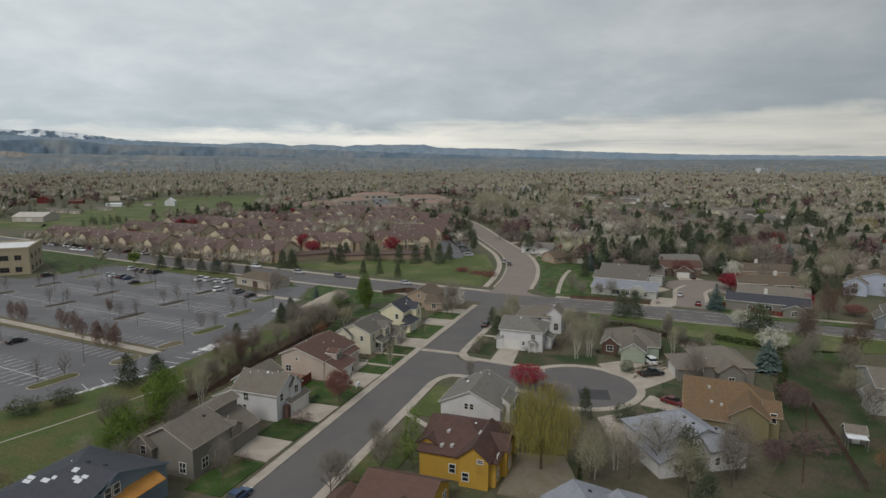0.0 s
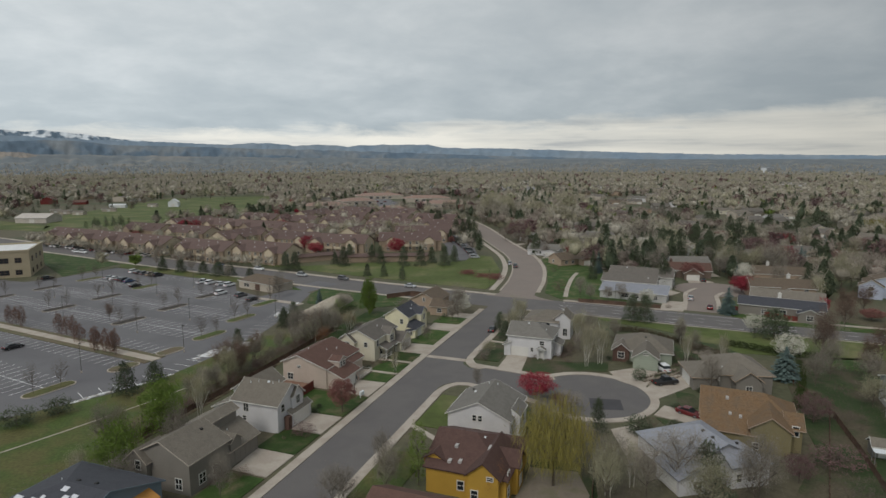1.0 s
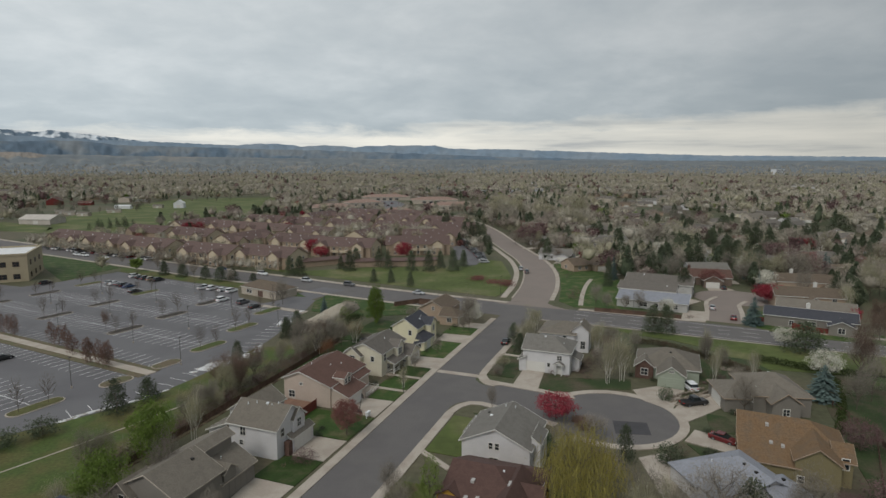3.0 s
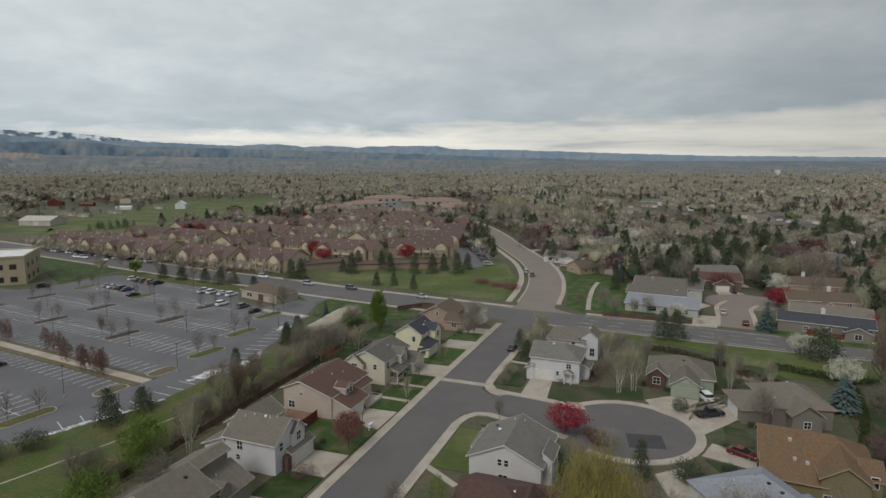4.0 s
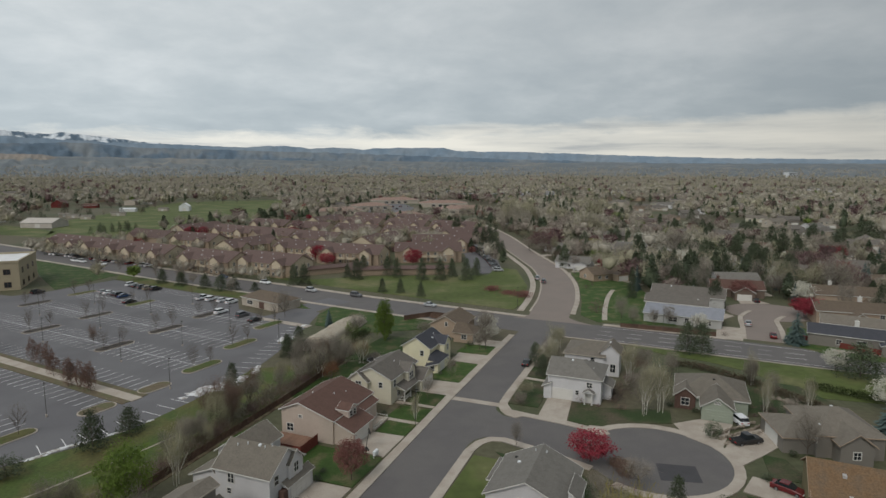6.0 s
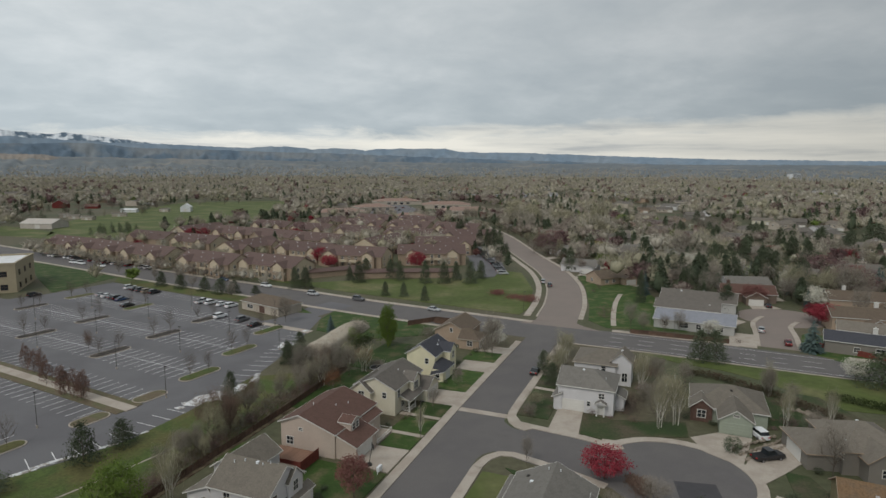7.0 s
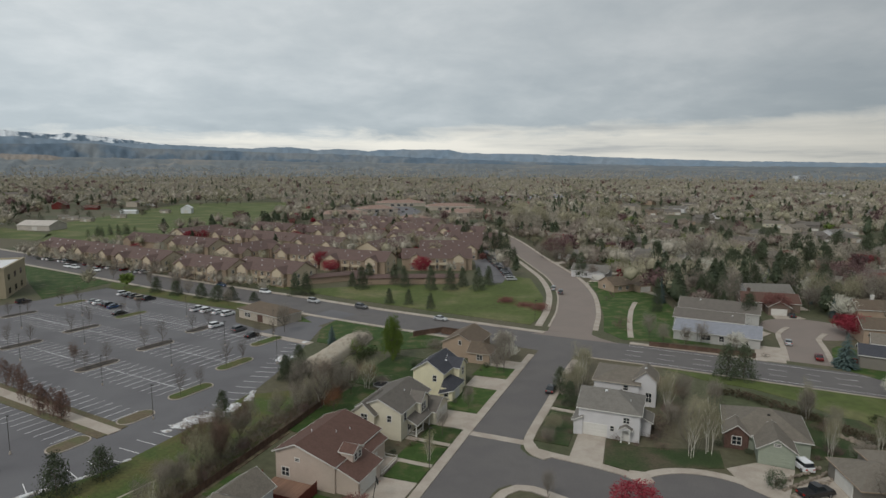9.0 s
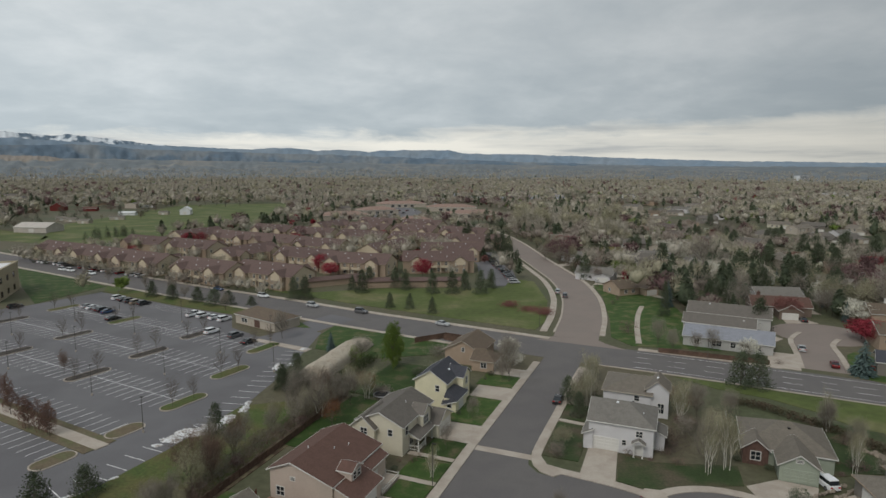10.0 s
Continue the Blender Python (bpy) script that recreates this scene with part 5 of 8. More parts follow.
# office block, lot building, barns, shops
OW = wall_mat("wall_office", (0.345, 0.295, 0.205))
ORF = material("office_roof", (0.66, 0.66, 0.66), vary=0.1, scale=0.3)
ob = new("office_building")
ob.matrix_basis = pose(-178.5, 267, 0, 0, 0, 20)
tagged(ob, "tan two-storey office building with flat white roof", "office building")
bm = bmesh.new()
add_box(bm, -23, 21, -13, 15, 0, 10.6)
part("wall", from_bm("wall", bm, OW), ob)
bm = bmesh.new()
add_box(bm, -22.4, 20.4, -12.4, 14.4, 10.6, 10.75)
part("roof", from_bm("roof", bm, ORF), ob)
bm = bmesh.new()
for q in ((-23.2, 21.2, -13.2, -12.4), (-23.2, 21.2, 14.4, 15.2), (-23.2, -22.4, -12.4, 14.4), (20.4, 21.2, -12.4, 14.4)):
    add_box(bm, *q, 10.6, 11.4)
part("parapet", from_bm("parapet", bm, OW), ob)
for z in (1.2, 6.2):
    for p in (-18, -12, -6, 0, 6, 12, 17):
        fr, pn = window_meshes(2.2 if p % 12 else 3.2, 1.9, M["wood_fence"])
        wo = part("window", fr, ob, "", pose(p, -13.01, z))
        part("pane", pn, wo)
    for p in (-8, 0, 8):
        fr, pn = window_meshes(2.2, 1.9, M["wood_fence"])
        wo = part("window", fr, ob, "", pose(21.01, p, z, 0, 0, 90))
        part("pane", pn, wo)
house("small tan lot building with grey-tan hip roof", turned(-51.5, 231, -38), -38, [Wing(-9.5, 9.5, -4.5, 5, 3.0, 5.0, "v", hip="01")], BEI, TN, name="utility_building",
      category="building", windows=[("S", -4.51, -5, 0.9, 2.8, 1.2)], garages=[("S", -4.51, 1.2, 2.6, 2.2)], garage_mat=M["brick"])
RBN = wall_mat("wall_barn_red", (0.135, 0.024, 0.020))
TBN = material("wall_barn_tan", (0.46, 0.42, 0.38), vary=0.12, scale=0.4, rough=0.6)
MW = material("wall_barn_metal", (0.62, 0.63, 0.64), vary=0.08, scale=0.4, rough=0.5)
house("long pale metal barn with shallow roof", turned(-292, 506, -8), -8, [Wing(-12, 14, -9, 9, 4.0, 7.0, "v")], TBN, TBN, name="barn", category="barn", garages=[("S", -9.01, 2, 4, 3)])
house("white barn at the edge of the pasture", turned(-246, 672, 10), 10, [Wing(-5, 5, -6, 6, 5.2, 8.4, "u", over=0.2)], MW, MW, name="barn", category="barn", garages=[("S", -6.01, 0, 3.4, 3.4)])
house("low white shed by the pasture", turned(-300, 662, 0), 0, [Wing(-8, 8, -3, 3, 2.8, 4.0, "v")], MW, MW, name="shed", category="shed", doors=[("S", -3.01, 2, 1.2, 2.1)])
house("red barn among trees", turned(-407, 728, 10), 10, [Wing(-7, 7, -6, 6, 5, 9, "u")], RBN, BR, name="barn", category="barn")
house("red shed among trees", turned(-368, 720, 5), 5, [Wing(-7, 7, -4, 4, 3, 5, "v")], RBN, BR, name="shed", category="shed")
for x, y, t, l, lab in ((-314, 588, 10, 9, "low weathered farm shed"), (-294, 573, -5, 10, "low pale farm shed"), (-285, 610, 15, 12, "pale open farm shed"), (-268, 671, 0, 9, "low grey farm shed"), (-330, 600, 30, 8, "small brown farm shed")):
    house(lab, turned(x, y, t), t, [Wing(-l / 2, l / 2, -3, 3, 2.6, 3.8, "v")], BEI, G2, name="shed", category="shed", doors=[("S", -3.01, 0, 2.0, 2.1)])
SHOP_R = roof_mat("roof_shop", (0.30, 0.205, 0.165))
for x, y, t, l, d in ((-78, 618, 20, 46, 24), (-52, 690, 25, 40, 26), (46, 640, 5, 52, 26), (30, 735, 0, 56, 28), (-30, 800, 10, 60, 30), (-10, 560, -10, 30, 18)):
    house("low tan shop building with pinkish hip roof", turned(x, y, t), t, [Wing(-l / 2, l / 2, -d / 2, d / 2, 4.5, 7.6, "v", hip="01")], BEI, SHOP_R, name="shop_building",
          category="shop", windows=[("S", -d / 2 - 0.01, p, 0.8, 4.0, 2.4) for p in (-12, -4, 4, 12)])

# ---- small things round the houses ----


def fence(pts, height, label, mat="wood_fence", step=2.4, name="fence", rails=False):
    """Posts with board panels between them, along the points."""
    line = []
    for (x0, y0), (x1, y1) in zip(pts, pts[1:]):
        n = max(1, round(math.hypot(x1 - x0, y1 - y0) / step))
        line += [(x0 + (x1 - x0) * i / n, y0 + (y1 - y0) * i / n) for i in range(n)]
    line.append(pts[-1])
    root = new(name)
    root.matrix_basis = pose(line[0][0], line[0][1], 0)
    tagged(root, label, "fence")
    bx, by = line[0]
    post = None
    for x, y in line:
        if post is None:
            bm = bmesh.new()
            add_box(bm, -0.06, 0.06, -0.06, 0.06, -0.1, height + 0.08)
            post = from_bm("post", bm, M[mat])
        part("post", post, root, "", pose(x - bx, y - by, 0))
    for (x0, y0), (x1, y1) in zip(line, line[1:]):
        d = math.hypot(x1 - x0, y1 - y0)
        bm = bmesh.new()
        if rails:
            for z in (0.35, 0.95):
                bm2 = bmesh.new()
                add_box(bm2, 0, d, -0.03, 0.03, height * z - 0.08, height * z)
                part("rail", from_bm("rail", bm2, M[mat]), root, "", pose(x0 - bx, y0 - by, 0, 0, 0, math.degrees(math.atan2(y1 - y0, x1 - x0))))
            bm.free()
            continue
        else:
            n = max(4, int(d / 0.3))
            rows_ = []
            for k in range(2 * n):
                xk = d * (k // 2 + (0.04 if k % 2 == 0 else 0.96)) / n
                yk = -0.025 if (k // 2) % 2 else 0.0
                rows_.append([bm.verts.new((xk, yk + q, z)) for q, z in ((-0.012, 0.05), (-0.012, height), (0.012, height), (0.012, 0.05))])
            for p, q in zip(rows_, rows_[1:]):
                for k in range(4):
                    bm.faces.new((p[k], p[(k + 1) % 4], q[(k + 1) % 4], q[k]))
            bm.faces.new(rows_[0])
            bm.faces.new(rows_[-1])
        part("panel", from_bm("panel", bm, M[mat]), root, "", pose(x0 - bx, y0 - by, 0, 0, 0, math.degrees(math.atan2(y1 - y0, x1 - x0))))
    return root


fence([P(-28.5, -24), P(-33.5, -22.2), P(-33.4, -14.3), P(-28.2, -14.4)], 1.95, "dark red wooden rail round a deck", "wood_red", name="deck_rail")
deck_ob = new("deck")
deck_ob.matrix_basis = pose(*P(-30.7, -18.3), 0.72, 0, 0, -24)
tagged(deck_ob, "reddish wooden deck behind the beige house", "deck")
bm = bmesh.new()
add_box(bm, -3.7, 3.7, -0.087, 0.087, 0.29, 0.36)
plank = from_bm("plank", bm, M["wood_deck"])
for k in range(28):
    part("plank", plank, deck_ob, "", pose(0, -2.5 + 0.186 * k, 0))
bm = bmesh.new()
add_box(bm, -3.65, 3.65, -2.55, 2.58, -0.75, 0.28)
part("deck_frame", from_bm("deck_frame", bm, M["wood_deck"]), deck_ob)
fence([P(-19.8, -7.9), P(-14.4, -7.9), P(-14.4, -10.2)], 0.9, "white rail fence of a porch", "white_trim", name="porch_rail", rails=True)
fence([P(-58, -30), P(-38, -30.5), P(-10, -31.5), P(12, -33)], 1.3, "weathered brown board fence behind the yards")
fence([(-5.2, 209.8), (3.6, 214.6), (11.2, 210.4)], 1.6, "dark brown board fence round a back yard")
fence([P(25, 82), P(8, 80), P(-4, 84), P(-40, 76)], 1.2, "weathered grey rail fence along the swale", rails=True)
fence([(79.5, 105.0), (74.2, 92.0), (67.0, 76.0)], 1.3, "dark brown board fence along the lawn")
fence([(59.5, 199.2), (75, 192.2), (83, 188.2)], 1.4, "weathered board fence along the arterial pavement")
fence([(105.5, 184), (114, 172), (119, 168)], 1.6, "red-stained board fence beside a lawn", "wood_red")
fence([(3, 213), (16, 203), (12, 192)], 1.5, "dark board fence round a back yard")
fence([P(-44, 44.4), P(-60, 45.6), P(-66, 45)], 1.6, "brown board fence beside a patio")

# street lamps and lot lamps
bm = bmesh.new()
add_tube(bm, (0, 0, 0), (0, 0, 6.8), 0.065, 0.05, 8)
pole_me = from_bm("pole", bm, M["pole_metal"])
bm = bmesh.new()
add_box(bm, -0.1, 0.6, -0.12, 0.12, 6.78, 6.90)
head_me = from_bm("lamp_head", bm, M["dark_metal"])
bm = bmesh.new()
add_tube(bm, (0, 0, 0), (0, 0, 0.5), 0.2, 0.18, 10)
base_me = from_bm("base", bm, M["concrete"])
lamp_posts = [Q(a, b) for a, b in ((-134, 83), (-152, 110), (-186, 110), (-150, 126), (-186, 126), (-152, 144), (-188, 144), (-218, 126), (-218, 144), (-150, 160), (-188, 160), (-220, 160),
                                   (-126, 104), (-129, 140), (-170, 84), (-205, 84), (-222, 110))]
for x, y in lamp_posts:
    r = new("lot_lamp")
    r.matrix_basis = pose(x, y, 0.02, 0, 0, -31)
    tagged(r, "slim dark metal parking lot lamp", "lamp post", "parking lot lamps")
    part("pole", pole_me, r)
    part("lamp_head", head_me, r)
    part("base", base_me, r)
for x, y, t in ((*P(-14.8, -1.9), -24), (70, 193.5, 240), (33, 226, 20)):
    r = new("street_lamp")
    r.matrix_basis = pose(x, y, 0.1, 0, 0, t)
    tagged(r, "dark metal street lamp beside the pavement", "street lamp", "street lamps")
    part("pole", pole_me, r)
    part("lamp_head", head_me, r)
# mailboxes
bm = bmesh.new()
add_box(bm, -0.6, 0.6, -0.22, 0.22, 0.45, 1.15)
mb1 = from_bm("box", bm, M["white_metal"])
bm = bmesh.new()
add_box(bm, -0.7, -0.6, -0.05, 0.05, 0, 0.55)
add_box(bm, 0.6, 0.7, -0.05, 0.05, 0, 0.55)
mb2 = from_bm("stand", bm, M["white_metal"])
for u, v in ((-28.6, -2.9),):
    r = new("mailbox_cluster")
    r.matrix_basis = pose(*P(u, v), 0.1, 0, 0, 66)
    tagged(r, "white cluster mailbox beside the driveway", "mailbox")
    part("box", mb1, r)
    part("stand", mb2, r)


# basketball hoop beside a drive
r = new("basketball_hoop")
r.matrix_basis = pose(*P(-27.0, -5.6), 0.12, 0, 0, 20)
tagged(r, "dark portable basketball hoop beside a driveway", "basketball hoop")
bm = bmesh.new()
add_box(bm, -0.4, 0.4, -0.5, 0.5, 0, 0.2)
part("base", from_bm("base", bm, M["dark_metal"]), r)
bm = bmesh.new()
add_tube(bm, (0, 0, 0.2), (0.5, 0, 3.0), 0.06, 0.05, 8)
part("pole", from_bm("pole", bm, M["dark_metal"]), r)
bm = bmesh.new()
add_box(bm, 0.62, 0.67, -0.65, 0.65, 2.7, 3.5)
part("backboard", from_bm("backboard", bm, M["dark_metal"]), r)
bm = bmesh.new()
add_tube(bm, (0.95, 0, 2.86), (0.95, 0, 2.89), 0.23, 0.23, 14, False)
part("rim", from_bm("rim", bm, M["red_paint"]), r)

# trampoline in a back yard
r = new("trampoline")
r.matrix_basis = pose(-11.6, 169.5, 0.1)
tagged(r, "round dark trampoline on a back yard lawn", "trampoline")
bm = bmesh.new()
add_tube(bm, (0, 0, 0.78), (0, 0, 0.80), 1.65, 1.65, 24)
part("mat", from_bm("mat", bm, M["tyre"]), r, "black woven mat")
bm = bmesh.new()
for k in range(24):
    a0, a1 = math.tau * k / 24, math.tau * (k + 1) / 24
    add_tube(bm, (1.85 * math.cos(a0), 1.85 * math.sin(a0), 0.8), (1.85 * math.cos(a1), 1.85 * math.sin(a1), 0.8), 0.09, 0.09, 6, False)
part("ring", from_bm("ring", bm, M["grey_metal"]), r)
bm = bmesh.new()
add_tube(bm, (0, 0, -0.08), (0, 0, 0.8), 0.04, 0.04, 6)
leg_me = from_bm("leg", bm, M["grey_metal"])
for k in range(6):
    part("leg", leg_me, r, "", pose(1.85 * math.cos(math.tau * k / 6), 1.85 * math.sin(math.tau * k / 6), 0))

# snow heaps at the edge of the lot
def heap(name, x, y, rx, ry, h, mat, label, category, seed, turn=0.0, n=22):
    bm = bmesh.new()
    bmesh.ops.create_grid(bm, x_segments=n, y_segments=n, size=1)
    for v in bm.verts:
        r = math.hypot(v.co.x, v.co.y)
        if r > 1:
            v.co.x /= r
            v.co.y /= r
        r = min(r, 1)
        q = Vector((v.co.x * rx * 0.7 + seed * 7, v.co.y * ry * 0.7, seed * 3.1))
        v.co.z = h * (1 - r ** 2.2) * (0.65 + 0.9 * abs(noise.noise(q))) + (0.15 * noise.noise(q * 3) + 0.16 * noise.noise(q * 7)) * (1 - r)
        k = 1 + 0.5 * noise.noise(Vector((v.co.x * 2.6, v.co.y * 2.6, seed)))
        v.co.x *= rx * k
        v.co.y *= ry * k
    ob = new(name, from_bm(name, bm, M[mat], smooth=True))
    ob.matrix_basis = pose(x, y, 0.02, 0, 0, turn)
    return tagged(ob, label, category)


random.seed(5)
for i, (x, y, rx, ry, h) in enumerate(((-47.8, 150.8, 1.6, 1.0, 0.22), (-45.2, 153.6, 2.8, 1.7, 0.35), (-42.6, 155.6, 2.0, 1.6, 0.4), (-40.7, 159.2, 1.1, 2.2, 0.4), (-38.9, 164.2, 0.8, 1.7, 0.35),
                                       (-60.8, 127.2, 2.6, 0.5, 0.25), (-55.4, 132.2, 1.2, 0.35, 0.2), (-64.2, 123.4, 1.6, 0.4, 0.2), (-38.6, 190.4, 0.8, 1.8, 0.35), (-35.6, 192, 0.6, 1.1, 0.3),
                                       (-34.8, 204.5, 1.2, 0.9, 0.35), (-51.4, 137.4, 0.7, 0.4, 0.15), (-49.6, 148.6, 0.8, 0.5, 0.2), (-39.2, 167.5, 0.5, 1.0, 0.25))):
    heap("snow_mound", x, y, rx * 1.25, ry * 1.2, h * 1.15, "snow", "dirty melting mound of ploughed snow", "snow", i + 1, 40 if i in (5, 6, 7, 11) else 0, 26)

# stone border between two drives
random.seed(71)
bm = bmesh.new()
bmesh.ops.create_icosphere(bm, subdivisions=1, radius=0.5)
for v in bm.verts:
    v.co *= 1 + 0.35 * noise.noise(v.co * 2.3)
boulder = from_bm("stone", bm, M["stone"])
border = new("stone_border")
border.matrix_basis = pose(56.2, 128.6, 0.0)
tagged(border, "terraced border of rough tan stones between driveways", "stone border")
for k in range(3):
    for j in range(15):
        t = j / 14
        part("stone", boulder, border, "", pose(-4.5 + 9.8 * t + 0.3 * k, -1.8 + 4.6 * t - 1.5 * k + random.uniform(-0.2, 0.2), 0.12 + 0.16 * (2 - k), 0, 0, random.uniform(0, 360))
             @ Matrix.Diagonal((random.uniform(0.6, 1.1), random.uniform(0.5, 0.9), random.uniform(0.5, 0.8), 1)))
rocks = new("rock_bed")
rocks.matrix_basis = pose(74.6, 141.0, 0.0)
tagged(rocks, "pale boulders in the drainage ditch", "rock bed")
for j in range(34):
    t = random.uniform(-1, 1)
    part("stone", boulder, rocks, "", pose(2.0 * t + random.uniform(-0.8, 0.8), -3.0 * t + random.uniform(-0.8, 0.8), 0.1, 0, 0, random.uniform(0, 360)) @ Matrix.Scale(random.uniform(0.5, 1.1), 4))
slab("porch", [P(-20.0, -10.4), P(-14.2, -10.4), P(-14.2, -7.8), P(-20.0, -7.8)], 0.0, 0.30, M["concrete"], "low concrete porch before a front door", "porch")
ribbon("footpath", smooth_line([(57.3, 207.5), (62, 222), (68.7, 239.8), (74.8, 252.8)]), -0.8, 0.8, 0.0, 0.12, M["concrete"], "pale path through a green yard", "footpath")

# garden shed and canopy by the swale
house("small garden shed with shingled roof", turned(*P(-22, 87), -24), -24, [Wing(-1.4, 1.4, -1.2, 1.2, 2.0, 2.9, "v", over=0.25)], GRT, G2, name="garden_shed", category="shed",
      doors=[("S", -1.21, 0, 0.9, 1.7)])
r = new("canopy")
r.matrix_basis = pose(*P(-25.2, 86.6), 0, 0, 0, -24)
tagged(r, "white canopy roof on slim posts", "canopy")
bm = bmesh.new()
add_box(bm, -1.5, 1.5, -0.8, 0.8, 2.05, 2.14)
part("canopy_roof", from_bm("canopy_roof", bm, M["white_metal"]), r)
for px in (-1.4, 1.4):
    for py in (-0.7, 0.7):
        bm = bmesh.new()
        add_box(bm, px - 0.05, px + 0.05, py - 0.05, py + 0.05, 0, 2.05)
        part("post", from_bm("post", bm, M["grey_metal"]), r)

# ---- vehicles ----
CAR_MESHES = {}


def car_meshes(kind):
    """Body by cross sections along the length; x forward."""
    if kind in CAR_MESHES:
        return CAR_MESHES[kind]
    if kind == "sedan":
        L, W, low, prof, cab, top = 4.6, 0.9, 0.28, ((-2.3, 0.78), (-2.2, 0.98), (-1.4, 1.02), (0.7, 0.98), (1.9, 0.82), (2.3, 0.60)), ((-1.75, 1.0), (-1.05, 1.42), (0.15, 1.44), (1.0, 0.98)), 0.68
    elif kind == "suv":
        L, W, low, prof, cab, top = 4.7, 0.93, 0.34, ((-2.35, 0.85), (-2.3, 1.08), (-1.4, 1.12), (0.8, 1.10), (2.0, 0.98), (2.35, 0.66)), ((-2.2, 1.1), (-1.9, 1.70), (0.2, 1.74), (1.05, 1.1)), 0.74
    else:
        L, W, low, prof, cab, top = 5.5, 0.98, 0.42, ((-2.75, 0.80), (-2.72, 1.05), (-0.9, 1.05), (0.9, 1.18), (2.5, 1.08), (2.75, 0.72)), ((-0.75, 1.05), (-0.55, 1.80), (0.55, 1.84), (1.25, 1.16)), 0.78
    bm = bmesh.new()
    rows = []
    for x, z in prof:
        k = 0.93 if abs(x) > L / 2 - 0.12 else 1.0
        rows.append([bm.verts.new((x, y * k, zz)) for y, zz in ((-W, low), (-W, z - 0.12), (-W * 0.90, z), (W * 0.90, z), (W, z - 0.12), (W, low))])
    for a, b in zip(rows, rows[1:]):
        for i in range(6):
            j = (i + 1) % 6
            bm.faces.new((a[i], a[j], b[j], b[i]))
    bm.faces.new(rows[0][::-1])
    bm.faces.new(rows[-1])
    body = from_bm("body", bm, M["car_paint"])
    bm = bmesh.new()
    (x0, z0), (x1, z1), (x2, z2), (x3, z3) = cab
    ring0 = [bm.verts.new((x, s * W * 0.86, z)) for x, z, s in ((x0, z0, -1), (x3, z3, -1), (x3, z3, 1), (x0, z0, 1))]
    ring1 = [bm.verts.new((x, s * top, z)) for x, z, s in ((x1, z1, -1), (x2, z2, -1), (x2, z2, 1), (x1, z1, 1))]
    for i in range(4):
        j = (i + 1) % 4
        bm.faces.new((ring0[i], ring0[j], ring1[j], ring1[i]))
    bm.faces.new(ring0[::-1])
    bm.faces.new(ring1)
    glass = from_bm("glazing", bm, M["glass"])
    bm = bmesh.new()
    t = top + 0.02
    add_box(bm, x1 - 0.05, x2 + 0.05, -t, t, z1 - 0.03, z2 + 0.04)
    roof = from_bm("roof", bm, M["car_paint"])
    bm = bmesh.new()
    add_tube(bm, (0, -0.11, 0), (0, 0.11, 0), 0.33, 0.33, 14)
    tyre = from_bm("tyre", bm, M["tyre"])
    bm = bmesh.new()
    add_tube(bm, (0, -0.125, 0), (0, 0.125, 0), 0.2, 0.2, 10)
    rim = from_bm("rim", bm, M["grey_metal"])
    bm = bmesh.new()
    add_box(bm, -0.05, 0.05, -0.2, 0.2, -0.09, 0.09)
    lamp_r = from_bm("tail_light", bm, M["lamp_red"])
    bm = bmesh.new()
    add_box(bm, -0.05, 0.05, -0.2, 0.2, -0.08, 0.08)
    lamp_f = from_bm("headlight", bm, M["lamp_clear"])
    bed = None
    if kind == "truck":
        bm = bmesh.new()
        add_box(bm, -2.6, -0.85, -0.8, 0.8, 1.06, 1.065)
        bed = from_bm("bed", bm, M["tyre"])
    CAR_MESHES[kind] = (body, glass, roof, tyre, rim, lamp_r, lamp_f, L, W, bed)
    return CAR_MESHES[kind]


def car(kind, colour, label, x, y, turn, group=""):
    body, glass, roof, tyre, rim, lr, lf, L, W, bed = car_meshes(kind)
    r = new("pickup_truck" if kind == "truck" else "car")
    r.matrix_basis = pose(x, y, 0.03, 0, 0, turn)
    tagged(r, label, "pickup truck" if kind == "truck" else "car", group)
    for nm, me in (("body", body), ("glazing", glass), ("roof", roof)):
        part(nm, me, r).color = (*colour, 1)
    if bed:
        part("bed", bed, r)
    for sx in (-1, 1):
        for sy in (-1, 1):
            wh = part("wheel", tyre, r, "", pose(sx * L * 0.305, sy * (W - 0.1), 0.33))
            part("rim", rim, wh)
    for sy in (-1, 1):
        part("tail_light", lr, r, "", pose(-L / 2 + 0.02, sy * W * 0.68, 0.82))
        part("headlight", lf, r, "", pose(L / 2 - 0.10, sy * W * 0.66, 0.66))
    return r


WHITE, BLACK, SILVER, REDC, BLUEC, GREYC, TANC = (0.72, 0.73, 0.74), (0.020, 0.020, 0.022), (0.38, 0.39, 0.40), (0.12, 0.012, 0.014), (0.03, 0.06, 0.13), (0.11, 0.11, 0.115), (0.3, 0.26, 0.2)
car("suv", WHITE, "white sport utility car on a driveway", *P(8.6, 54.0), 92)
car("truck", BLACK, "black pickup truck parked on a driveway", *P(-0.4, 54.6), 10)
car("sedan", REDC, "dark red car on a driveway", *P(-15.6, 58.8), -50)
car("sedan", BLACK, "dark car parked at the kerb", 25.4, 166.6, 66)
car("sedan", BLUEC, "dark blue car parked at the kerb", *P(-71.6, 1.0), 66)
car("suv", SILVER, "silver car parked on the curving road", 49.9, 276, 78)
car("suv", GREYC, "dark grey car parked on the curving road", 51.0, 268.5, 76)
car("sedan", SILVER, "small silver car in the second cul-de-sac", 99.2, 200.5, 62)
car("sedan", REDC, "red car parked in the second cul-de-sac", 99.0, 187.2, 62)
car("sedan", BLACK, "dark car in front of a garage", 118.8, 230.5, 75)
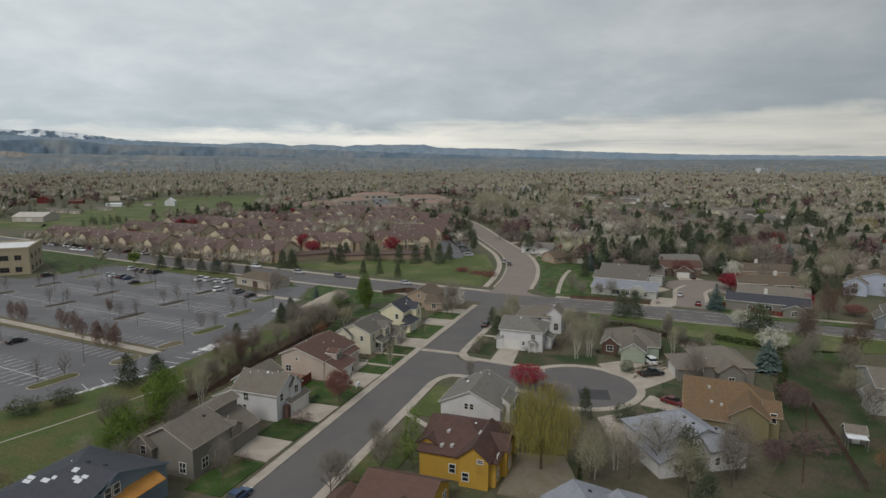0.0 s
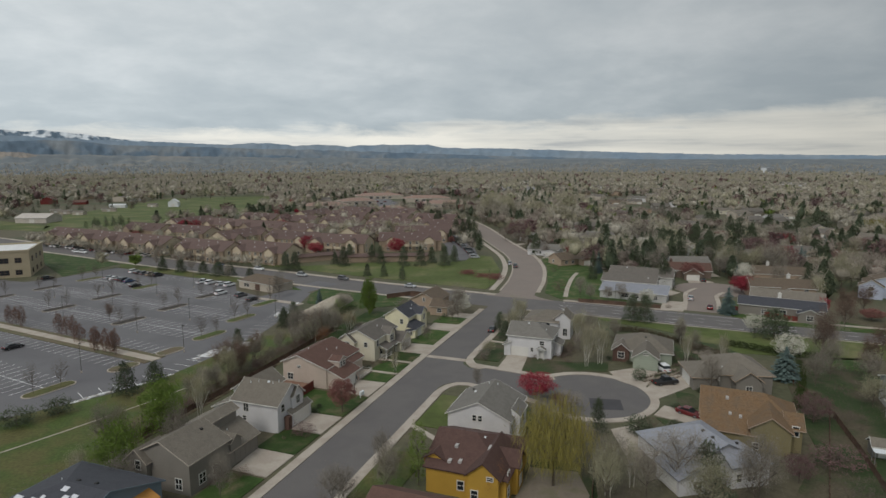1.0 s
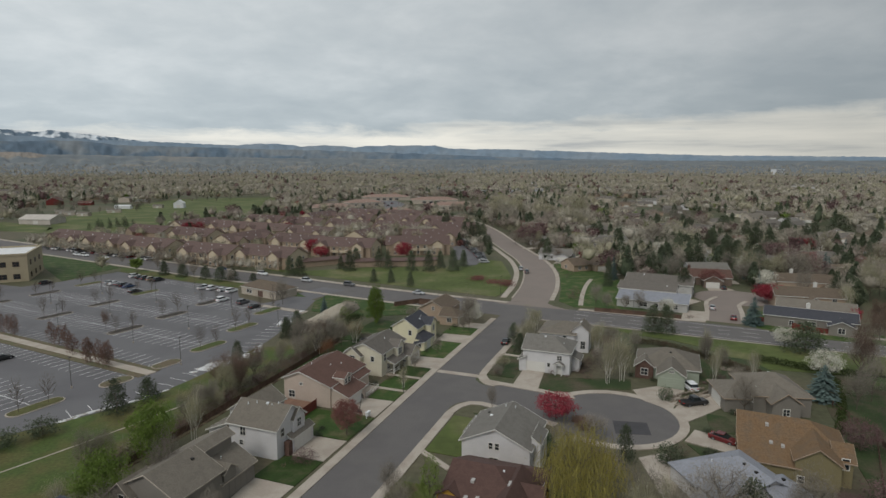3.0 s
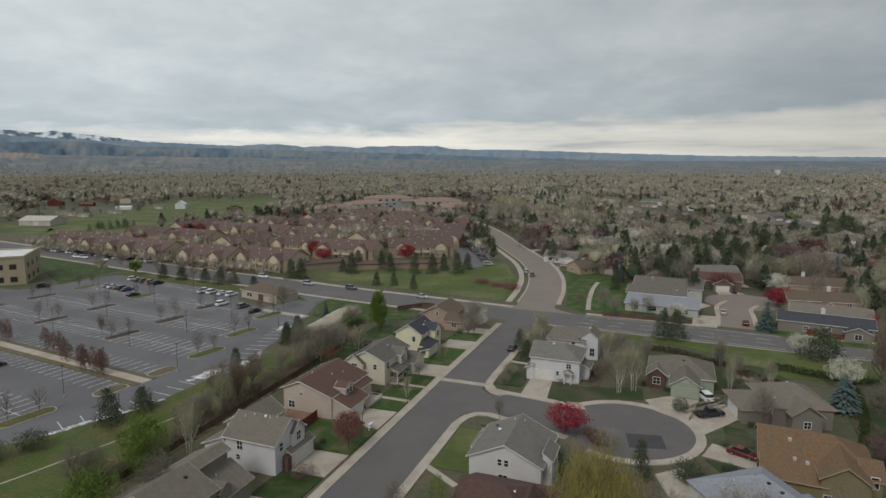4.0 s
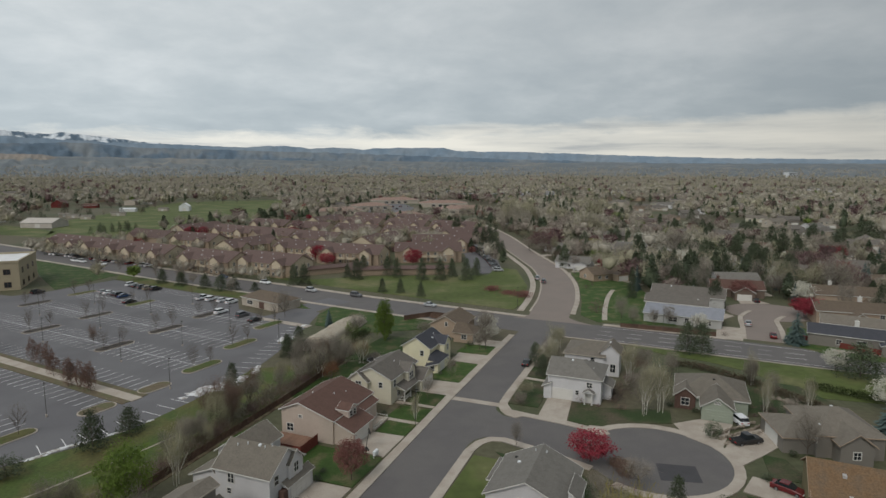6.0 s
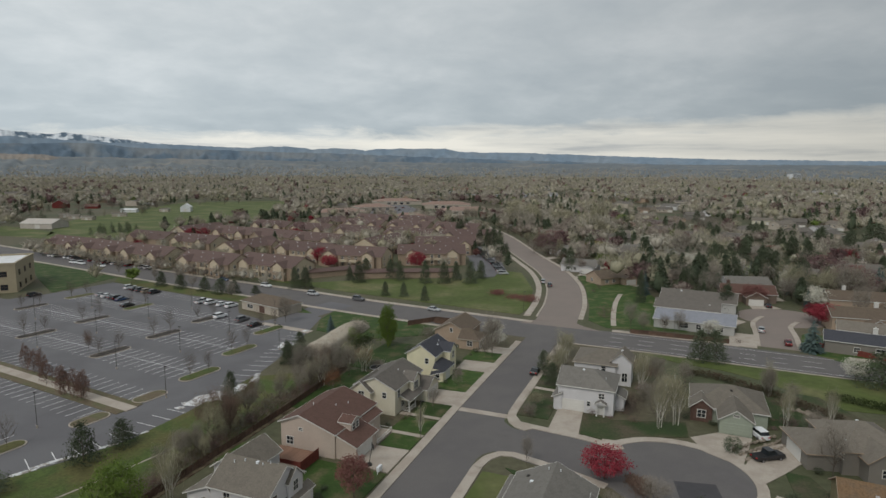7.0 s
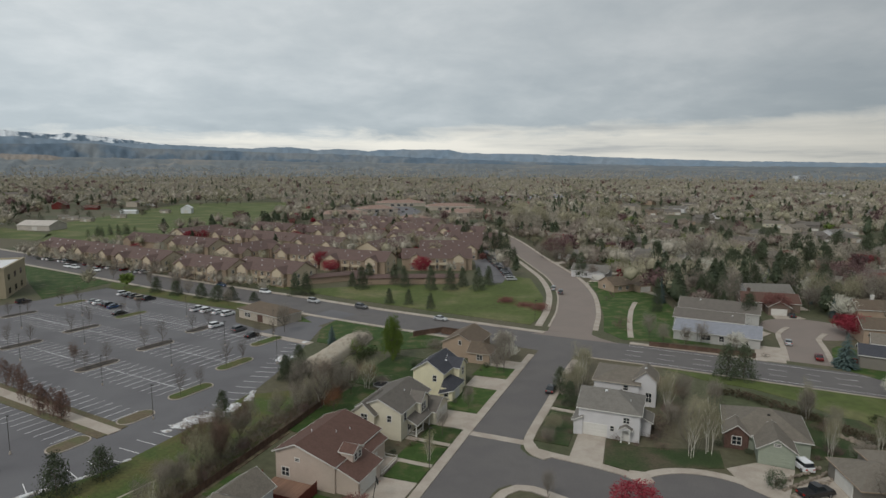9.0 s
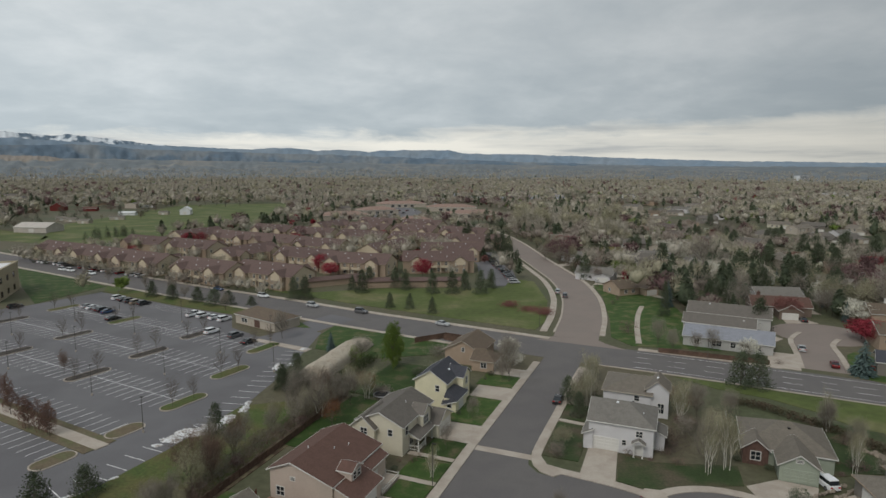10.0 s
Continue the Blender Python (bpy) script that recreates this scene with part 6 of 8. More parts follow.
for x, y, k, c, lab in ((-62.9, 270.5, "suv", WHITE, "white car"), (-41.5, 254.2, "suv", SILVER, "silver car"), (-23.6, 244.9, "suv", GREYC, "grey car"), (3.2, 228.4, "sedan", SILVER, "silver car"),
                        (-84, 284, "sedan", BLUEC, "blue car")):
    car(k, c, lab + " beside the arterial kerb", x, y, -32)
random.seed(7)
rows = [(-115.1, 267.9, WHITE, "suv"), (-111.5, 265, BLACK, "sedan"), (-108.5, 262.6, GREYC, "suv"), (-105, 260.2, TANC, "suv"), (-101.6, 258.5, BLACK, "suv"), (-119, 254.5, SILVER, "sedan"),
        (-116.1, 252.6, WHITE, "sedan"), (-113, 250.6, GREYC, "sedan"), (-110.4, 248.6, BLACK, "suv"), (-108, 246.4, BLUEC, "sedan"), (-101.6, 237.2, BLACK, "sedan"),
        (-78, 242.2, WHITE, "truck"), (-74.5, 240.4, WHITE, "suv"), (-70, 238.2, WHITE, "sedan"), (-66, 235.6, WHITE, "suv"), (-65, 221.2, WHITE, "suv"), (-56.8, 216.7, GREYC, "suv"),
        (-51.3, 210.4, BLACK, "sedan"), (-143.5, 254.5, BLACK, "suv"), (-99, 160, BLACK, "sedan")]
NAMES = {WHITE: "white", BLACK: "black", SILVER: "silver", REDC: "red", BLUEC: "dark blue", GREYC: "dark grey", TANC: "tan"}
for x, y, c, k in rows:
    car(k, c, NAMES[c] + " car parked in a lot stall", x, y, 59 + random.uniform(-3, 3), "cars in the lot")
for i in range(26):
    c = random.choice((WHITE, BLACK, SILVER, GREYC, REDC, WHITE, TANC))
    if random.random() < 0.3:
        continue
    x, y = Q(-362 + i * 3.6, 203.3)
    car(random.choice(("sedan", "suv")), c, NAMES[c] + " car parked beside the apartments", x, y, 59, "cars by the apartments")
for i, (a, b) in enumerate(((-318, 195.2), (-312, 195.4), (-296, 195.6), (-256, 225), (-252, 236), (-254, 244))):
    c = (WHITE, WHITE, WHITE, SILVER, WHITE, REDC)[i]
    car("suv", c, NAMES[c] + " car near the apartments", *Q(a, b), -31 if i < 3 else 55, "cars by the apartments")
for i in range(16):
    c = random.choice((WHITE, BLACK, SILVER, GREYC, REDC))
    y = 296 + i * 5.2
    car(random.choice(("sedan", "suv")), c, NAMES[c] + " car in the bay below the apartments", 36.0 - 0.02 * (y - 296) ** 1.2 * (1 if y > 330 else 0.4), y, 8, "cars by the apartments")
for i in range(18):
    c = random.choice((WHITE, BLACK, SILVER, GREYC, REDC))
    car("sedan", c, NAMES[c] + " car in the far shopping lot", -80 + (i % 6) * 9 + (i // 6) * 12, 650 + (i // 6) * 38, 60, "cars in the shopping lot")

# ---- trees ----
rng = np.random.default_rng(11)


def leaf_cloud(centres, size, per, squash=0.8, spread=1.1):
    """Small leaf quads, randomly turned, round the given points."""
    n = len(centres) * per
    c = np.repeat(np.asarray(centres), per, axis=0) + rng.normal(0, size * spread, (n, 3)) * (1, 1, squash)
    a = rng.normal(0, 1, (n, 3))
    a /= np.linalg.norm(a, axis=1, keepdims=True)
    b = np.cross(a, rng.normal(0, 1, (n, 3)))
    b /= np.linalg.norm(b, axis=1, keepdims=True)
    s = size * rng.uniform(0.6, 1.3, (n, 1))
    v = np.stack([c - a * s, c + b * s * 0.6, c + a * s, c - b * s * 0.6], axis=1).reshape(-1, 3)
    f = np.arange(4 * n).reshape(-1, 4)
    return v, f


def np_mesh(name, v, f, mat):
    me = bpy.data.meshes.new(name)
    me.vertices.add(len(v))
    me.vertices.foreach_set("co", np.asarray(v, dtype=np.float32).ravel())
    k = f.shape[1]
    me.loops.add(f.size)
    me.loops.foreach_set("vertex_index", f.astype(np.int32).ravel())
    me.polygons.add(len(f))
    me.polygons.foreach_set("loop_start", np.arange(0, f.size, k, dtype=np.int32))
    me.update(calc_edges=True)
    me.materials.append(mat)
    return me


def limbs(h, spread, n, base=0.3, upward=0.8, r0=0.02, levels=2):
    """Trunk and limbs of a tree of height h, with the tips of the outer twigs."""
    bm = bmesh.new()
    tips = []
    r = r0 * h
    lean = Vector((rng.uniform(-0.03, 0.03) * h, rng.uniform(-0.03, 0.03) * h, h * 0.72))
    add_tube(bm, (0, 0, -0.2), lean * 0.5, r, r * 0.65, 7, False)
    add_tube(bm, lean * 0.5, lean, r * 0.65, r * 0.2, 6, False)
    tips.append(lean)
    for i in range(n):
        t = base + (0.95 - base) * (i + rng.uniform(0, 0.8)) / n
        p = lean * t
        az = i * 2.4 + rng.uniform(-0.4, 0.4)
        ln = spread * (1.1 - 0.55 * t) * rng.uniform(0.75, 1.15)
        d = Vector((math.cos(az), math.sin(az), upward * rng.uniform(0.6, 1.4)))
        e = p + d.normalized() * ln
        rr = r * (1 - t) * 0.7 + 0.015 * h * 0.3
        add_tube(bm, p, e, rr, rr * 0.3, 5, False)
        tips.append(e)
        for k in range(levels):
            q = p + (e - p) * rng.uniform(0.4, 0.95)
            d2 = Vector((math.cos(az + rng.uniform(-1.2, 1.2)), math.sin(az + rng.uniform(-1.2, 1.2)), upward * rng.uniform(0.5, 1.6)))
            e2 = q + d2.normalized() * ln * rng.uniform(0.35, 0.7)
            add_tube(bm, q, e2, rr * 0.45, rr * 0.15, 4, False)
            tips.append(e2)
    return bm, tips


def twigs(tips, count, length, width, rise=0.5):
    """Fine bare twigs as thin slivers round the limb ends."""
    base = np.array([tuple(t) for t in tips])
    p = base[rng.integers(0, len(base), count)] + rng.normal(0, length * 0.55, (count, 3))
    d = rng.normal(0, 1, (count, 3)) + (0, 0, rise)
    d /= np.linalg.norm(d, axis=1, keepdims=True)
    s = np.cross(d, rng.normal(0, 1, (count, 3)))
    s /= np.linalg.norm(s, axis=1, keepdims=True)
    ln = length * rng.uniform(0.5, 1.3, (count, 1))
    v = np.stack([p - s * width, p + s * width, p + d * ln], axis=1).reshape(-1, 3)
    return v, np.arange(3 * count).reshape(-1, 3)


def ellipsoid_points(n, rx, rz, zc, hollow=0.45):
    u = rng.normal(0, 1, (n, 3))
    u /= np.linalg.norm(u, axis=1, keepdims=True)
    r = rng.uniform(hollow ** 3, 1, (n, 1)) ** (1 / 3)
    lump = 1 + 0.22 * np.sin(u[:, :1] * 5 + 1) * np.cos(u[:, 1:2] * 4 + u[:, 2:] * 3)
    return u * r * lump * (rx, rx, rz) + (0, 0, zc)


def broadleaf(leaf, clumps=150, per=9, size=0.20, shape="round"):
    """Unit tree, 1 m high and about 1 m across, drawn up by its scale."""
    bm, tips = limbs(10, 3.6, 11, 0.22, 0.9, 0.018, 3)
    for v in bm.verts:
        v.co *= 0.1
    trunk = from_bm("trunk", bm, M["bark"])
    if shape == "round":
        c = ellipsoid_points(clumps, 0.5, 0.36, 0.63)
    elif shape == "tall":
        c = ellipsoid_points(clumps, 0.42, 0.46, 0.52)
        c[:, :2] *= (1.15 - 0.55 * c[:, 2:3])
    elif shape == "oval":
        c = ellipsoid_points(clumps, 0.44, 0.48, 0.50, 0.2)
        c[:, :2] *= 1.0 + 0.25 * np.sin(c[:, 2:3] * 19 + c[:, :1] * 7)
        c = c[c[:, 2] > 0.04]
    elif shape == "weep":
        c = ellipsoid_points(clumps, 0.5, 0.33, 0.65, 0.3)
        drop = rng.uniform(0, 0.45, (len(c), 1)) * (np.linalg.norm(c[:, :2], axis=1, keepdims=True) > 0.24)
        c[:, 2:3] = np.maximum(c[:, 2:3] - drop, 0.10)
    elif shape == "cone":
        z = rng.uniform(0.0, 1, clumps) ** 1.25
        r = 0.5 * (1.02 - z) ** 0.5 * np.sqrt(rng.uniform(0.12, 1, clumps)) * (1 + 0.2 * np.sin(z * 38))
        az = rng.uniform(0, math.tau, clumps)
        c = np.stack([r * np.cos(az), r * np.sin(az), 0.06 + 0.92 * z - 0.10 * r], axis=1)
    else:
        c = ellipsoid_points(clumps, 0.5, 0.5, 0.48, 0.5)
        c = c[c[:, 2] > 0.02]
    v, f = leaf_cloud(c, size * 0.16, per, 0.8, 3.4 if shape == "oval" else 2.3)
    return trunk, np_mesh("crown", v, f, M[leaf])


def conifer(leaf, tiers=15, slim=1.0):
    bm = bmesh.new()
    add_tube(bm, (0, 0, -0.02), (0, 0, 0.95), 0.02, 0.004, 6, False)
    trunk = from_bm("trunk", bm, M["bark"])
    vs, n = [], 0
    for t in range(tiers):
        z = 0.07 + 0.90 * t / tiers
        rad = 0.5 * slim * (1 - z) ** 0.85 + 0.02
        k = max(5, int(17 * (1 - z) + 5))
        for i in range(k):
            az = math.tau * (i + rng.uniform(0, 1)) / k + t
            L = rad * rng.uniform(0.72, 1.14)
            d = np.array((math.cos(az), math.sin(az), 0))
            s = np.array((-math.sin(az), math.cos(az), 0))
            droop = rng.uniform(0.02, 0.09) * (1.4 - z)
            zz = z + rng.uniform(-0.02, 0.02)
            for q in (0.0, 0.35, 0.62):
                w = L * 0.21 * (1.15 - q)
                p = d * L * q + (0, 0, zz - droop * q)
                e = d * L * min(1, q + 0.45) + (0, 0, zz - droop * (q + 0.35) - rng.uniform(0, 0.02))
                m = (p + e) / 2
                vs += [p, m + s * w + (0, 0, -0.018), e, m - s * w + (0, 0, -0.018)]
    v = np.array(vs)
    return trunk, np_mesh("crown", v, np.arange(len(v)).reshape(-1, 4), M[leaf])


def bare_tree(bark, leaf, count=900, wide=0.012, dots=0, stems=1):
    tips = []
    whole = bmesh.new()
    for k in range(stems):
        bm, t = limbs(10 - k, 4.4 / stems ** 0.4, 13 if stems == 1 else 9, 0.2, 1.0 + 0.5 * (stems > 1), 0.012 if stems == 1 else 0.0135, 6)
        shift = Vector((0.9 * math.cos(2.1 * k), 0.9 * math.sin(2.1 * k), 0)) if stems > 1 else Vector()
        for v in bm.verts:
            v.co = (v.co + shift * (1 + 0.12 * v.co.z)) * 0.1
        me = from_bm("stem", bm)
        whole.from_mesh(me)
        bpy.data.meshes.remove(me)
        tips += [(p + shift * (1 + 0.12 * p.z)) * 0.1 for p in t]
    trunk = from_bm("trunk", whole, M[bark])
    v, f = twigs(tips, count, 0.15, wide * 0.28)
    if dots:
        pts = np.array([tuple(t) for t in tips])
        c = pts[rng.integers(0, len(pts), dots)] + rng.normal(0, 0.075, (dots, 3))
        v2, f2 = leaf_cloud(c, 0.012, 1)
        f2 = np.concatenate([f2[:, (0, 1, 2)], f2[:, (0, 2, 3)]]) + len(v)
        v, f = np.concatenate([v, v2]), np.concatenate([f, f2])
    return trunk, np_mesh("crown", v, f, M[leaf])


def weeping(leaf, count=15000):
    """A willow: a domed crown of long hanging strands."""
    bm, tips = limbs(10, 4.0, 12, 0.2, 0.9, 0.022, 4)
    for v in bm.verts:
        v.co *= 0.1
    trunk = from_bm("trunk", bm, M["bark"])
    p = ellipsoid_points(count // 8, 0.48, 0.36, 0.62, 0.25)
    p = p[np.sin(p[:, 0] * 17 + 2) * np.cos(p[:, 1] * 15) + 0.6 * np.sin(p[:, 2] * 21) > -0.25]
    p = np.repeat(p, 8, axis=0) + rng.normal(0, 0.075, (len(p) * 8, 3))
    n = len(p)
    d = rng.normal(0, 0.42, (n, 3)) + (0, 0, -1)
    ln = rng.uniform(0.05, 0.16, (n, 1))
    sd = np.cross(d, rng.normal(0, 1, (n, 3)))
    sd /= np.linalg.norm(sd, axis=1, keepdims=True)
    v = np.stack([p - sd * 0.0028, p + sd * 0.0028, p + d * ln], axis=1).reshape(-1, 3)
    v[:, 2] = np.maximum(v[:, 2], 0.06)
    return trunk, np_mesh("crown", v, np.arange(3 * n).reshape(-1, 3), M[leaf])


SPECIES = {
    "maple_red": [broadleaf("leaf_red", 300, 16, 0.14) for _ in range(2)],
    "columnar": [broadleaf("leaf_rust", 260, 18, 0.080, "tall") for _ in range(2)],
    "willow": [weeping("leaf_yellow", 8600)],
    "young_green": [broadleaf("leaf_young", 220, 18, 0.085, "tall") for _ in range(2)],
    "green": [broadleaf("leaf_green", 330, 34, 0.085, "oval") for _ in range(2)],
    "golden": [broadleaf("leaf_gold", 260, 18, 0.11)],
    "poplar": [broadleaf("leaf_green", 520, 20, 0.10, "tall")],
    "bronze": [broadleaf("leaf_bronze", 420, 16, 0.12)],
    "purple": [broadleaf("leaf_purple", 380, 13, 0.095) for _ in range(2)],
    "blossom": [broadleaf("blossom", 300, 12, 0.12) for _ in range(2)],
    "shrub_green": [broadleaf("needle", 160, 11, 0.19, "bush") for _ in range(2)],
    "shrub_brown": [broadleaf("bud_brown", 130, 9, 0.11, "bush") for _ in range(2)],
    "shrub_purple": [broadleaf("leaf_purple", 160, 10, 0.13, "bush")],
    "spruce": [conifer("needle_blue", 19, 1.0) for _ in range(2)],
    "pine": [broadleaf("needle", 330, 8, 0.165, "cone") for _ in range(3)],
    "birch": [bare_tree("birch_bark", "bud", 2200, 0.007, 600, 3) for _ in range(2)],
    "sapling": [bare_tree("bark", "twig_dark", 420, 0.0065) for _ in range(3)],
    "bare": [bare_tree("bark", "twig", 2200, 0.0085) for _ in range(4)],
    "bare_orange": [bare_tree("bark", "bud_orange", 1600, 0.009, 500)],
    "bare_red": [bare_tree("bark", "bud_brown", 1900, 0.010, 900)],
    "budding": [bare_tree("bark", "bud", 1900, 0.009, 900) for _ in range(3)],
}
WORDS = {"columnar": ("upright tree with dense rust-brown twigs", "tree"), "golden": ("rounded tree with golden-green young leaves", "tree"), "sapling": ("slender leafless tree", "tree"), "maple_red": ("tree with deep red leaves", "tree"), "willow": ("weeping willow with yellow-green leaves", "tree"), "young_green": ("slim tree with fresh light green leaves", "tree"),
         "green": ("dense bright green tree", "tree"), "poplar": ("tall bright green tree", "tree"), "bronze": ("reddish bronze ornamental tree", "tree"),
         "purple": ("purple-brown leafed tree", "tree"), "blossom": ("tree covered in white blossom", "tree"), "shrub_green": ("dark green evergreen shrub", "shrub"),
         "shrub_brown": ("brown leafless shrub", "shrub"), "shrub_purple": ("purplish rounded shrub", "shrub"), "spruce": ("blue-green spruce tree", "tree"),
         "pine": ("dark green conifer", "tree"), "birch": ("pale-barked birch with bare twigs", "tree"), "bare": ("leafless grey-brown tree", "tree"),
         "bare_orange": ("small tree with orange-brown buds", "tree"), "bare_red": ("small tree with reddish buds", "tree"), "budding": ("tree with first pale buds", "tree")}
MASTERS = {}


def tree(kind, x, y, h, w, where=""):
    trunk, crown = SPECIES[kind][rng.integers(0, len(SPECIES[kind]))]
    r = new(WORDS[kind][1])
    r.matrix_basis = pose(x, y, 0.05, 0, 0, rng.uniform(0, 360)) @ Matrix.Diagonal((w, w, h, 1))
    tagged(r, WORDS[kind][0] + (" " + where if where else ""), WORDS[kind][1])
    part("trunk", trunk, r)
    part("crown", crown, r)
    return r


JOINED = {}


def belt_tree(kind, x, y, h, w, belt):
    """A tree of a far belt: its faces are gathered with those of its neighbours."""
    trunk, crown = SPECIES[kind][rng.integers(0, len(SPECIES[kind]))]
    a = rng.uniform(0, math.tau)
    for me, keep in ((trunk, 1), (crown, 2)):
        n = len(me.vertices)
        co = np.empty(n * 3, dtype=np.float32)
        me.vertices.foreach_get("co", co)
        co = co.reshape(-1, 3)
        me.calc_loop_triangles()
        tri = np.empty(len(me.loop_triangles) * 3, dtype=np.int32)
        me.loop_triangles.foreach_get("vertices", tri)
        tri = tri.reshape(-1, 3)
        if keep == 2:
            tri = tri[::3] if y > 420 else tri[::2]
        used = np.unique(tri)
        back = np.zeros(n, dtype=np.int32)
        back[used] = np.arange(len(used))
        co, tri = co[used], back[tri]
        out = np.stack([x + w * (co[:, 0] * math.cos(a) - co[:, 1] * math.sin(a)), y + w * (co[:, 0] * math.sin(a) + co[:, 1] * math.cos(a)), h * co[:, 2]], axis=1)
        JOINED.setdefault((belt, me.materials[0].name), []).append((out, tri))


def plant_belts():
    for (belt, mt), items in JOINED.items():
        vs, fs, k = [], [], 0
        for v, f in items:
            vs.append(v)
            fs.append(f + k)
            k += len(v)
        tagged(new("tree_belt", np_mesh("tree_belt", np.concatenate(vs), np.concatenate(fs), bpy.data.materials[mt])), belt, "trees", kind="stuff")


for x, y, h, w in ((26.9, 118.5, 4.9, 7.0), (123.1, 210.4, 5.8, 8.2), (-143.0, 409.1, 9.6, 8.1), (-121.4, 380.7, 8.5, 8.0), (-49.9, 325.0, 8.5, 8.0), (-3.7, 330.6, 7.7, 6.9), (-44.2, 313.2, 6.4, 7.6), (122.4, 205.3, 6.9, 8.7)):
    tree("maple_red", x, y, h, w, "in a planted yard")
for x, y, h, w in ((22.0, 85.6, 13.2, 10.2),):
    tree("willow", x, y, h, w, "behind the yellow house")
for x, y, h, w in ((2.4, 87.0, 10.3, 4.4), (-19.8, 194.0, 4.4, 5.6)):
    tree("young_green", x, y, h, w, "beside the pavement")
for x, y, h, w in ((-42.2, 92.1, 9.6, 7.6), (-41.7, 107.2, 10.6, 7.4)):
    tree("green", x, y, h, w, "on the rough grass slope")
for x, y, h, w in ((42.6, 136.2, 11.2, 4.6), (46.2, 137.4, 10.8, 5.6), (46.5, 156, 9, 4.6), (72.1, 150.8, 8.5, 3.0), (66, 135.2, 8.6, 3.6), (75.3, 136.2, 8, 3.2), (34.5, 175.9, 8.2, 5.7), (29.2, 82.6, 9.0, 4.9), (33.3, 84.7, 7.9, 3.9)):
    tree("birch", x, y, h, w, "in a yard")
for x, y, h, w in ((-11.3, 114.2, 6.6, 4.9),):
    tree("bronze", x, y, h, w, "on a front lawn")
for x, y, h, w in ((-40.9, 153.1, 5.8, 3.6), (-56.4, 126.6, 6.7, 5.2), (-53.0, 132.5, 4.7, 4.8), (100.0, 155.1, 7.7, 10.7), (27.4, 166.9, 5.3, 4.1), (43.6, 82.9, 7.3, 5.8), (76.9, 238.4, 11.7, 3.8), (68.4, 174.6, 7.8, 5.8), (71.8, 173.4, 8.0, 5.8), (-33.8, 174.9, 5.8, 3.7), (-33.0, 185.9, 4.9, 4.0), (-104.9, 272.6, 5.9, 5.1), (-95.4, 267.6, 5.3, 5.0), (-84.4, 262.6, 5.6, 5.2), (-76.7, 258.0, 5.7, 6.7), (-71.7, 257.9, 5.1, 5.0), (-63.7, 257.7, 3.1, 3.7), (99.0, 220.8, 10.0, 6.7), (34.1, 102.2, 6.2, 3.2)):
    tree("pine", x, y, h, w, "among the houses")
for x, y, h, w in ((-69.2, 112.4, 3.5, 5.7), (-64.6, 117.1, 3.4, 5.0), (-33.2, 179.0, 4.3, 5.8), (41.0, 101.0, 3.5, 4.5), (51.2, 126.2, 3.1, 2.8)):
    tree("shrub_green", x, y, h, w, "on the slope")
for x, y, h, w in ((-10.3, 189.2, 11.4, 6.8),):
    tree("poplar", x, y, h, w, "near the lot")
for x, y, h, w in ((-27.5, 203.2, 5.7, 3.5), (101.4, 180.9, 9.2, 7.0), (83.1, 124.9, 7.9, 8.1), (170.0, 244.4, 11.1, 5.6), (83.6, 251.8, 10.6, 4.8)):
    tree("spruce", x, y, h, w, "among the houses")
for x, y, h, w in ((91.4, 136.1, 6.8, 6.8), (96.8, 158.8, 5.6, 5.6), (138.6, 236.3, 6.2, 8.7), (121.6, 296.7, 9.6, 8.4), (19.3, 197.2, 4.9, 5.6), (142.3, 237.4, 5.1, 9.3), (81.0, 194.0, 5.4, 5.0)):
    tree("blossom", x, y, h, w, "among the houses")
for x, y, h, w in ((-9.2, 80.3, 6.7, 5.3), (-2.2, 84.3, 7.9, 4.7), (-3.1, 93.2, 5.6, 4.3), (39.9, 83.7, 8.8, 9.5), (50.1, 80.5, 9.3, 7.9), (62.5, 117.5, 8.8, 5.8), (71.2, 149.8, 6.5, 3.7), (98.9, 135.4, 11.3, 9.4), (100.4, 122.5, 6.3, 6.5), (-39.3, 87.1, 6.2, 5.4), (-35.0, 95.5, 9.6, 4.8), (-25.1, 84.5, 7.0, 4.1), (-43.1, 215.0, 8.2, 6.2), (16.7, 178.6, 10.6, 6.7), (42.7, 137.1, 9.0, 5.0), (71.5, 150.7, 5.6, 3.3), (71.2, 142.4, 6.2, 3.9), (-23.0, 158.3, 8.5, 5.3), (-19.7, 162.3, 8.2, 4.4), (-18.4, 194.0, 5.9, 5.6)):
    tree("bare", x, y, h, w, "among the houses")
for x, y, h, w in ((-97.4, 272.5, 7.6, 4.1), (133.3, 237.5, 9.1, 9.1)):
    tree("bare", x, y, h, w, "among the houses")
for x, y, h, w in ((12.6, 82.0, 5.5, 4.6), (-14.9, 171.1, 5.0, 5.2)):
    tree("bare_orange", x, y, h, w, "beside a house")
for x, y, h, w in ((74.5, 103.5, 5.4, 6.6), (156.6, 241.5, 12.3, 17.1)):
    tree("purple", x, y, h, w, "in a back yard")
tree("shrub_brown", 57.6, 217.0, 4.6, 5.6, "on a green lawn")
for x, y, h, w in ((98.1, 133.9, 12.6, 6.0), (-87.5, 186.4, 5.3, 2.7)):
    tree("bare_red", x, y, h, w, "among the houses")

random.seed(21)
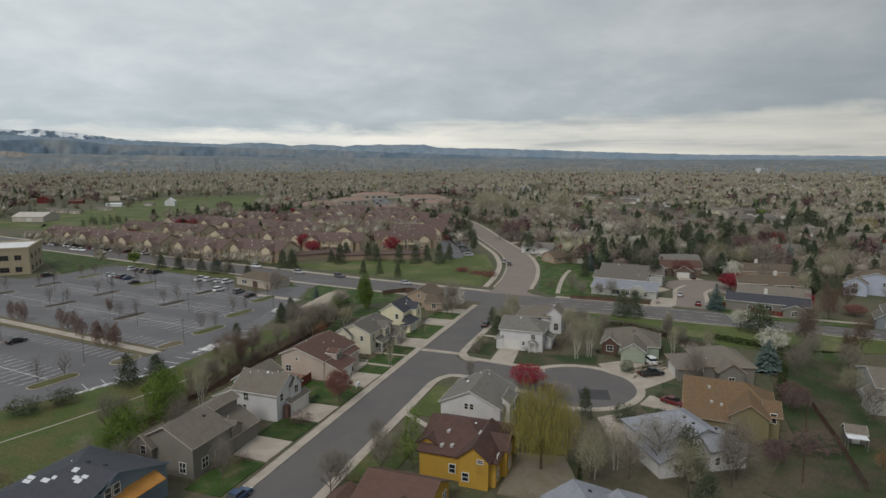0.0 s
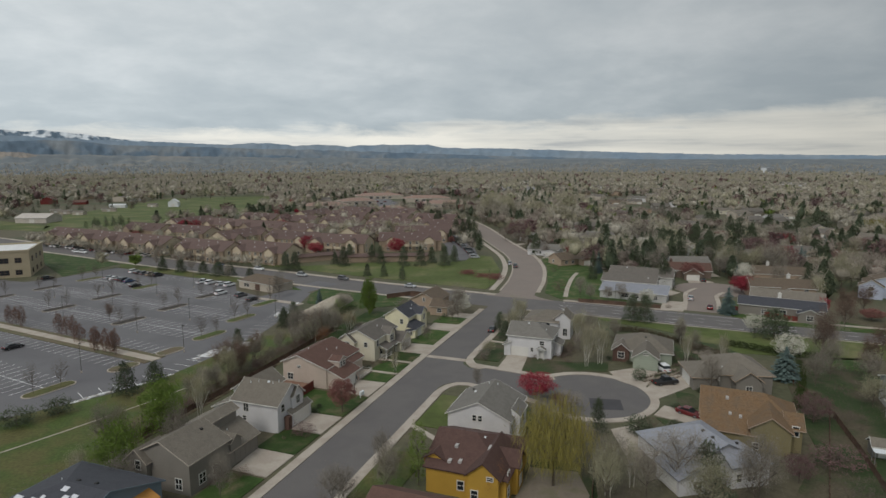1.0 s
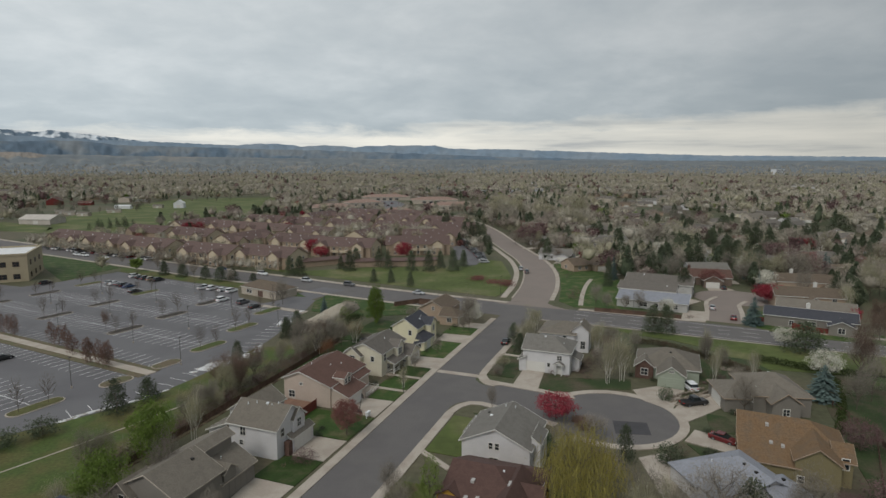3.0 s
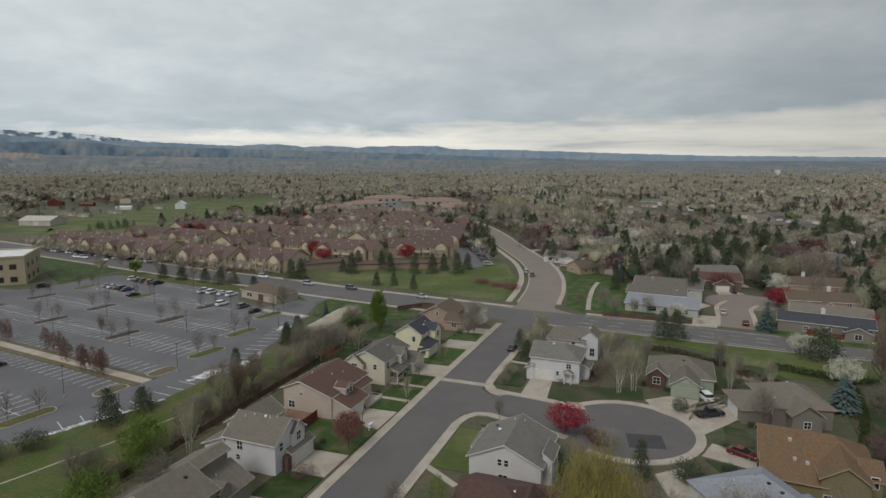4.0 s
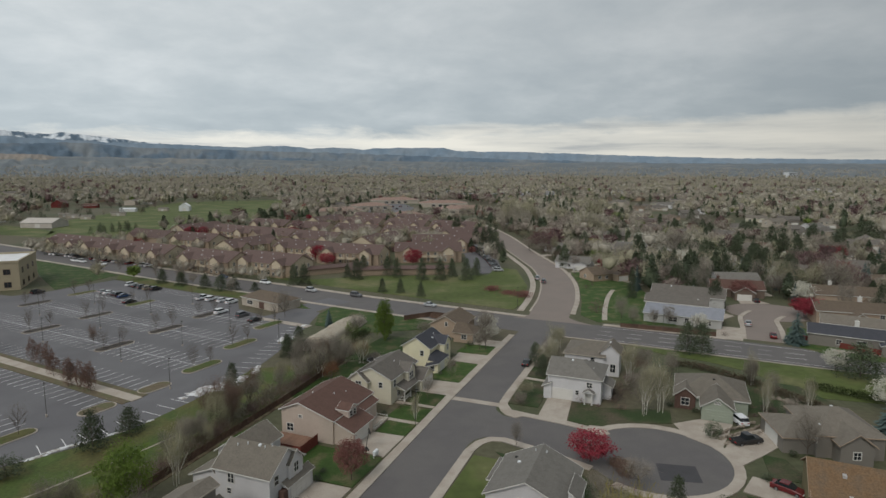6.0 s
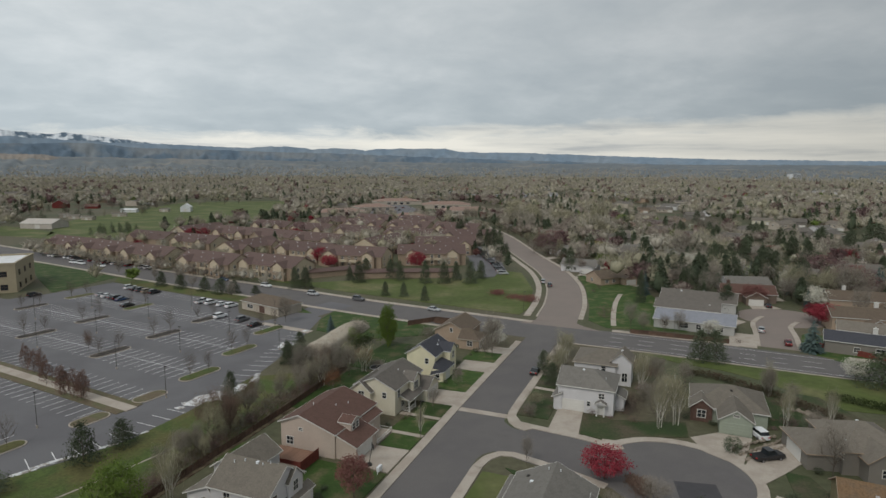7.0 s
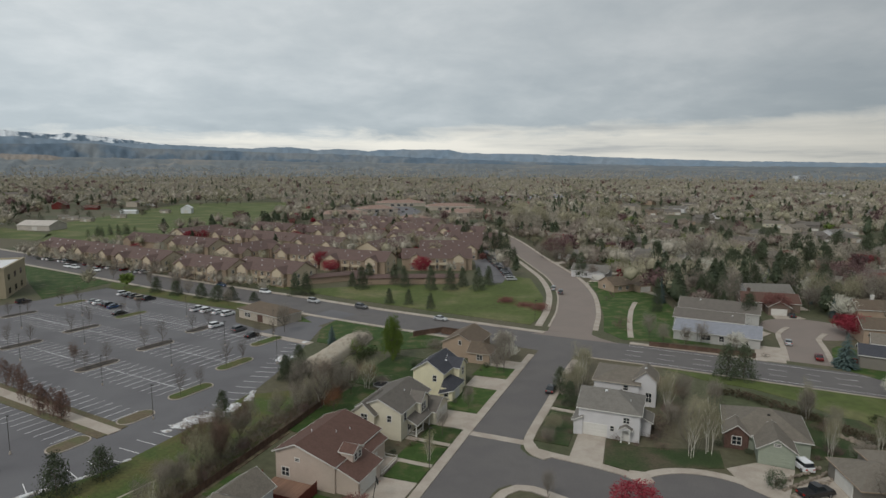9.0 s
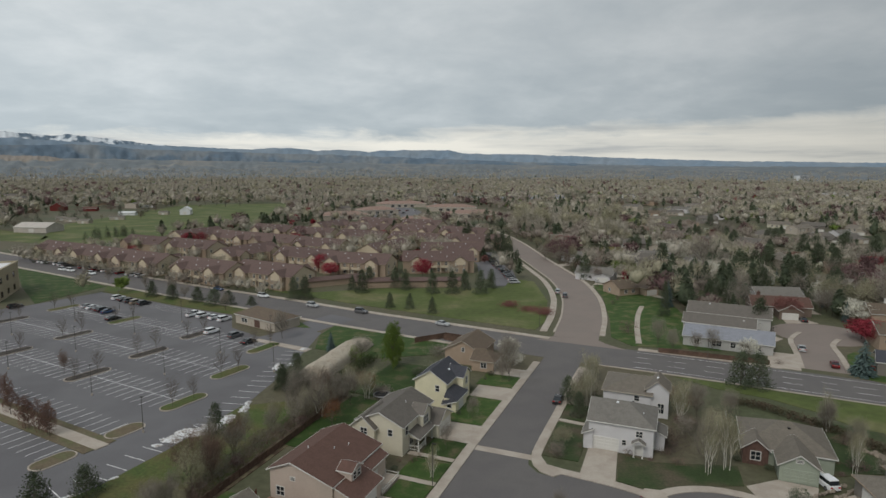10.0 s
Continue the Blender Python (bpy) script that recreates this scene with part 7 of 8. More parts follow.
# planted trees of the lot, the verge and the slope
for b, gaps in ISLANDS.items():
    for g in gaps:
        for db in (-3, 2.4):
            tree("sapling", *Q(g + random.uniform(-0.4, 0.4), b + db), random.uniform(5.4, 7.4), random.uniform(3.0, 4.2), "in a parking lot island")
for x, y, h, w in ((-76.9, 156.0, 6.6, 3.9), (-71.3, 153.4, 6.2, 3.8), (-83.9, 162.6, 5.6, 4.0)):
    tree("columnar", x, y, h, w, "in the planted strip")
for a in (-139, -142.5, -146, -163, -166, -169.5, -187, -190, -194, -214, -218, -223):
    tree("columnar", *Q(a, 94.6 if a > -150 else 99), random.uniform(5.6, 6.8), random.uniform(3.0, 3.7), "in the planted strip")
for x, y, h in ((-50.7, 266.7, 7), (-46.5, 266.6, 7), (-26.6, 278.4, 7.5), (-24.8, 290, 7), (-14.2, 289, 7), (0.8, 276, 7.6), (8.5, 275.7, 7.4), (19.5, 275.5, 7.6), (-14.4, 252.4, 4.4),
                (-7.5, 250.6, 4.6), (0.2, 243.9, 4.6), (-31, 283, 5), (25, 286, 6.5), (-10, 283, 7), (14, 283, 6.5)):
    tree("pine", x, y, h * 1.2, h * random.uniform(0.68, 0.80), "on the green slope")
for x, y in ((-98, 275), (-91, 268), (-111, 281), (-70, 249), (-135, 300), (-147, 305)):
    tree("bare", x, y, random.uniform(5, 7), random.uniform(3, 5), "on the verge of the road")
# thicket between the back yards and the lot
for i in range(40):
    t = random.random()
    u = -62 + 68 * t
    v = -29.5 - 5.5 * random.random() - 3.0 * t
    k = random.choice(("shrub_brown", "shrub_brown", "bare", "bare", "budding", "shrub_purple", "bare"))
    h = random.uniform(1.2, 2.2) if k.startswith("shrub") else random.uniform(3.5, 6.5)
    tree(k, *P(u, v), h, h * random.uniform(0.9, 1.4) if k.startswith("shrub") else h * 0.6, "in a thicket behind the yards")
for i in range(18):
    t = random.random()
    h = random.uniform(5, 8.5)
    tree(random.choice(("bare", "budding", "bare", "bare_red")), *P(-64 + 74 * t, -31 - 6 * random.random() - 2.5 * t), h, h * random.uniform(0.5, 0.75), "in a thicket behind the yards")
for u, v, h, w in ((-47.2, -4.6, 2.2, 4.2), (16, 60, 1.6, 3.4), (-28, 80, 3, 8)):
    tree("shrub_purple", *P(u, v), h, w, "among the yards")
for u, v, h, w in ((-62.5, -5.5, 1.6, 3), (-9, -8, 1.2, 2), (3, 13.5, 1.5, 3), (10, 13, 1.3, 3), (14, 31, 1.8, 4), (24, 34, 2.2, 5), (7, 33, 1, 3), (26, 60, 1.6, 4), (2, 55.6, 0.9, 3), (-11, 62, 1.2, 2.6), (-23, 52, 1.6, 4), (-32, 40, 2.2, 6), (-26, 36, 1.8, 6), (-24, 22, 1.4, 2.6), (-50, 15, 1.6, 3), (-10, 80, 1.6, 4), (-80, -36, 1.6, 4)):
    tree("shrub_brown", *P(u, v), h, w, "among the yards")
for u, v, h, w in ((-66, -6, 5, 3.4), (-3, -4.4, 5, 2.6), (10, -4, 5, 3), (33, -5, 5, 4), (47, -8, 6, 5), (1, 14, 3, 3), (33, 13, 5, 4), (18, 34, 4, 4), (28, 36, 7, 5), (30, 42, 6, 4), (12, 63, 5, 4), (-39, 42, 7, 5), (-22, 38, 4, 5), (-46, 47, 8, 6), (-17.5, 18, 5, 2.4), (-30, 33, 5, 4), (-64, 13, 5.5, 4.4), (-45, 66, 8, 6), (-48, 52, 8, 6), (8, 84, 8, 6), (14, 88, 9, 6), (-14, 92, 7, 6), (-44, 92, 9, 7), (8, -30, 7, 5)):
    tree("bare", *P(u, v), h, w, "among the yards")
for x, y, h, w in ((-37.5, 114.0, 9.6, 4.6), (-14.9, 169.4, 6.9, 5.6), (-23.3, 160.0, 7.6, 5.8), (-18.9, 174.4, 6.5, 4.6)):
    tree("birch", x, y, h, w, "behind the back yards")
for x, y, h, w in ((112, 133, 9.5, 6), (121, 129, 10.5, 7), (104, 127, 8, 5), (128, 141, 9, 6.5), (134, 136, 10, 7), (126, 163, 8, 6), (133, 172, 9, 7), (142, 176, 9, 7), (150, 168, 9, 7)):
    tree("bare_red", x, y, h, w, "along the verge")
for x, y, h, w in ((64, 200.5, 6, 4.5), (69.5, 199, 5.5, 4), (74, 199.5, 6.5, 5), (80, 194, 4.5, 4)):
    tree("bare", x, y, h, w, "in the yard behind the arterial fence")
for x, y, h, w in ((66, 198.4, 1.4, 2.6), (71, 196.6, 1.2, 2.4), (78, 192.8, 1.5, 2.8), (86, 189, 1.2, 2.4), (91, 201, 1.4, 3.0)):
    tree("shrub_brown", x, y, h, w, "in the yard behind the arterial fence")
for u, v, h, w in ((-12.5, -3, 5.5, 2.6), (29, 15, 7, 4.6), (25, 33, 8.5, 4.6), (43, 14, 6.5, 4.2)):
    tree("birch", *P(u, v), h, w, "among the yards")
for u, v, h, w in ((44, -5, 4.2, 4.4),):
    tree("blossom", *P(u, v), h, w, "among the yards")
for u, v, h, w in ((6, 14, 3.5, 4), (25, 14, 6, 5), (21, 39, 5, 5), (-36, 36, 6, 6), (-52, 47, 8, 5), (-56, 16, 5, 4), (-50, 60, 8, 7), (0, 92, 6, 6)):
    tree("budding", *P(u, v), h, w, "among the yards")
for u, v, h, w in ((20, 14.5, 5, 3.4), (-56, 62, 7, 5)):
    tree("pine", *P(u, v), h, w, "among the yards")
for u, v, h, w in ((-13, 56.5, 1.2, 2.0), (-22, 56.5, 1.3, 2.6), (-20, 96, 3, 4), (30, -24, 2, 4), (-95, -40, 2, 4)):
    tree("shrub_green", *P(u, v), h, w, "among the yards")
for u, v, h, w in ((-36, 73, 4.2, 4.4),):
    tree("purple", *P(u, v), h, w, "among the yards")
for u, v, h, w in ((-36, 88, 5, 6), (-2, -28, 5, 5)):
    tree("bare_orange", *P(u, v), h, w, "among the yards")
for u, v, h, w in ((-72, -27, 6, 3.6), (-90, -30, 6, 4)):
    tree("birch", *P(u, v), h, w, "on the slope")
# small garden shrubs along the house fronts
random.seed(44)
for u, v in ((-66, -8), (-63.4, -7.6), (-50, -6.6), (-38.6, -7.6), (-36, -8.2), (-29, -7.2), (-12.6, -9.6), (-9.6, -10), (-6.8, -7.6), (2, -9.6), (9.2, -9.2), (12.2, -7.8), (20, -8.4), (25, -9.8), (33, -9), (36, -8.6),
             (7, 17), (6.8, 25), (6.6, 28.6), (10, 31.2), (13, 31.4), (19, 31.6), (24.4, 32.4), (12, 42), (10.8, 46.6), (13, 57.2), (17, 57.4), (20, 56.8), (-2.8, 61.4), (-7.4, 66), (-9, 69), (-28.6, 18.8),
             (-32, 18.8), (-36, 18.8), (-41.2, 22.2), (-41.2, 28.4), (-31, 32.4), (-35, 32.4), (-61, 20), (-52, 18.4), (-47, 18.4), (-24.4, 57.6), (-27, 60), (-23, 74.6), (-29, 73)):
    k = random.choice(("shrub_brown", "shrub_brown", "shrub_green", "shrub_purple"))
    h = random.uniform(0.6, 1.3)
    tree(k, *P(u + random.uniform(-0.3, 0.3), v), h, h * random.uniform(1.1, 1.7), "by a house front")
for i in range(46):
    a = -372 + i * 3.6 + random.uniform(-1.2, 1.2)
    k = random.choice(("shrub_brown", "shrub_green", "shrub_purple", "bare", "budding"))
    h = random.uniform(1.0, 2.2) if k.startswith("shrub") else random.uniform(5, 8)
    belt_tree(k, *Q(a, random.choice((201.2, 205.2)) + random.uniform(-0.6, 0.6)), h, h * (1.4 if k.startswith("shrub") else 0.6), "shrubs and leafless trees before the apartment blocks")
# hedge of the green verge, and the long tan reed bank by the lot
for pts, leaf, hgt, wid, label, nm in ((((84, 149), (93, 141), (101, 136)), "hedge_leaf", 1.6, 0.9, "clipped dark green hedge", "hedge"),
                                       (((-23.5, 174), (-19.5, 184), (-15.5, 193)), "hedge_leaf", 2.6, 1.3, "dark evergreen hedge beside the reed bank", "hedge"),
                                       ((P(38, 42), P(39, 47), P(33, 57), P(22, 69.5)), "hedge_brown", 1.3, 1.2, "dark brown leafless hedge behind the ranch house", "hedge"),
                                       ((P(-6, 78), P(10, 82), P(24, 84)), "hedge_leaf", 0.9, 0.8, "dark hedge along the swale", "hedge"),
                                       (((-28.6, 180.5), (-25.6, 189), (-22.8, 198), (-20, 207)), "dry_reed", 3.9, 3.2, "bank of tall dry tan reeds", "reed_bank")):
    ln = smooth_line(pts, 0.5)
    c = []
    for p in ln:
        for _ in range(34 if nm == "hedge" else 240):
            o, z = rng.uniform(-wid, wid), rng.uniform(0.05, 1) ** 0.6
            c.append((p.x + o, p.y + rng.uniform(-0.4, 0.4) + o * 0.3, hgt * z * (1 - 0.45 * abs(o / wid) ** 3)))
    if nm == "reed_bank":
        bm = bmesh.new()
        rows_ = []
        for i, p in enumerate(ln):
            end = min(1.0, 0.25 + 0.75 * min(i, len(ln) - 1 - i) / 5)
            rows_.append([bm.verts.new((p.x + o * wid * 1.12, p.y + o * wid * 0.34, 0.70 * hgt * end * k * (1 + 0.14 * noise.noise(Vector((p.x, p.y, 4 * o))))))
                          for o, k in ((-1, 0), (-0.94, 0.72), (-0.72, 0.96), (0, 1.0), (0.72, 0.95), (0.94, 0.7), (1, 0))])
        for p, q in zip(rows_, rows_[1:]):
            for k in range(6):
                bm.faces.new((p[k], q[k], q[k + 1], p[k + 1]))
        bm.faces.new(rows_[0])
        bm.faces.new(rows_[-1])
        tagged(new("reed_berm", from_bm("reed_berm", bm, M["dry_reed"], smooth=True)), "pale dry grass on a long bank", "bank", kind="stuff")
        c = [(q[0], q[1], q[2] * 0.74) for q in c][::2]
    v, f = leaf_cloud(c, 0.17 if nm == "hedge" else 0.12, 2)
    tagged(new(nm, np_mesh(nm, v, f, M[leaf])), label, "hedge", kind="stuff")
# brush on the bank between yards and lot, and in wild corners
for name_, leaf, count, spots_ in (
        ("brush", "twig", 8500, [(-62 + 70 * t / 40, -32.5 - 0.10 * t, 3.0) for t in range(41)]), ("brush", "bud_brown", 6000, [(-58 + 80 * t / 30, -32.0 - 0.13 * t, 2.2) for t in range(31)]),
        ("brush", "twig_dark", 4500, [(-95, -33, 5), (-82, -30, 4), (-74, -28, 4), (-100, -40, 6), (-62, 40, 4), (-50, 50, 4), (-44, 62, 5), (-52, 70, 5), (-60, 58, 5)]),
        ("brush", "twig_dark", 6000, [(-22, 92, 6), (-8, 86, 5), (6, 90, 6), (20, 94, 7), (-38, 82, 5), (16, 32, 4), (22, 36, 4), (28, 40, 4), (12, 31, 2.5), (-30, 76, 4)]),
        ("brush", "leaf_bronze", 5000, [(104, -16, 4), (100, -10, 3), (107, -24, 3)]), ("brush", "bud_brown", 6000, [(40, 30, 3), (36, 34, 3), (-16.5, 34.5, 1.2), (-19, 36, 1.4)]),
        ("brush", "twig", 7000, [(34, -20, 3), (40, -8, 3), (46, -26, 3), (33, 14, 3), (27, 14, 3), (16, -27, 2)])):
    which = rng.integers(0, len(spots_), count)
    base = np.array([(*P(u, v), r) for u, v, r in spots_])[which]
    hh = rng.uniform(0.2, 1.0, count) ** 1.3 * rng.uniform(0.7, 2.4, len(spots_))[which]
    p = np.stack([base[:, 0] + rng.normal(0, 0.5, count) * base[:, 2], base[:, 1] + rng.normal(0, 0.5, count) * base[:, 2], hh], axis=1)
    d = rng.normal(0, 0.8, (count, 3)) + (0, 0, 0.7)
    d /= np.linalg.norm(d, axis=1, keepdims=True)
    sd = np.cross(d, rng.normal(0, 1, (count, 3)))
    sd /= np.linalg.norm(sd, axis=1, keepdims=True)
    ln = rng.uniform(0.4, 1.1, (count, 1))
    v = np.stack([p - sd * 0.03 - d * ln * 0.4, p + sd * 0.03 - d * ln * 0.4, p + d * ln * 0.6], axis=1).reshape(-1, 3)
    v[:, 2] = np.maximum(v[:, 2], 0.02)
    tagged(new(name_, np_mesh(name_, v, np.arange(3 * count).reshape(-1, 3), M[leaf])), "tangled leafless brush on rough ground", "brush", kind="stuff")

# ---- woods and far houses ----
def near_line(line, x, y, d):
    p = Vector((x, y))
    return any((p - q).length < d for q in line[::2])


def town(x, y):
    """Whether a tree may stand here."""
    if inside(LOT, x, y) or near_line(ARTERIAL, x, y, 14) or near_line(CURVE, x, y, 13) or near_line(CDS2, x, y, 12) or math.hypot(x - 116.5, y - 216) < 18:
        return False
    a, b = LA.x * x + LA.y * y, LB.x * x + LB.y * y
    if -375 < a < -135 and 195 < b < 450 and x < 50:
        return False
    if inside([(-250, 437), (-218, 410), (-165, 520), (-140, 600), (-178, 873), (-310, 830), (-305, 551), (-330, 470)], x, y):
        return False
    if inside([(-450, 760), (-350, 770), (-255, 690), (-262, 560), (-330, 520), (-352, 560), (-400, 680)], x, y):
        return False
    if inside([(-330, 440), (-200, 345), (-130, 290), (-150, 240), (-400, 200)], x, y):
        return False
    if inside([(-110, 600), (40, 570), (110, 640), (70, 800), (-60, 830)], x, y):
        return False
    return True


# individual houses of the near wood quarter, between trees
random.seed(33)
kinds = [(BEI, G, "beige house with grey roof among trees"), (TAN, TN, "tan house with brown roof among trees"), (BEI, G2, "beige two-storey house with warm grey roof among trees"),
         (BRN, BR, "brown house with reddish roof among trees"), (GRT, G, "grey house with grey shingle roof among trees"),
         (WHT, ASH, "white house with ash-grey roof among trees"), (CRM, G2, "cream house with warm grey roof among trees")]
spots = []
tries = 0
while len(spots) < 124 and tries < 9000:
    tries += 1
    y = 225 + 535 * random.random() ** 1.35
    x = random.uniform(70, 0.84 * y + 20) if random.random() < 0.8 else random.uniform(-0.75 * y, -0.5 * y)
    if x < 70 and y < 480:
        continue
    if not town(x, y) or any(math.hypot(x - a, y - b) < 19.5 for a, b in spots):
        continue
    if 95 < x < 165 and y < 250 or 60 < x < 105 and y < 235:
        continue
    spots.append((x, y))
spots = [(78, 277), (104, 338), (116, 322)] + [p for p in spots if not (p[0] < 104 and p[1] < 300) and math.hypot(p[0] - 78, p[1] - 277) > 22 and math.hypot(p[0] - 94, p[1] - 328) > 24]
masters = [None] * len(kinds)
for i, (x, y) in enumerate(spots):
    k = random.randrange(len(kinds)) if i else 1
    t = random.choice((-24, 66, -10, 80, 20, -60)) + random.uniform(-6, 6)
    if masters[k] is None:
        wm, rm, lab = kinds[k]
        two = k in (2, 4)
        e, r = (4.8, 7.0) if two else (3.0, 5.4)
        masters[k] = house(lab, turned(x, y, t), t, [Wing(-8, 8, -5, 5, e, r, "v"), Wing(1.5, 7.5, -8.5, 0, 2.9, e + 0.6 if not two else 4.8, "u")], wm, rm, fascia=wm,
                           windows=[("S", -5.01, -5, e - 2.0, 1.4, 1.2), ("S", -5.01, -1.5, e - 2.0, 1.2, 1.2), ("E", 8.01, 1, e - 2.0, 1.2, 1.2), ("W", -8.01, 1, e - 2.0, 1.2, 1.2)],
                           garages=[("S", -8.51, 4.5, 4.7, 2.1)], vents=[(1.5, -3, r - 0.5, "white")])
        tagged(masters[k], group="houses in the wooded quarter")
    else:
        copy_thing(masters[k], pose(x, y, 0, 0, 0, t))
    if y < 420:
        f = pose(x, y, 0, 0, 0, t)
        slab("driveway", [(f @ Vector((px, py, 0)))[:2] for px, py in ((1.9, -18), (7.1, -18), (7.1, -8.6), (1.9, -8.6))], 0.0, 0.07, M["concrete"], "pale concrete driveway", "driveway")


def open_view(x, y):
    """Whether a tree here stands clear of the houses and their front gardens."""
    for i, (a, b) in enumerate(spots):
        dx, dy = x - a, y - b
        if dx * dx + dy * dy > 500:
            continue
        n = math.hypot(a, b - 20)
        along, across = -(dx * a + dy * (b - 20)) / n, abs(dx * (b - 20) - dy * a) / n
        if across < 9 and -8 < along < (20 if i % 3 else 9):
            return False
    return True


# single trees round those houses, nearest first
count = 0
tries = 0
taken = []
while count < 95 and tries < 9000:
    tries += 1
    y = 205 + 120 * random.random() ** 1.2
    x = random.uniform(48, 0.86 * y + 25)
    if not town(x, y) or not open_view(x, y):
        continue
    if (x, y) and (70 < x < 100 and 200 < y < 232 or 108 < x < 128 and 230 < y < 250 or 102 < x < 130 and 165 < y < 192 or 120 < x < 142 and 194 < y < 208 or 135 < x < 157 and 216 < y < 232
                   or x < 84 and y < 262):
        continue
    if any((x - a) ** 2 + (y - b) ** 2 < 20 for a, b in taken):
        continue
    taken.append((x, y))
    k = random.choices(("bare", "budding", "pine", "spruce", "purple", "maple_red", "blossom", "young_green", "bronze", "poplar"), (30, 20, 26, 6, 7, 0.4, 2, 2, 4, 1))[0]
    h = random.uniform(7, 13) if k in ("bare", "budding", "pine") else random.uniform(5, 8.5)
    w = h * (random.uniform(0.42, 0.55) if k in ("pine", "spruce") else random.uniform(0.65, 0.95))
    if y < 245:
        tree(k, x, y, h, w, "in the wooded quarter")
    else:
        belt_tree(k, x, y, h, w, "mixed yard trees of the wooded quarter")
    count += 1
for i in range(75):
    a, b = random.uniform(-370, -150), random.uniform(205, 440)
    if any(abs(a - c) < 18 and abs(b - d) < 10.5 for c, d, _ in BLOCKS) or (a > -215 and b < 262):
        continue
    k = random.choices(("bare", "budding", "maple_red", "pine", "blossom"), (6, 6, 6.5, 4, 0.8))[0]
    h = random.uniform(5.5, 9)
    belt_tree(k, *Q(a, b), h, h * 0.75, "red and leafless trees between the apartment blocks")
for p in CURVE[26::3]:
    s = random.choice((-1, 1))
    belt_tree(random.choice(("bare", "budding", "pine", "budding")), p.x + s * random.uniform(10, 17), p.y + random.uniform(-4, 4), random.uniform(6, 11), random.uniform(4, 7), "leafless trees and conifers beside the curving road")
for t in range(22):
    p = CURVE[min(len(CURVE) - 1, 34 + t)]
    belt_tree("pine", p.x - random.uniform(10.5, 15), p.y + random.uniform(-3, 3), random.uniform(5.5, 8.5), random.uniform(3.6, 5), "row of dark conifers beside the curving road")
TALL = [(random.uniform(70, 118), random.uniform(452, 530)) for i in range(44)]
for i in range(16):
    x, y = random.uniform(40, 62), random.uniform(566, 600)
    belt_tree(random.choice(("budding", "pine", "bare")), x, y, random.uniform(8, 12), random.uniform(6, 8), "trees where the curving road ends")
for t in range(13):
    belt_tree("pine", -228 + 1.5 * t + random.uniform(-2, 2), 456 + 2.0 * t + random.uniform(-3, 3), random.uniform(5, 8), random.uniform(3.4, 4.6), "row of conifers at the pasture edge")
for i in range(60):
    x, y = random.uniform(-430, -262), random.uniform(530, 770)
    if math.hypot(x + 407, y - 728) < 30 or math.hypot(x + 368, y - 720) < 24 or any(math.hypot(x - a, y - b) < 13 for a, b in ((-314, 588), (-294, 573), (-285, 610), (-268, 671), (-292, 506))):
        continue
    belt_tree(random.choice(("bare", "budding", "bare", "pine", "purple")), x, y, random.uniform(5, 9), random.uniform(4, 7), "scattered trees round the farm sheds")
for t in range(60):
    p = CURVE[min(len(CURVE) - 1, 12 + t)]
    k = random.choice(("shrub_brown", "shrub_green", "shrub_purple", "bare_red", "budding", "shrub_brown"))
    h = random.uniform(1.0, 2.4) if k.startswith("shrub") else random.uniform(4, 7)
    if 240 < p.y < 296 and h > 2.4:
        continue
    belt_tree(k, p.x + random.uniform(9.5, 15), p.y + random.uniform(-2, 2), h, h * (1.4 if k.startswith("shrub") else 0.75), "shrubs and low trees beside the curving road")
# single trees that stand out beyond the arterial
for kind, items in (
        ("pine", ((209, 915, 12, 14.8), (156, 820, 11, 10.9), (195, 805, 10, 10.7), (242, 790, 12, 10.6), (240, 665, 11, 9.6), (282, 715, 11, 11), (205, 599, 10, 10.4), (351, 626, 12, 12.2), (328, 592, 11, 9.2),
                  (385, 635, 12, 12.4), (414, 645, 12, 10), (285, 576, 11, 11), (428, 565, 11, 11), (462, 655, 10, 9), (-364, 1232, 13, 22), (-421, 1037, 12, 13), (-306, 1086, 13, 22), (-332, 1060, 11, 15), (-354, 643, 11, 8))),
        ("budding", ((-128, 755, 14, 20), (-278, 817, 14, 20), (-262, 812, 12, 18), (-243, 787, 13, 18), (-228, 795, 12, 16))),
        ("purple", ((-354, 674, 8, 12), (-344, 715, 10, 16), (168, 464, 11, 18), (182, 470, 9, 14)))):
    for x, y, h, w in items:
        belt_tree(kind, x, y, h, w, "tall trees that stand out in the far quarter")
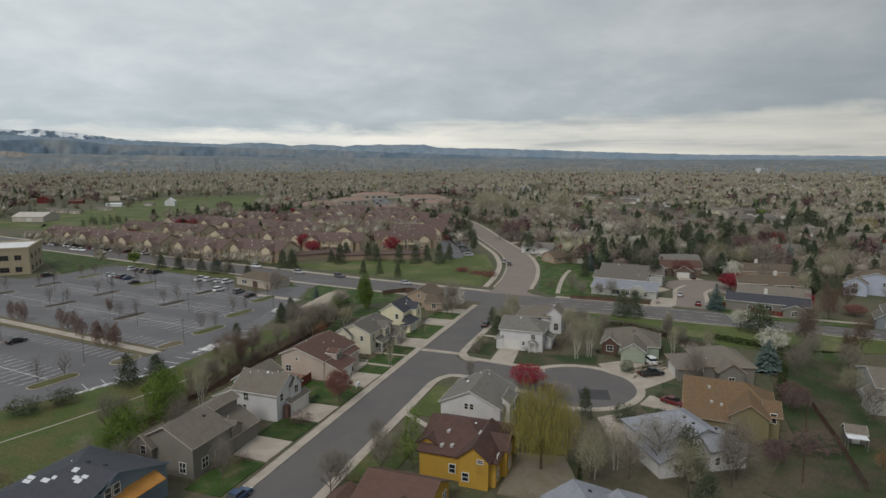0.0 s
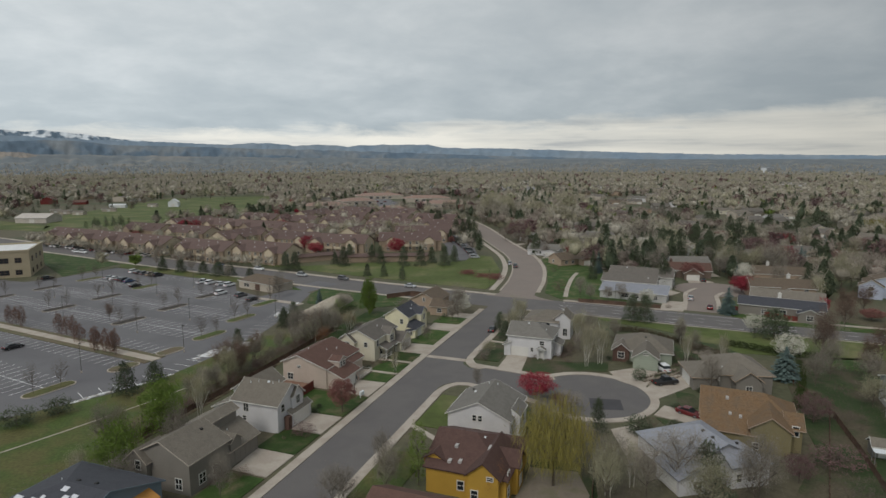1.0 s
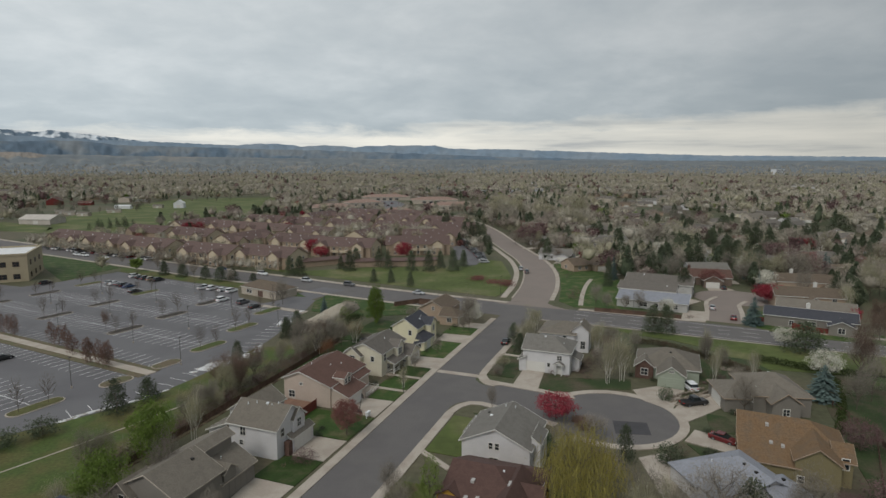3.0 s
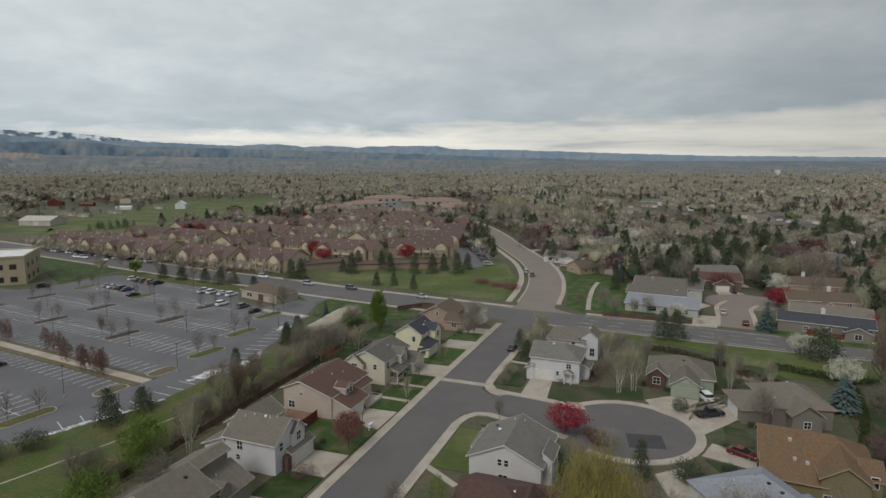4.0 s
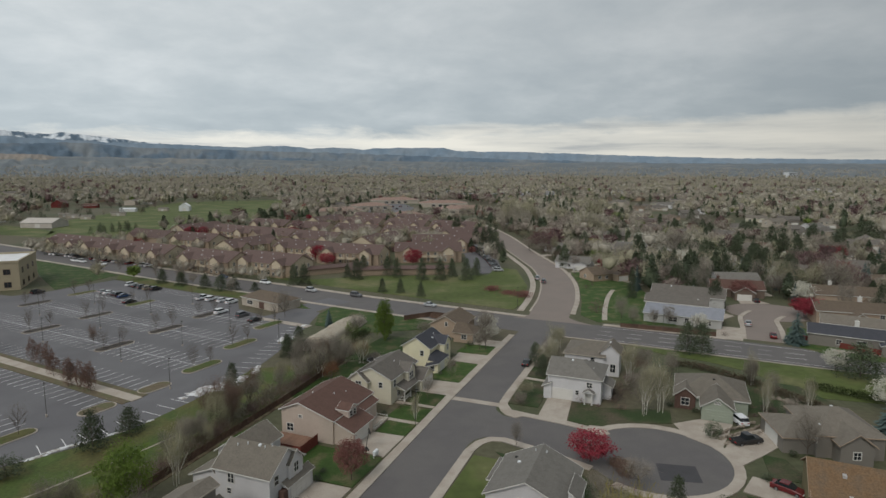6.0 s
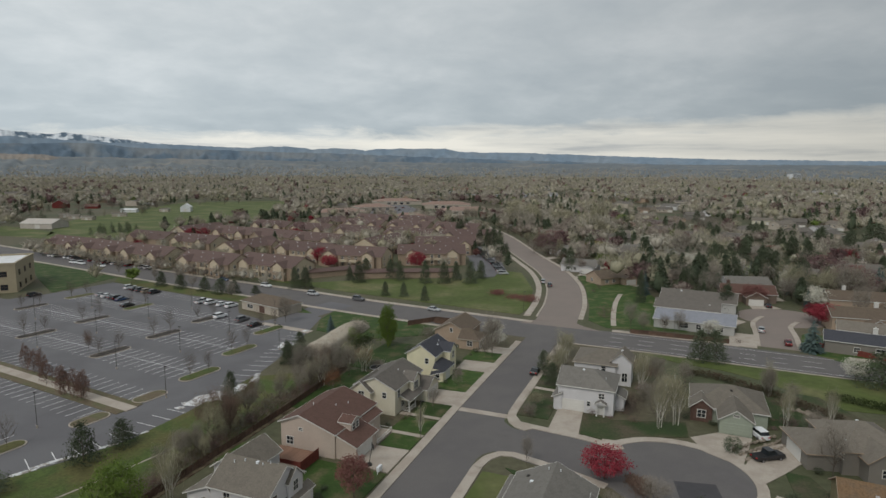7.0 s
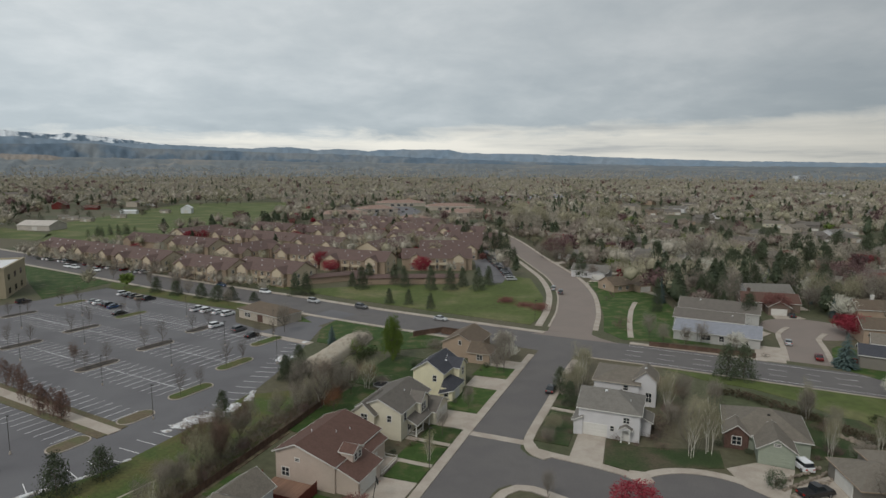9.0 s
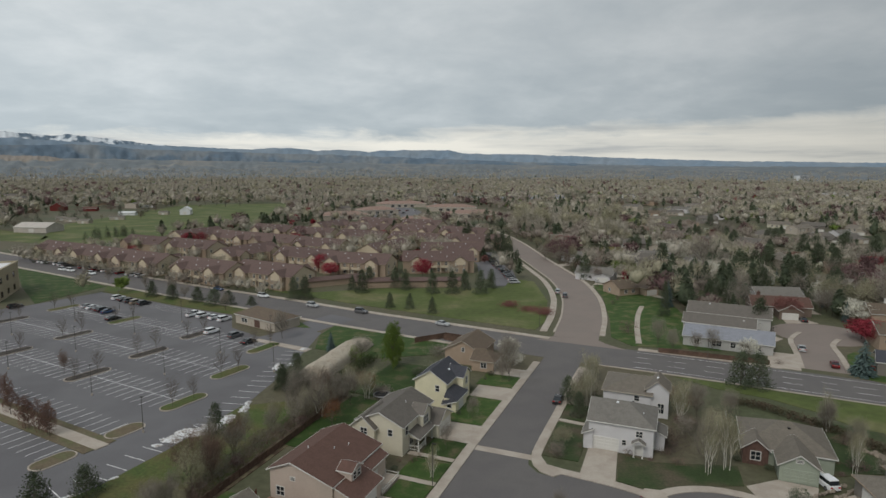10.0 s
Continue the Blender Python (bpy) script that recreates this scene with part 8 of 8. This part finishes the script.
for kind, items in (
        ("pine", ((114.6, 377, 12, 8), (143, 443, 11, 12), (141, 326, 12, 8.2), (141, 310, 13, 9.1), (136, 289, 13, 7.9), (129, 311, 10, 6), (184, 446, 11, 6), (194, 417, 12, 5.3), (70.5, 324, 9, 5.3),
                  (211, 364, 14, 7.8), (190, 318, 14, 7.5), (296, 409, 14, 14.6), (267, 392, 12, 6.2), (200, 277, 11, 7.7), (207, 278, 10, 7.2), (402, 516, 11, 11), (424, 515, 13, 13), (381, 475, 10, 10.4))),
        ("pine", ((244, 552, 11, 6.4), (228, 437, 11, 6.8), (249, 396, 11, 7), (144, 266, 11, 5.2), (144.4, 245.5, 10, 5.3), (152, 262, 12, 6), (163, 300, 11, 6.5), (176, 290, 12, 7))),
        ("maple_red", ((85, 417, 7, 11.2), (175, 265, 9, 7.4), (128.5, 176, 6, 3.9))), ("golden", ((95, 355, 8, 11.6), (307, 373, 10, 15.6))), ("young_green", ((162, 511, 11, 13.7),)),
        ("blossom", ((137, 383, 8, 18.5), (126, 310, 8, 8.4), (103, 480, 7, 8.3), (139.7, 253, 9, 7.5))), ("spruce", ((167.6, 243.3, 13, 6.5),)),
        ("bare_orange", ((223, 338, 4, 14.8),)), ("bare", ((155.8, 251.7, 10, 11),)), ("birch", ((184.7, 238.4, 13, 12.4), (139.8, 193.8, 10, 6.6))),
        ("purple", ((240, 291, 9, 15.7), (175, 355, 8, 8.3))), ("bronze", ((189, 347, 6, 10.2), (139.6, 169.6, 3.5, 6.2)))):
    for x, y, h, w in items:
        tree(kind, x, y, h * 0.88 if kind == "pine" else h, w * 1.3 if kind == "pine" else w, "beyond the arterial")
plant_belts()


bm = bmesh.new()
bmesh.ops.create_icosphere(bm, subdivisions=1, radius=1.0)
CORE_V = np.array([tuple(v.co) for v in bm.verts])
CORE_F = np.array([[v.index for v in f.verts] for f in bm.faces])
bm.free()


def wood(name, kinds_, mats, label, pts, sprays, size, tall):
    """Joined far trees: fine twigs or leaves fanning out of a dense, uneven heart of the crown."""
    by = {}
    for x, y in pts:
        dark, pale = noise.noise(Vector((x * 0.011, y * 0.011, 3))), noise.noise(Vector((x * 0.008, y * 0.008, 17)))
        p_ = np.array(kinds_) * [math.exp(2.4 * dark) if m_ == "needle" else math.exp(2.6 * pale) if m_ in ("wood_pale", "wood_bud") else math.exp(-2.0 * pale) if m_ == "wood_dark" else 1.0 for m_ in mats]
        mt = mats[rng.choice(len(kinds_), p=p_ / p_.sum())]
        h = tall * rng.uniform(0.55, 1.25) * (1 + 0.55 * max(0.0, pale)) * (0.62 if mt in ("blossom", "leaf_red", "leaf_bronze", "leaf_young") else 1)
        w = h * rng.uniform(0.30, 0.48)
        z0 = far_height(x, y)
        bare, leafy = mt.startswith("wood_"), mt != "needle" and not mt.startswith("wood_")
        u = CORE_V * rng.uniform(0.5, 1.1, (len(CORE_V), 1)) * (0.56 if bare else 0.8)
        d = rng.normal(0, 1, (sprays, 3))
        d /= np.linalg.norm(d, axis=1, keepdims=True)
        d[:, 2] = np.where(d[:, 2] < -0.35, -d[:, 2], d[:, 2])
        e = d * rng.uniform(0.42 if bare else 0.7, 1.02, (sprays, 1))
        if mt == "needle":
            w *= 0.74
            slim = lambda q: q * np.concatenate([np.repeat(0.30 + 0.42 * (1 - q[:, 2:3]), 2, axis=1), np.ones((len(q), 1))], axis=1)
            u, e = slim(u), slim(e)
            grow, zc, way = np.array((w, w, h * 0.52)), h * 0.47, d * (1, 1, 0.2) - (0, 0, 0.25)
        else:
            lump = 1 + 0.25 * np.sin(d[:, :1] * 4 + x) * np.cos(d[:, 1:2] * 4 + y)
            e = e * lump
            e[:, :2] *= 1 + 0.2 * e[:, 2:3]
            grow, zc, way = np.array((w, w, h * 0.42)), h * 0.55, d * (1, 1, 0.6) + (0, 0, 0.75 if bare else 0.1)
        at = np.array((x, y, z0 + zc))
        core = u * grow + at
        way = way + rng.normal(0, 0.3, d.shape)
        way *= size * rng.uniform(0.6, 1.3, (sprays, 1)) / np.linalg.norm(way, axis=1, keepdims=True)
        side = np.cross(way, rng.normal(0, 1, d.shape))
        side *= size * (0.10 if bare else 0.26 if leafy else 0.22) / np.linalg.norm(side, axis=1, keepdims=True)
        c = e * grow + at
        fringe = np.stack([c - side - way * 0.5, c + side - way * 0.5, c + way * 0.5], axis=1).reshape(-1, 3)
        by.setdefault(mt, []).append((core, fringe))
    for mt, items in by.items():
        vs, fs, k = [], [], 0
        for core, fringe in items:
            vs += [core, fringe]
            fs += [CORE_F + k, np.arange(len(fringe)).reshape(-1, 3) + k + len(core)]
            k += len(core) + len(fringe)
        tagged(new(name, np_mesh(name, np.concatenate(vs), np.concatenate(fs), M[mt])), label, "woods", kind="stuff")


FOOT_LINE = [(-62, 118), (-40, 108), (-33, 102), (-25, 94), (-18, 88), (-8, 80), (6, 74), (20, 66), (62, 62)]


def far_height(x, y):
    """Rise of the ground towards the foothills."""
    r = math.hypot(x, y)
    if r < 2700:
        return 0.0
    return float(np.interp(math.degrees(math.atan2(x, y)), [p[0] for p in FOOT_LINE], [p[1] for p in FOOT_LINE])) * min(1, (r - 2700) / 1560) ** 1.25


def scatter(r0, r1, step):
    out = []
    y = r0 * 0.6
    while y < r1:
        half = 0.80 * y + 60
        x = -half
        while x < half:
            px, py = x + random.uniform(-1.4, 1.4) * step, y + random.uniform(-1.4, 1.4) * step
            r = math.hypot(px, py)
            if r0 < r < r1 and (py > 900 or town(px, py)) and not (py < 330 and px > 40 and px < 0.86 * py + 25):
                if noise.noise(Vector((px * 0.006, py * 0.006, 5))) > -0.38:
                    out.append((px, py))
            x += step
        y += step
    return out


MIXP = [0.275, 0.13, 0.15, 0.155, 0.185, 0.040, 0.028, 0.012, 0.018, 0.012]
MIXM = ["wood_twig", "wood_pale", "wood_dark", "wood_bud", "needle", "leaf_purple", "leaf_young", "leaf_bronze", "blossom", "leaf_red"]
NEARW = [(x, y) for x, y in scatter(300, 900, 9.0) if open_view(x, y)]
wood("woods", MIXP, MIXM, "grey-brown leafless wood with scattered evergreens", [p for p in NEARW if math.hypot(*p) < 560], 150, 1.9, 11.0)
wood("woods", MIXP, MIXM, "grey-brown leafless wood with scattered evergreens", [p for p in NEARW if math.hypot(*p) >= 560], 84, 2.2, 11.0)
FARP = [0.47, 0.15, 0.07, 0.20, 0.04, 0.03, 0.015, 0.005, 0.015, 0.005]
wood("woods", FARP, MIXM, "distant leafless woods and evergreens", scatter(900, 2000, 14.5), 34, 3.0, 11)
wood("woods", [0.52, 0.18, 0.04, 0.22, 0.04], MIXM[:5], "hazy woods on the plain", scatter(2000, 3000, 23), 14, 4.0, 11)
wood("woods", [0.72, 0.22, 0.06], MIXM[:3], "hazy woods below the foothills", [p for p in scatter(3000, 3560, 32) if far_height(*p) < 36], 10, 5.0, 10)
wood("woods", [0.26, 0.46, 0.0, 0.28, 0.0, 0.0, 0.0, 0.0, 0.0, 0.0], MIXM, "tall pale leafless trees beside the curving road", TALL, 260, 2.2, 15)
TALLEST = [(random.uniform(63, 96), random.uniform(468, 500)) for i in range(16)] + [(random.uniform(106, 124), random.uniform(402, 436)) for i in range(14)]
wood("woods", [0.12, 0.62, 0.0, 0.26, 0.0, 0.0, 0.0, 0.0, 0.0, 0.0], MIXM, "tall pale leafless groves beside the curving road", TALLEST, 300, 2.4, 17)
QUARTER = []
for x, y, h, w in ((113, 332, 12.5, 7.7), (108, 285, 12.0, 6.5), (126, 285, 15.5, 8.8), (147, 310, 12.1, 8.1), (164, 329, 11.8, 8.1), (150, 354, 10.7, 7.9), (189, 329, 13.0, 9.8), (150, 261, 12.7, 8.6), (243, 385, 12.8, 10.3), (220, 416, 11.7, 9.0), (149, 283, 13.9, 9.1), (122, 390, 10.8, 7.7), (90, 347, 12.4, 6.6), (205, 365, 13.6, 9.4), (127, 268, 11.2, 7.4), (223, 336, 13.0, 11.9)):
    tree("pine", x, y, h, w, "beyond the arterial")
for x, y, h, w in ((120, 288, 7.8, 8.8), (133, 358, 8.0, 13.0), (135, 227, 6.7, 9.6), (138, 248, 7.2, 8.0)):
    tree("blossom", x, y, h, w, "beyond the arterial")
for x, y, h, w in ((35, 391, 10.5, 6.4), (39, 385, 11.0, 6.6), (43, 378, 9.5, 6.2), (46, 384, 10.5, 6.4), (44, 396, 11.5, 6.6), (38, 402, 11.5, 6.6), (27, 436, 12.5, 7.0), (31, 444, 12.0, 6.8),
                   (24, 430, 10.5, 6.0), (68.5, 305, 11.0, 6.0)):
    tree("pine", x, y, h, w, "beside the curving road")
for x, y, h, w in ((-3, 309, 8.5, 8.0), (-80.8, 417.2, 7.5, 9.6)):
    tree("maple_red", x, y, h, w, "between the apartment blocks")
for x, y, h, w in ((62.6, 362, 7.5, 9.5), (67.5, 350, 6.5, 9.0), (70, 337, 5.0, 9.0)):
    tree("bare", x, y, h, w, "at the kerb of the curving road")
for x, y, h, w in ((127, 459, 23.2, 18.1), (68, 478, 22.1, 14.0), (84, 482, 20.5, 14.0), (77, 474, 19.5, 12.0)):
    tree("budding", x, y, h, w, "beyond the arterial")
for x, y, h, w in ((70, 359, 11.6, 16.5), (167, 272, 12.4, 18.9), (93, 268, 8.9, 9.3)):
    tree("purple", x, y, h, w, "beyond the arterial")
for x, y, h, w in ((86, 399, 6.9, 9.7), (210, 319, 8.2, 11.2)):
    tree("maple_red", x, y, h, w, "beyond the arterial")
for x, y, h, w in ((91, 327, 8.4, 9.6),):
    tree("young_green", x, y, h, w, "beyond the arterial")
for x, y, h, w in ((117, 236, 6.8, 8.6),):
    tree("bronze", x, y, h, w, "beyond the arterial")
for x, y, h, w in ((148, 231, 15.3, 13.7), (135, 336, 14.3, 15.3), (192, 428, 14.9, 20.4), (62, 206, 7.5, 5.0)):
    tree("bare", x, y, h, w, "beyond the arterial")
random.seed(61)
while len(QUARTER) < 230:
    y = random.uniform(196, 345)
    x = random.uniform(62, 0.9 * y + 40)
    if not town(x, y) or not open_view(x, y) or any((x - a) ** 2 + (y - b) ** 2 < 14 for a, b in QUARTER):
        continue
    if 66 < x < 104 and 186 < y < 234 or 104 < x < 130 and 228 < y < 250 or 100 < x < 132 and 163 < y < 194 or 118 < x < 144 and 192 < y < 211 or 134 < x < 158 and 214 < y < 233 or 148 < x < 172 and 184 < y < 208 or x < 84 and y < 255:
        continue
    QUARTER.append((x, y))
wood("woods", [0.26, 0.04, 0.18, 0.11, 0.32, 0.06, 0.0, 0.01, 0.01, 0.01], MIXM, "leafless yard trees with dark evergreens between houses", QUARTER, 300, 1.3, 10)
BETWEEN = []
for i in range(250):
    a, b = random.uniform(-372, -150), random.uniform(205, 455)
    if any(abs(a - c) < 15 and abs(b - d) < 9.2 for c, d, _ in BLOCKS) or (a > -215 and b < 262):
        continue
    BETWEEN.append(Q(a, b))
wood("woods", MIXP, MIXM, "leafless trees between the apartment blocks", BETWEEN, 160, 1.4, 8.0)
GROVE = [(random.uniform(-48, 14), random.uniform(352, 412)) for i in range(46)]
wood("woods", [0.30, 0.34, 0.0, 0.36, 0.0, 0.0, 0.0, 0.0, 0.0, 0.0], MIXM, "tan leafless grove between the apartment blocks", GROVE, 180, 1.6, 9.5)
FRONT = []
for i in range(64):
    a = -374 + i * 2.9 + random.uniform(-1, 1)
    FRONT.append(Q(a, (200.4 if i % 3 else 206) + random.uniform(-0.7, 0.7)))
wood("woods", [0.36, 0.24, 0.26, 0.10, 0.0, 0.04, 0.0, 0.0, 0.0, 0.0], MIXM, "thin leafless trees before the apartment blocks", FRONT, 130, 1.1, 5.5)

# blue-grey roofed blocks beyond the shops
random.seed(83)
for i in range(9):
    x, y, t = 55 + i * 19 + random.uniform(-6, 6), 950 - i * 6 + random.uniform(-60, 60), random.uniform(-40, 40)
    house("distant pale block with blue-grey roof", turned(x, y, t), t, [Wing(-8, 8, -5.5, 5.5, 5, 8.4, "v"), Wing(-3, 3, -7, 2, 5, 7.6, "u")], BEI, LG, name="apartment_block", category="apartment block")
# far roofs, one joined set a colour
random.seed(51)
for mt, wl_, n in ((G, BEI, 110), (TN, TAN, 90), (ASH, WHT, 30)):
    verts, faces, fm = [], [], []
    for i in range(n):
        y = 700 + 1900 * random.random() ** 1.5
        x = random.uniform(-0.78 * y, 0.8 * y)
        if not town(x, y):
            continue
        t = random.uniform(0, 3.14)
        l, d, e, r = random.uniform(7, 12), random.uniform(4.5, 6.5), random.uniform(3.4, 5.4), random.uniform(6, 8)
        k = len(verts)
        for px, py, pz in ((-l, -d, 0), (l, -d, 0), (l, d, 0), (-l, d, 0), (-l, -d, e), (l, -d, e), (l, d, e), (-l, d, e), (-l, 0, r), (l, 0, r)):
            verts.append((x + px * math.cos(t) - py * math.sin(t), y + px * math.sin(t) + py * math.cos(t), pz))
        faces += [(k, k + 1, k + 5, k + 4), (k + 2, k + 3, k + 7, k + 6), (k + 1, k + 2, k + 6, k + 9, k + 5), (k + 3, k, k + 4, k + 8, k + 7), (k + 4, k + 5, k + 9, k + 8), (k + 6, k + 7, k + 8, k + 9)]
        fm += [0, 0, 0, 0, 1, 1]
    me = mesh_of("far_houses", verts, faces, [wl_, mt])
    me.polygons.foreach_set("material_index", fm)
    tagged(new("far_houses", me), "distant houses with pitched roofs between trees", "houses", kind="stuff")
for x, y, l, h in ((1500, 2390, 46, 22), (1390, 2990, 70, 14), (1950, 2750, 60, 14), (1620, 2800, 80, 10)):
    ob = new("far_building")
    ob.matrix_basis = pose(x, y, 0, 0, 0, 20)
    tagged(ob, "distant pale flat-roofed building", "building")
    bm = bmesh.new()
    add_box(bm, -l / 2, l / 2, -12, 12, 0, h)
    part("wall", from_bm("wall", bm, MW), ob)
    bm = bmesh.new()
    add_box(bm, -l / 2 - 0.5, l / 2 + 0.5, -12.5, 12.5, h, h + 1)
    part("roof", from_bm("roof", bm, MW), ob)
    for z in range(3, int(h) - 2, 4):
        bm = bmesh.new()
        add_box(bm, -l / 2 + 1, l / 2 - 1, -12.2, -12, z, z + 1.8)
        part("window_band", from_bm("window_band", bm, M["glass"]), ob)

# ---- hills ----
# distance haze is painted into the far and mid base colours as blue
FAR = material("far_hills_hazed", (0.178, 0.240, 0.305), vary=0.14, scale=0.004, grain=0.02, bump=0.0, second=(0.195, 0.238, 0.280))
MIDH = material("mid_hills_hazed", (0.112, 0.158, 0.208), vary=0.18, scale=0.005, grain=0.03, bump=0.0, second=(0.165, 0.185, 0.200))
# blue-grey base holds painted haze; the second colour is tan ground
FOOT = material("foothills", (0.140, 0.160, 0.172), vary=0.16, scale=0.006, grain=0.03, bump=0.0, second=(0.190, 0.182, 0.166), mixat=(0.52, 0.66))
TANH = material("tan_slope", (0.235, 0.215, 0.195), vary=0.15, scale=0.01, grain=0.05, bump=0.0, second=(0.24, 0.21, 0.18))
# white patches are snow; the blue base again has haze painted in
SNOWY = material("snowy_ridge_hazed", (0.130, 0.182, 0.238), vary=0.10, scale=0.016, grain=0.05, bump=0.0, second=(0.62, 0.66, 0.70), mixat=(0.45, 0.56), detail=12)


def ridge(name, label, dist, depth, profile, mat, rough, seed):
    """A long hill range across the view: profile of (bearing in degrees, height)."""
    verts, faces = [], []
    n = 640
    m = 20
    b0, b1 = profile[0][0], profile[-1][0]
    bs, hs = [p[0] for p in profile], [p[1] for p in profile]
    for i in range(n + 1):
        b = b0 + (b1 - b0) * i / n
        top = np.interp(b, bs, hs)
        top += rough * (noise.noise(Vector((b * 0.9, seed, 0))) + 0.5 * noise.noise(Vector((b * 3.1, seed, 2))) + 0.3 * noise.noise(Vector((b * 7, seed, 4))) + 0.1 * noise.noise(Vector((b * 19, seed, 6))))
        for k in range(m + 1):
            f = k / m
            r = dist + depth * f
            spur = noise.noise(Vector((b * 1.6, f * 4, seed + 9))) + 0.6 * noise.noise(Vector((b * 4.4 + 2 * f, f * 5, seed + 21)))
            z = top * f ** 1.25 * (1 + 0.75 * (1 - f) * spur)
            verts.append((r * math.sin(radians(b)), r * math.cos(radians(b)), z - 1))
    for i in range(n):
        for k in range(m):
            q = i * (m + 1) + k
            faces.append((q, q + m + 1, q + m + 2, q + 1))
    return tagged(new(name, mesh_of(name, verts, faces, [mat], True)), label, "hills", kind="structure")


ridge("backdrop", "long mountain range on the horizon in painted blue-grey haze", 4500, 420,
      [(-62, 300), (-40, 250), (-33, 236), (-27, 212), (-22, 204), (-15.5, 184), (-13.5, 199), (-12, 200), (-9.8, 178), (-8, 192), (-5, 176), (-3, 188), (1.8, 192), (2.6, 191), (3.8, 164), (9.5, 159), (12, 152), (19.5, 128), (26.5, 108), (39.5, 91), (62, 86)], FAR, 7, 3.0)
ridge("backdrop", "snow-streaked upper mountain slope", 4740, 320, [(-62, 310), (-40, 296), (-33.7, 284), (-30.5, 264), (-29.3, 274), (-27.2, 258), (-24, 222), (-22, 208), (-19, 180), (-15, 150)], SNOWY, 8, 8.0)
ridge("backdrop", "hills before the mountains in darker painted blue haze", 4180, 300, [(-62, 190), (-40, 186), (-33, 176), (-28, 190), (-24, 162), (-19, 158), (-14, 148), (-8, 140), (0, 120), (8, 98), (16, 80), (26, 62)], MIDH, 6, 12.0)
ridge("backdrop", "foothills below the mountains in painted grey-blue haze", 2700, 1460, FOOT_LINE, FOOT, 6, 5.0)
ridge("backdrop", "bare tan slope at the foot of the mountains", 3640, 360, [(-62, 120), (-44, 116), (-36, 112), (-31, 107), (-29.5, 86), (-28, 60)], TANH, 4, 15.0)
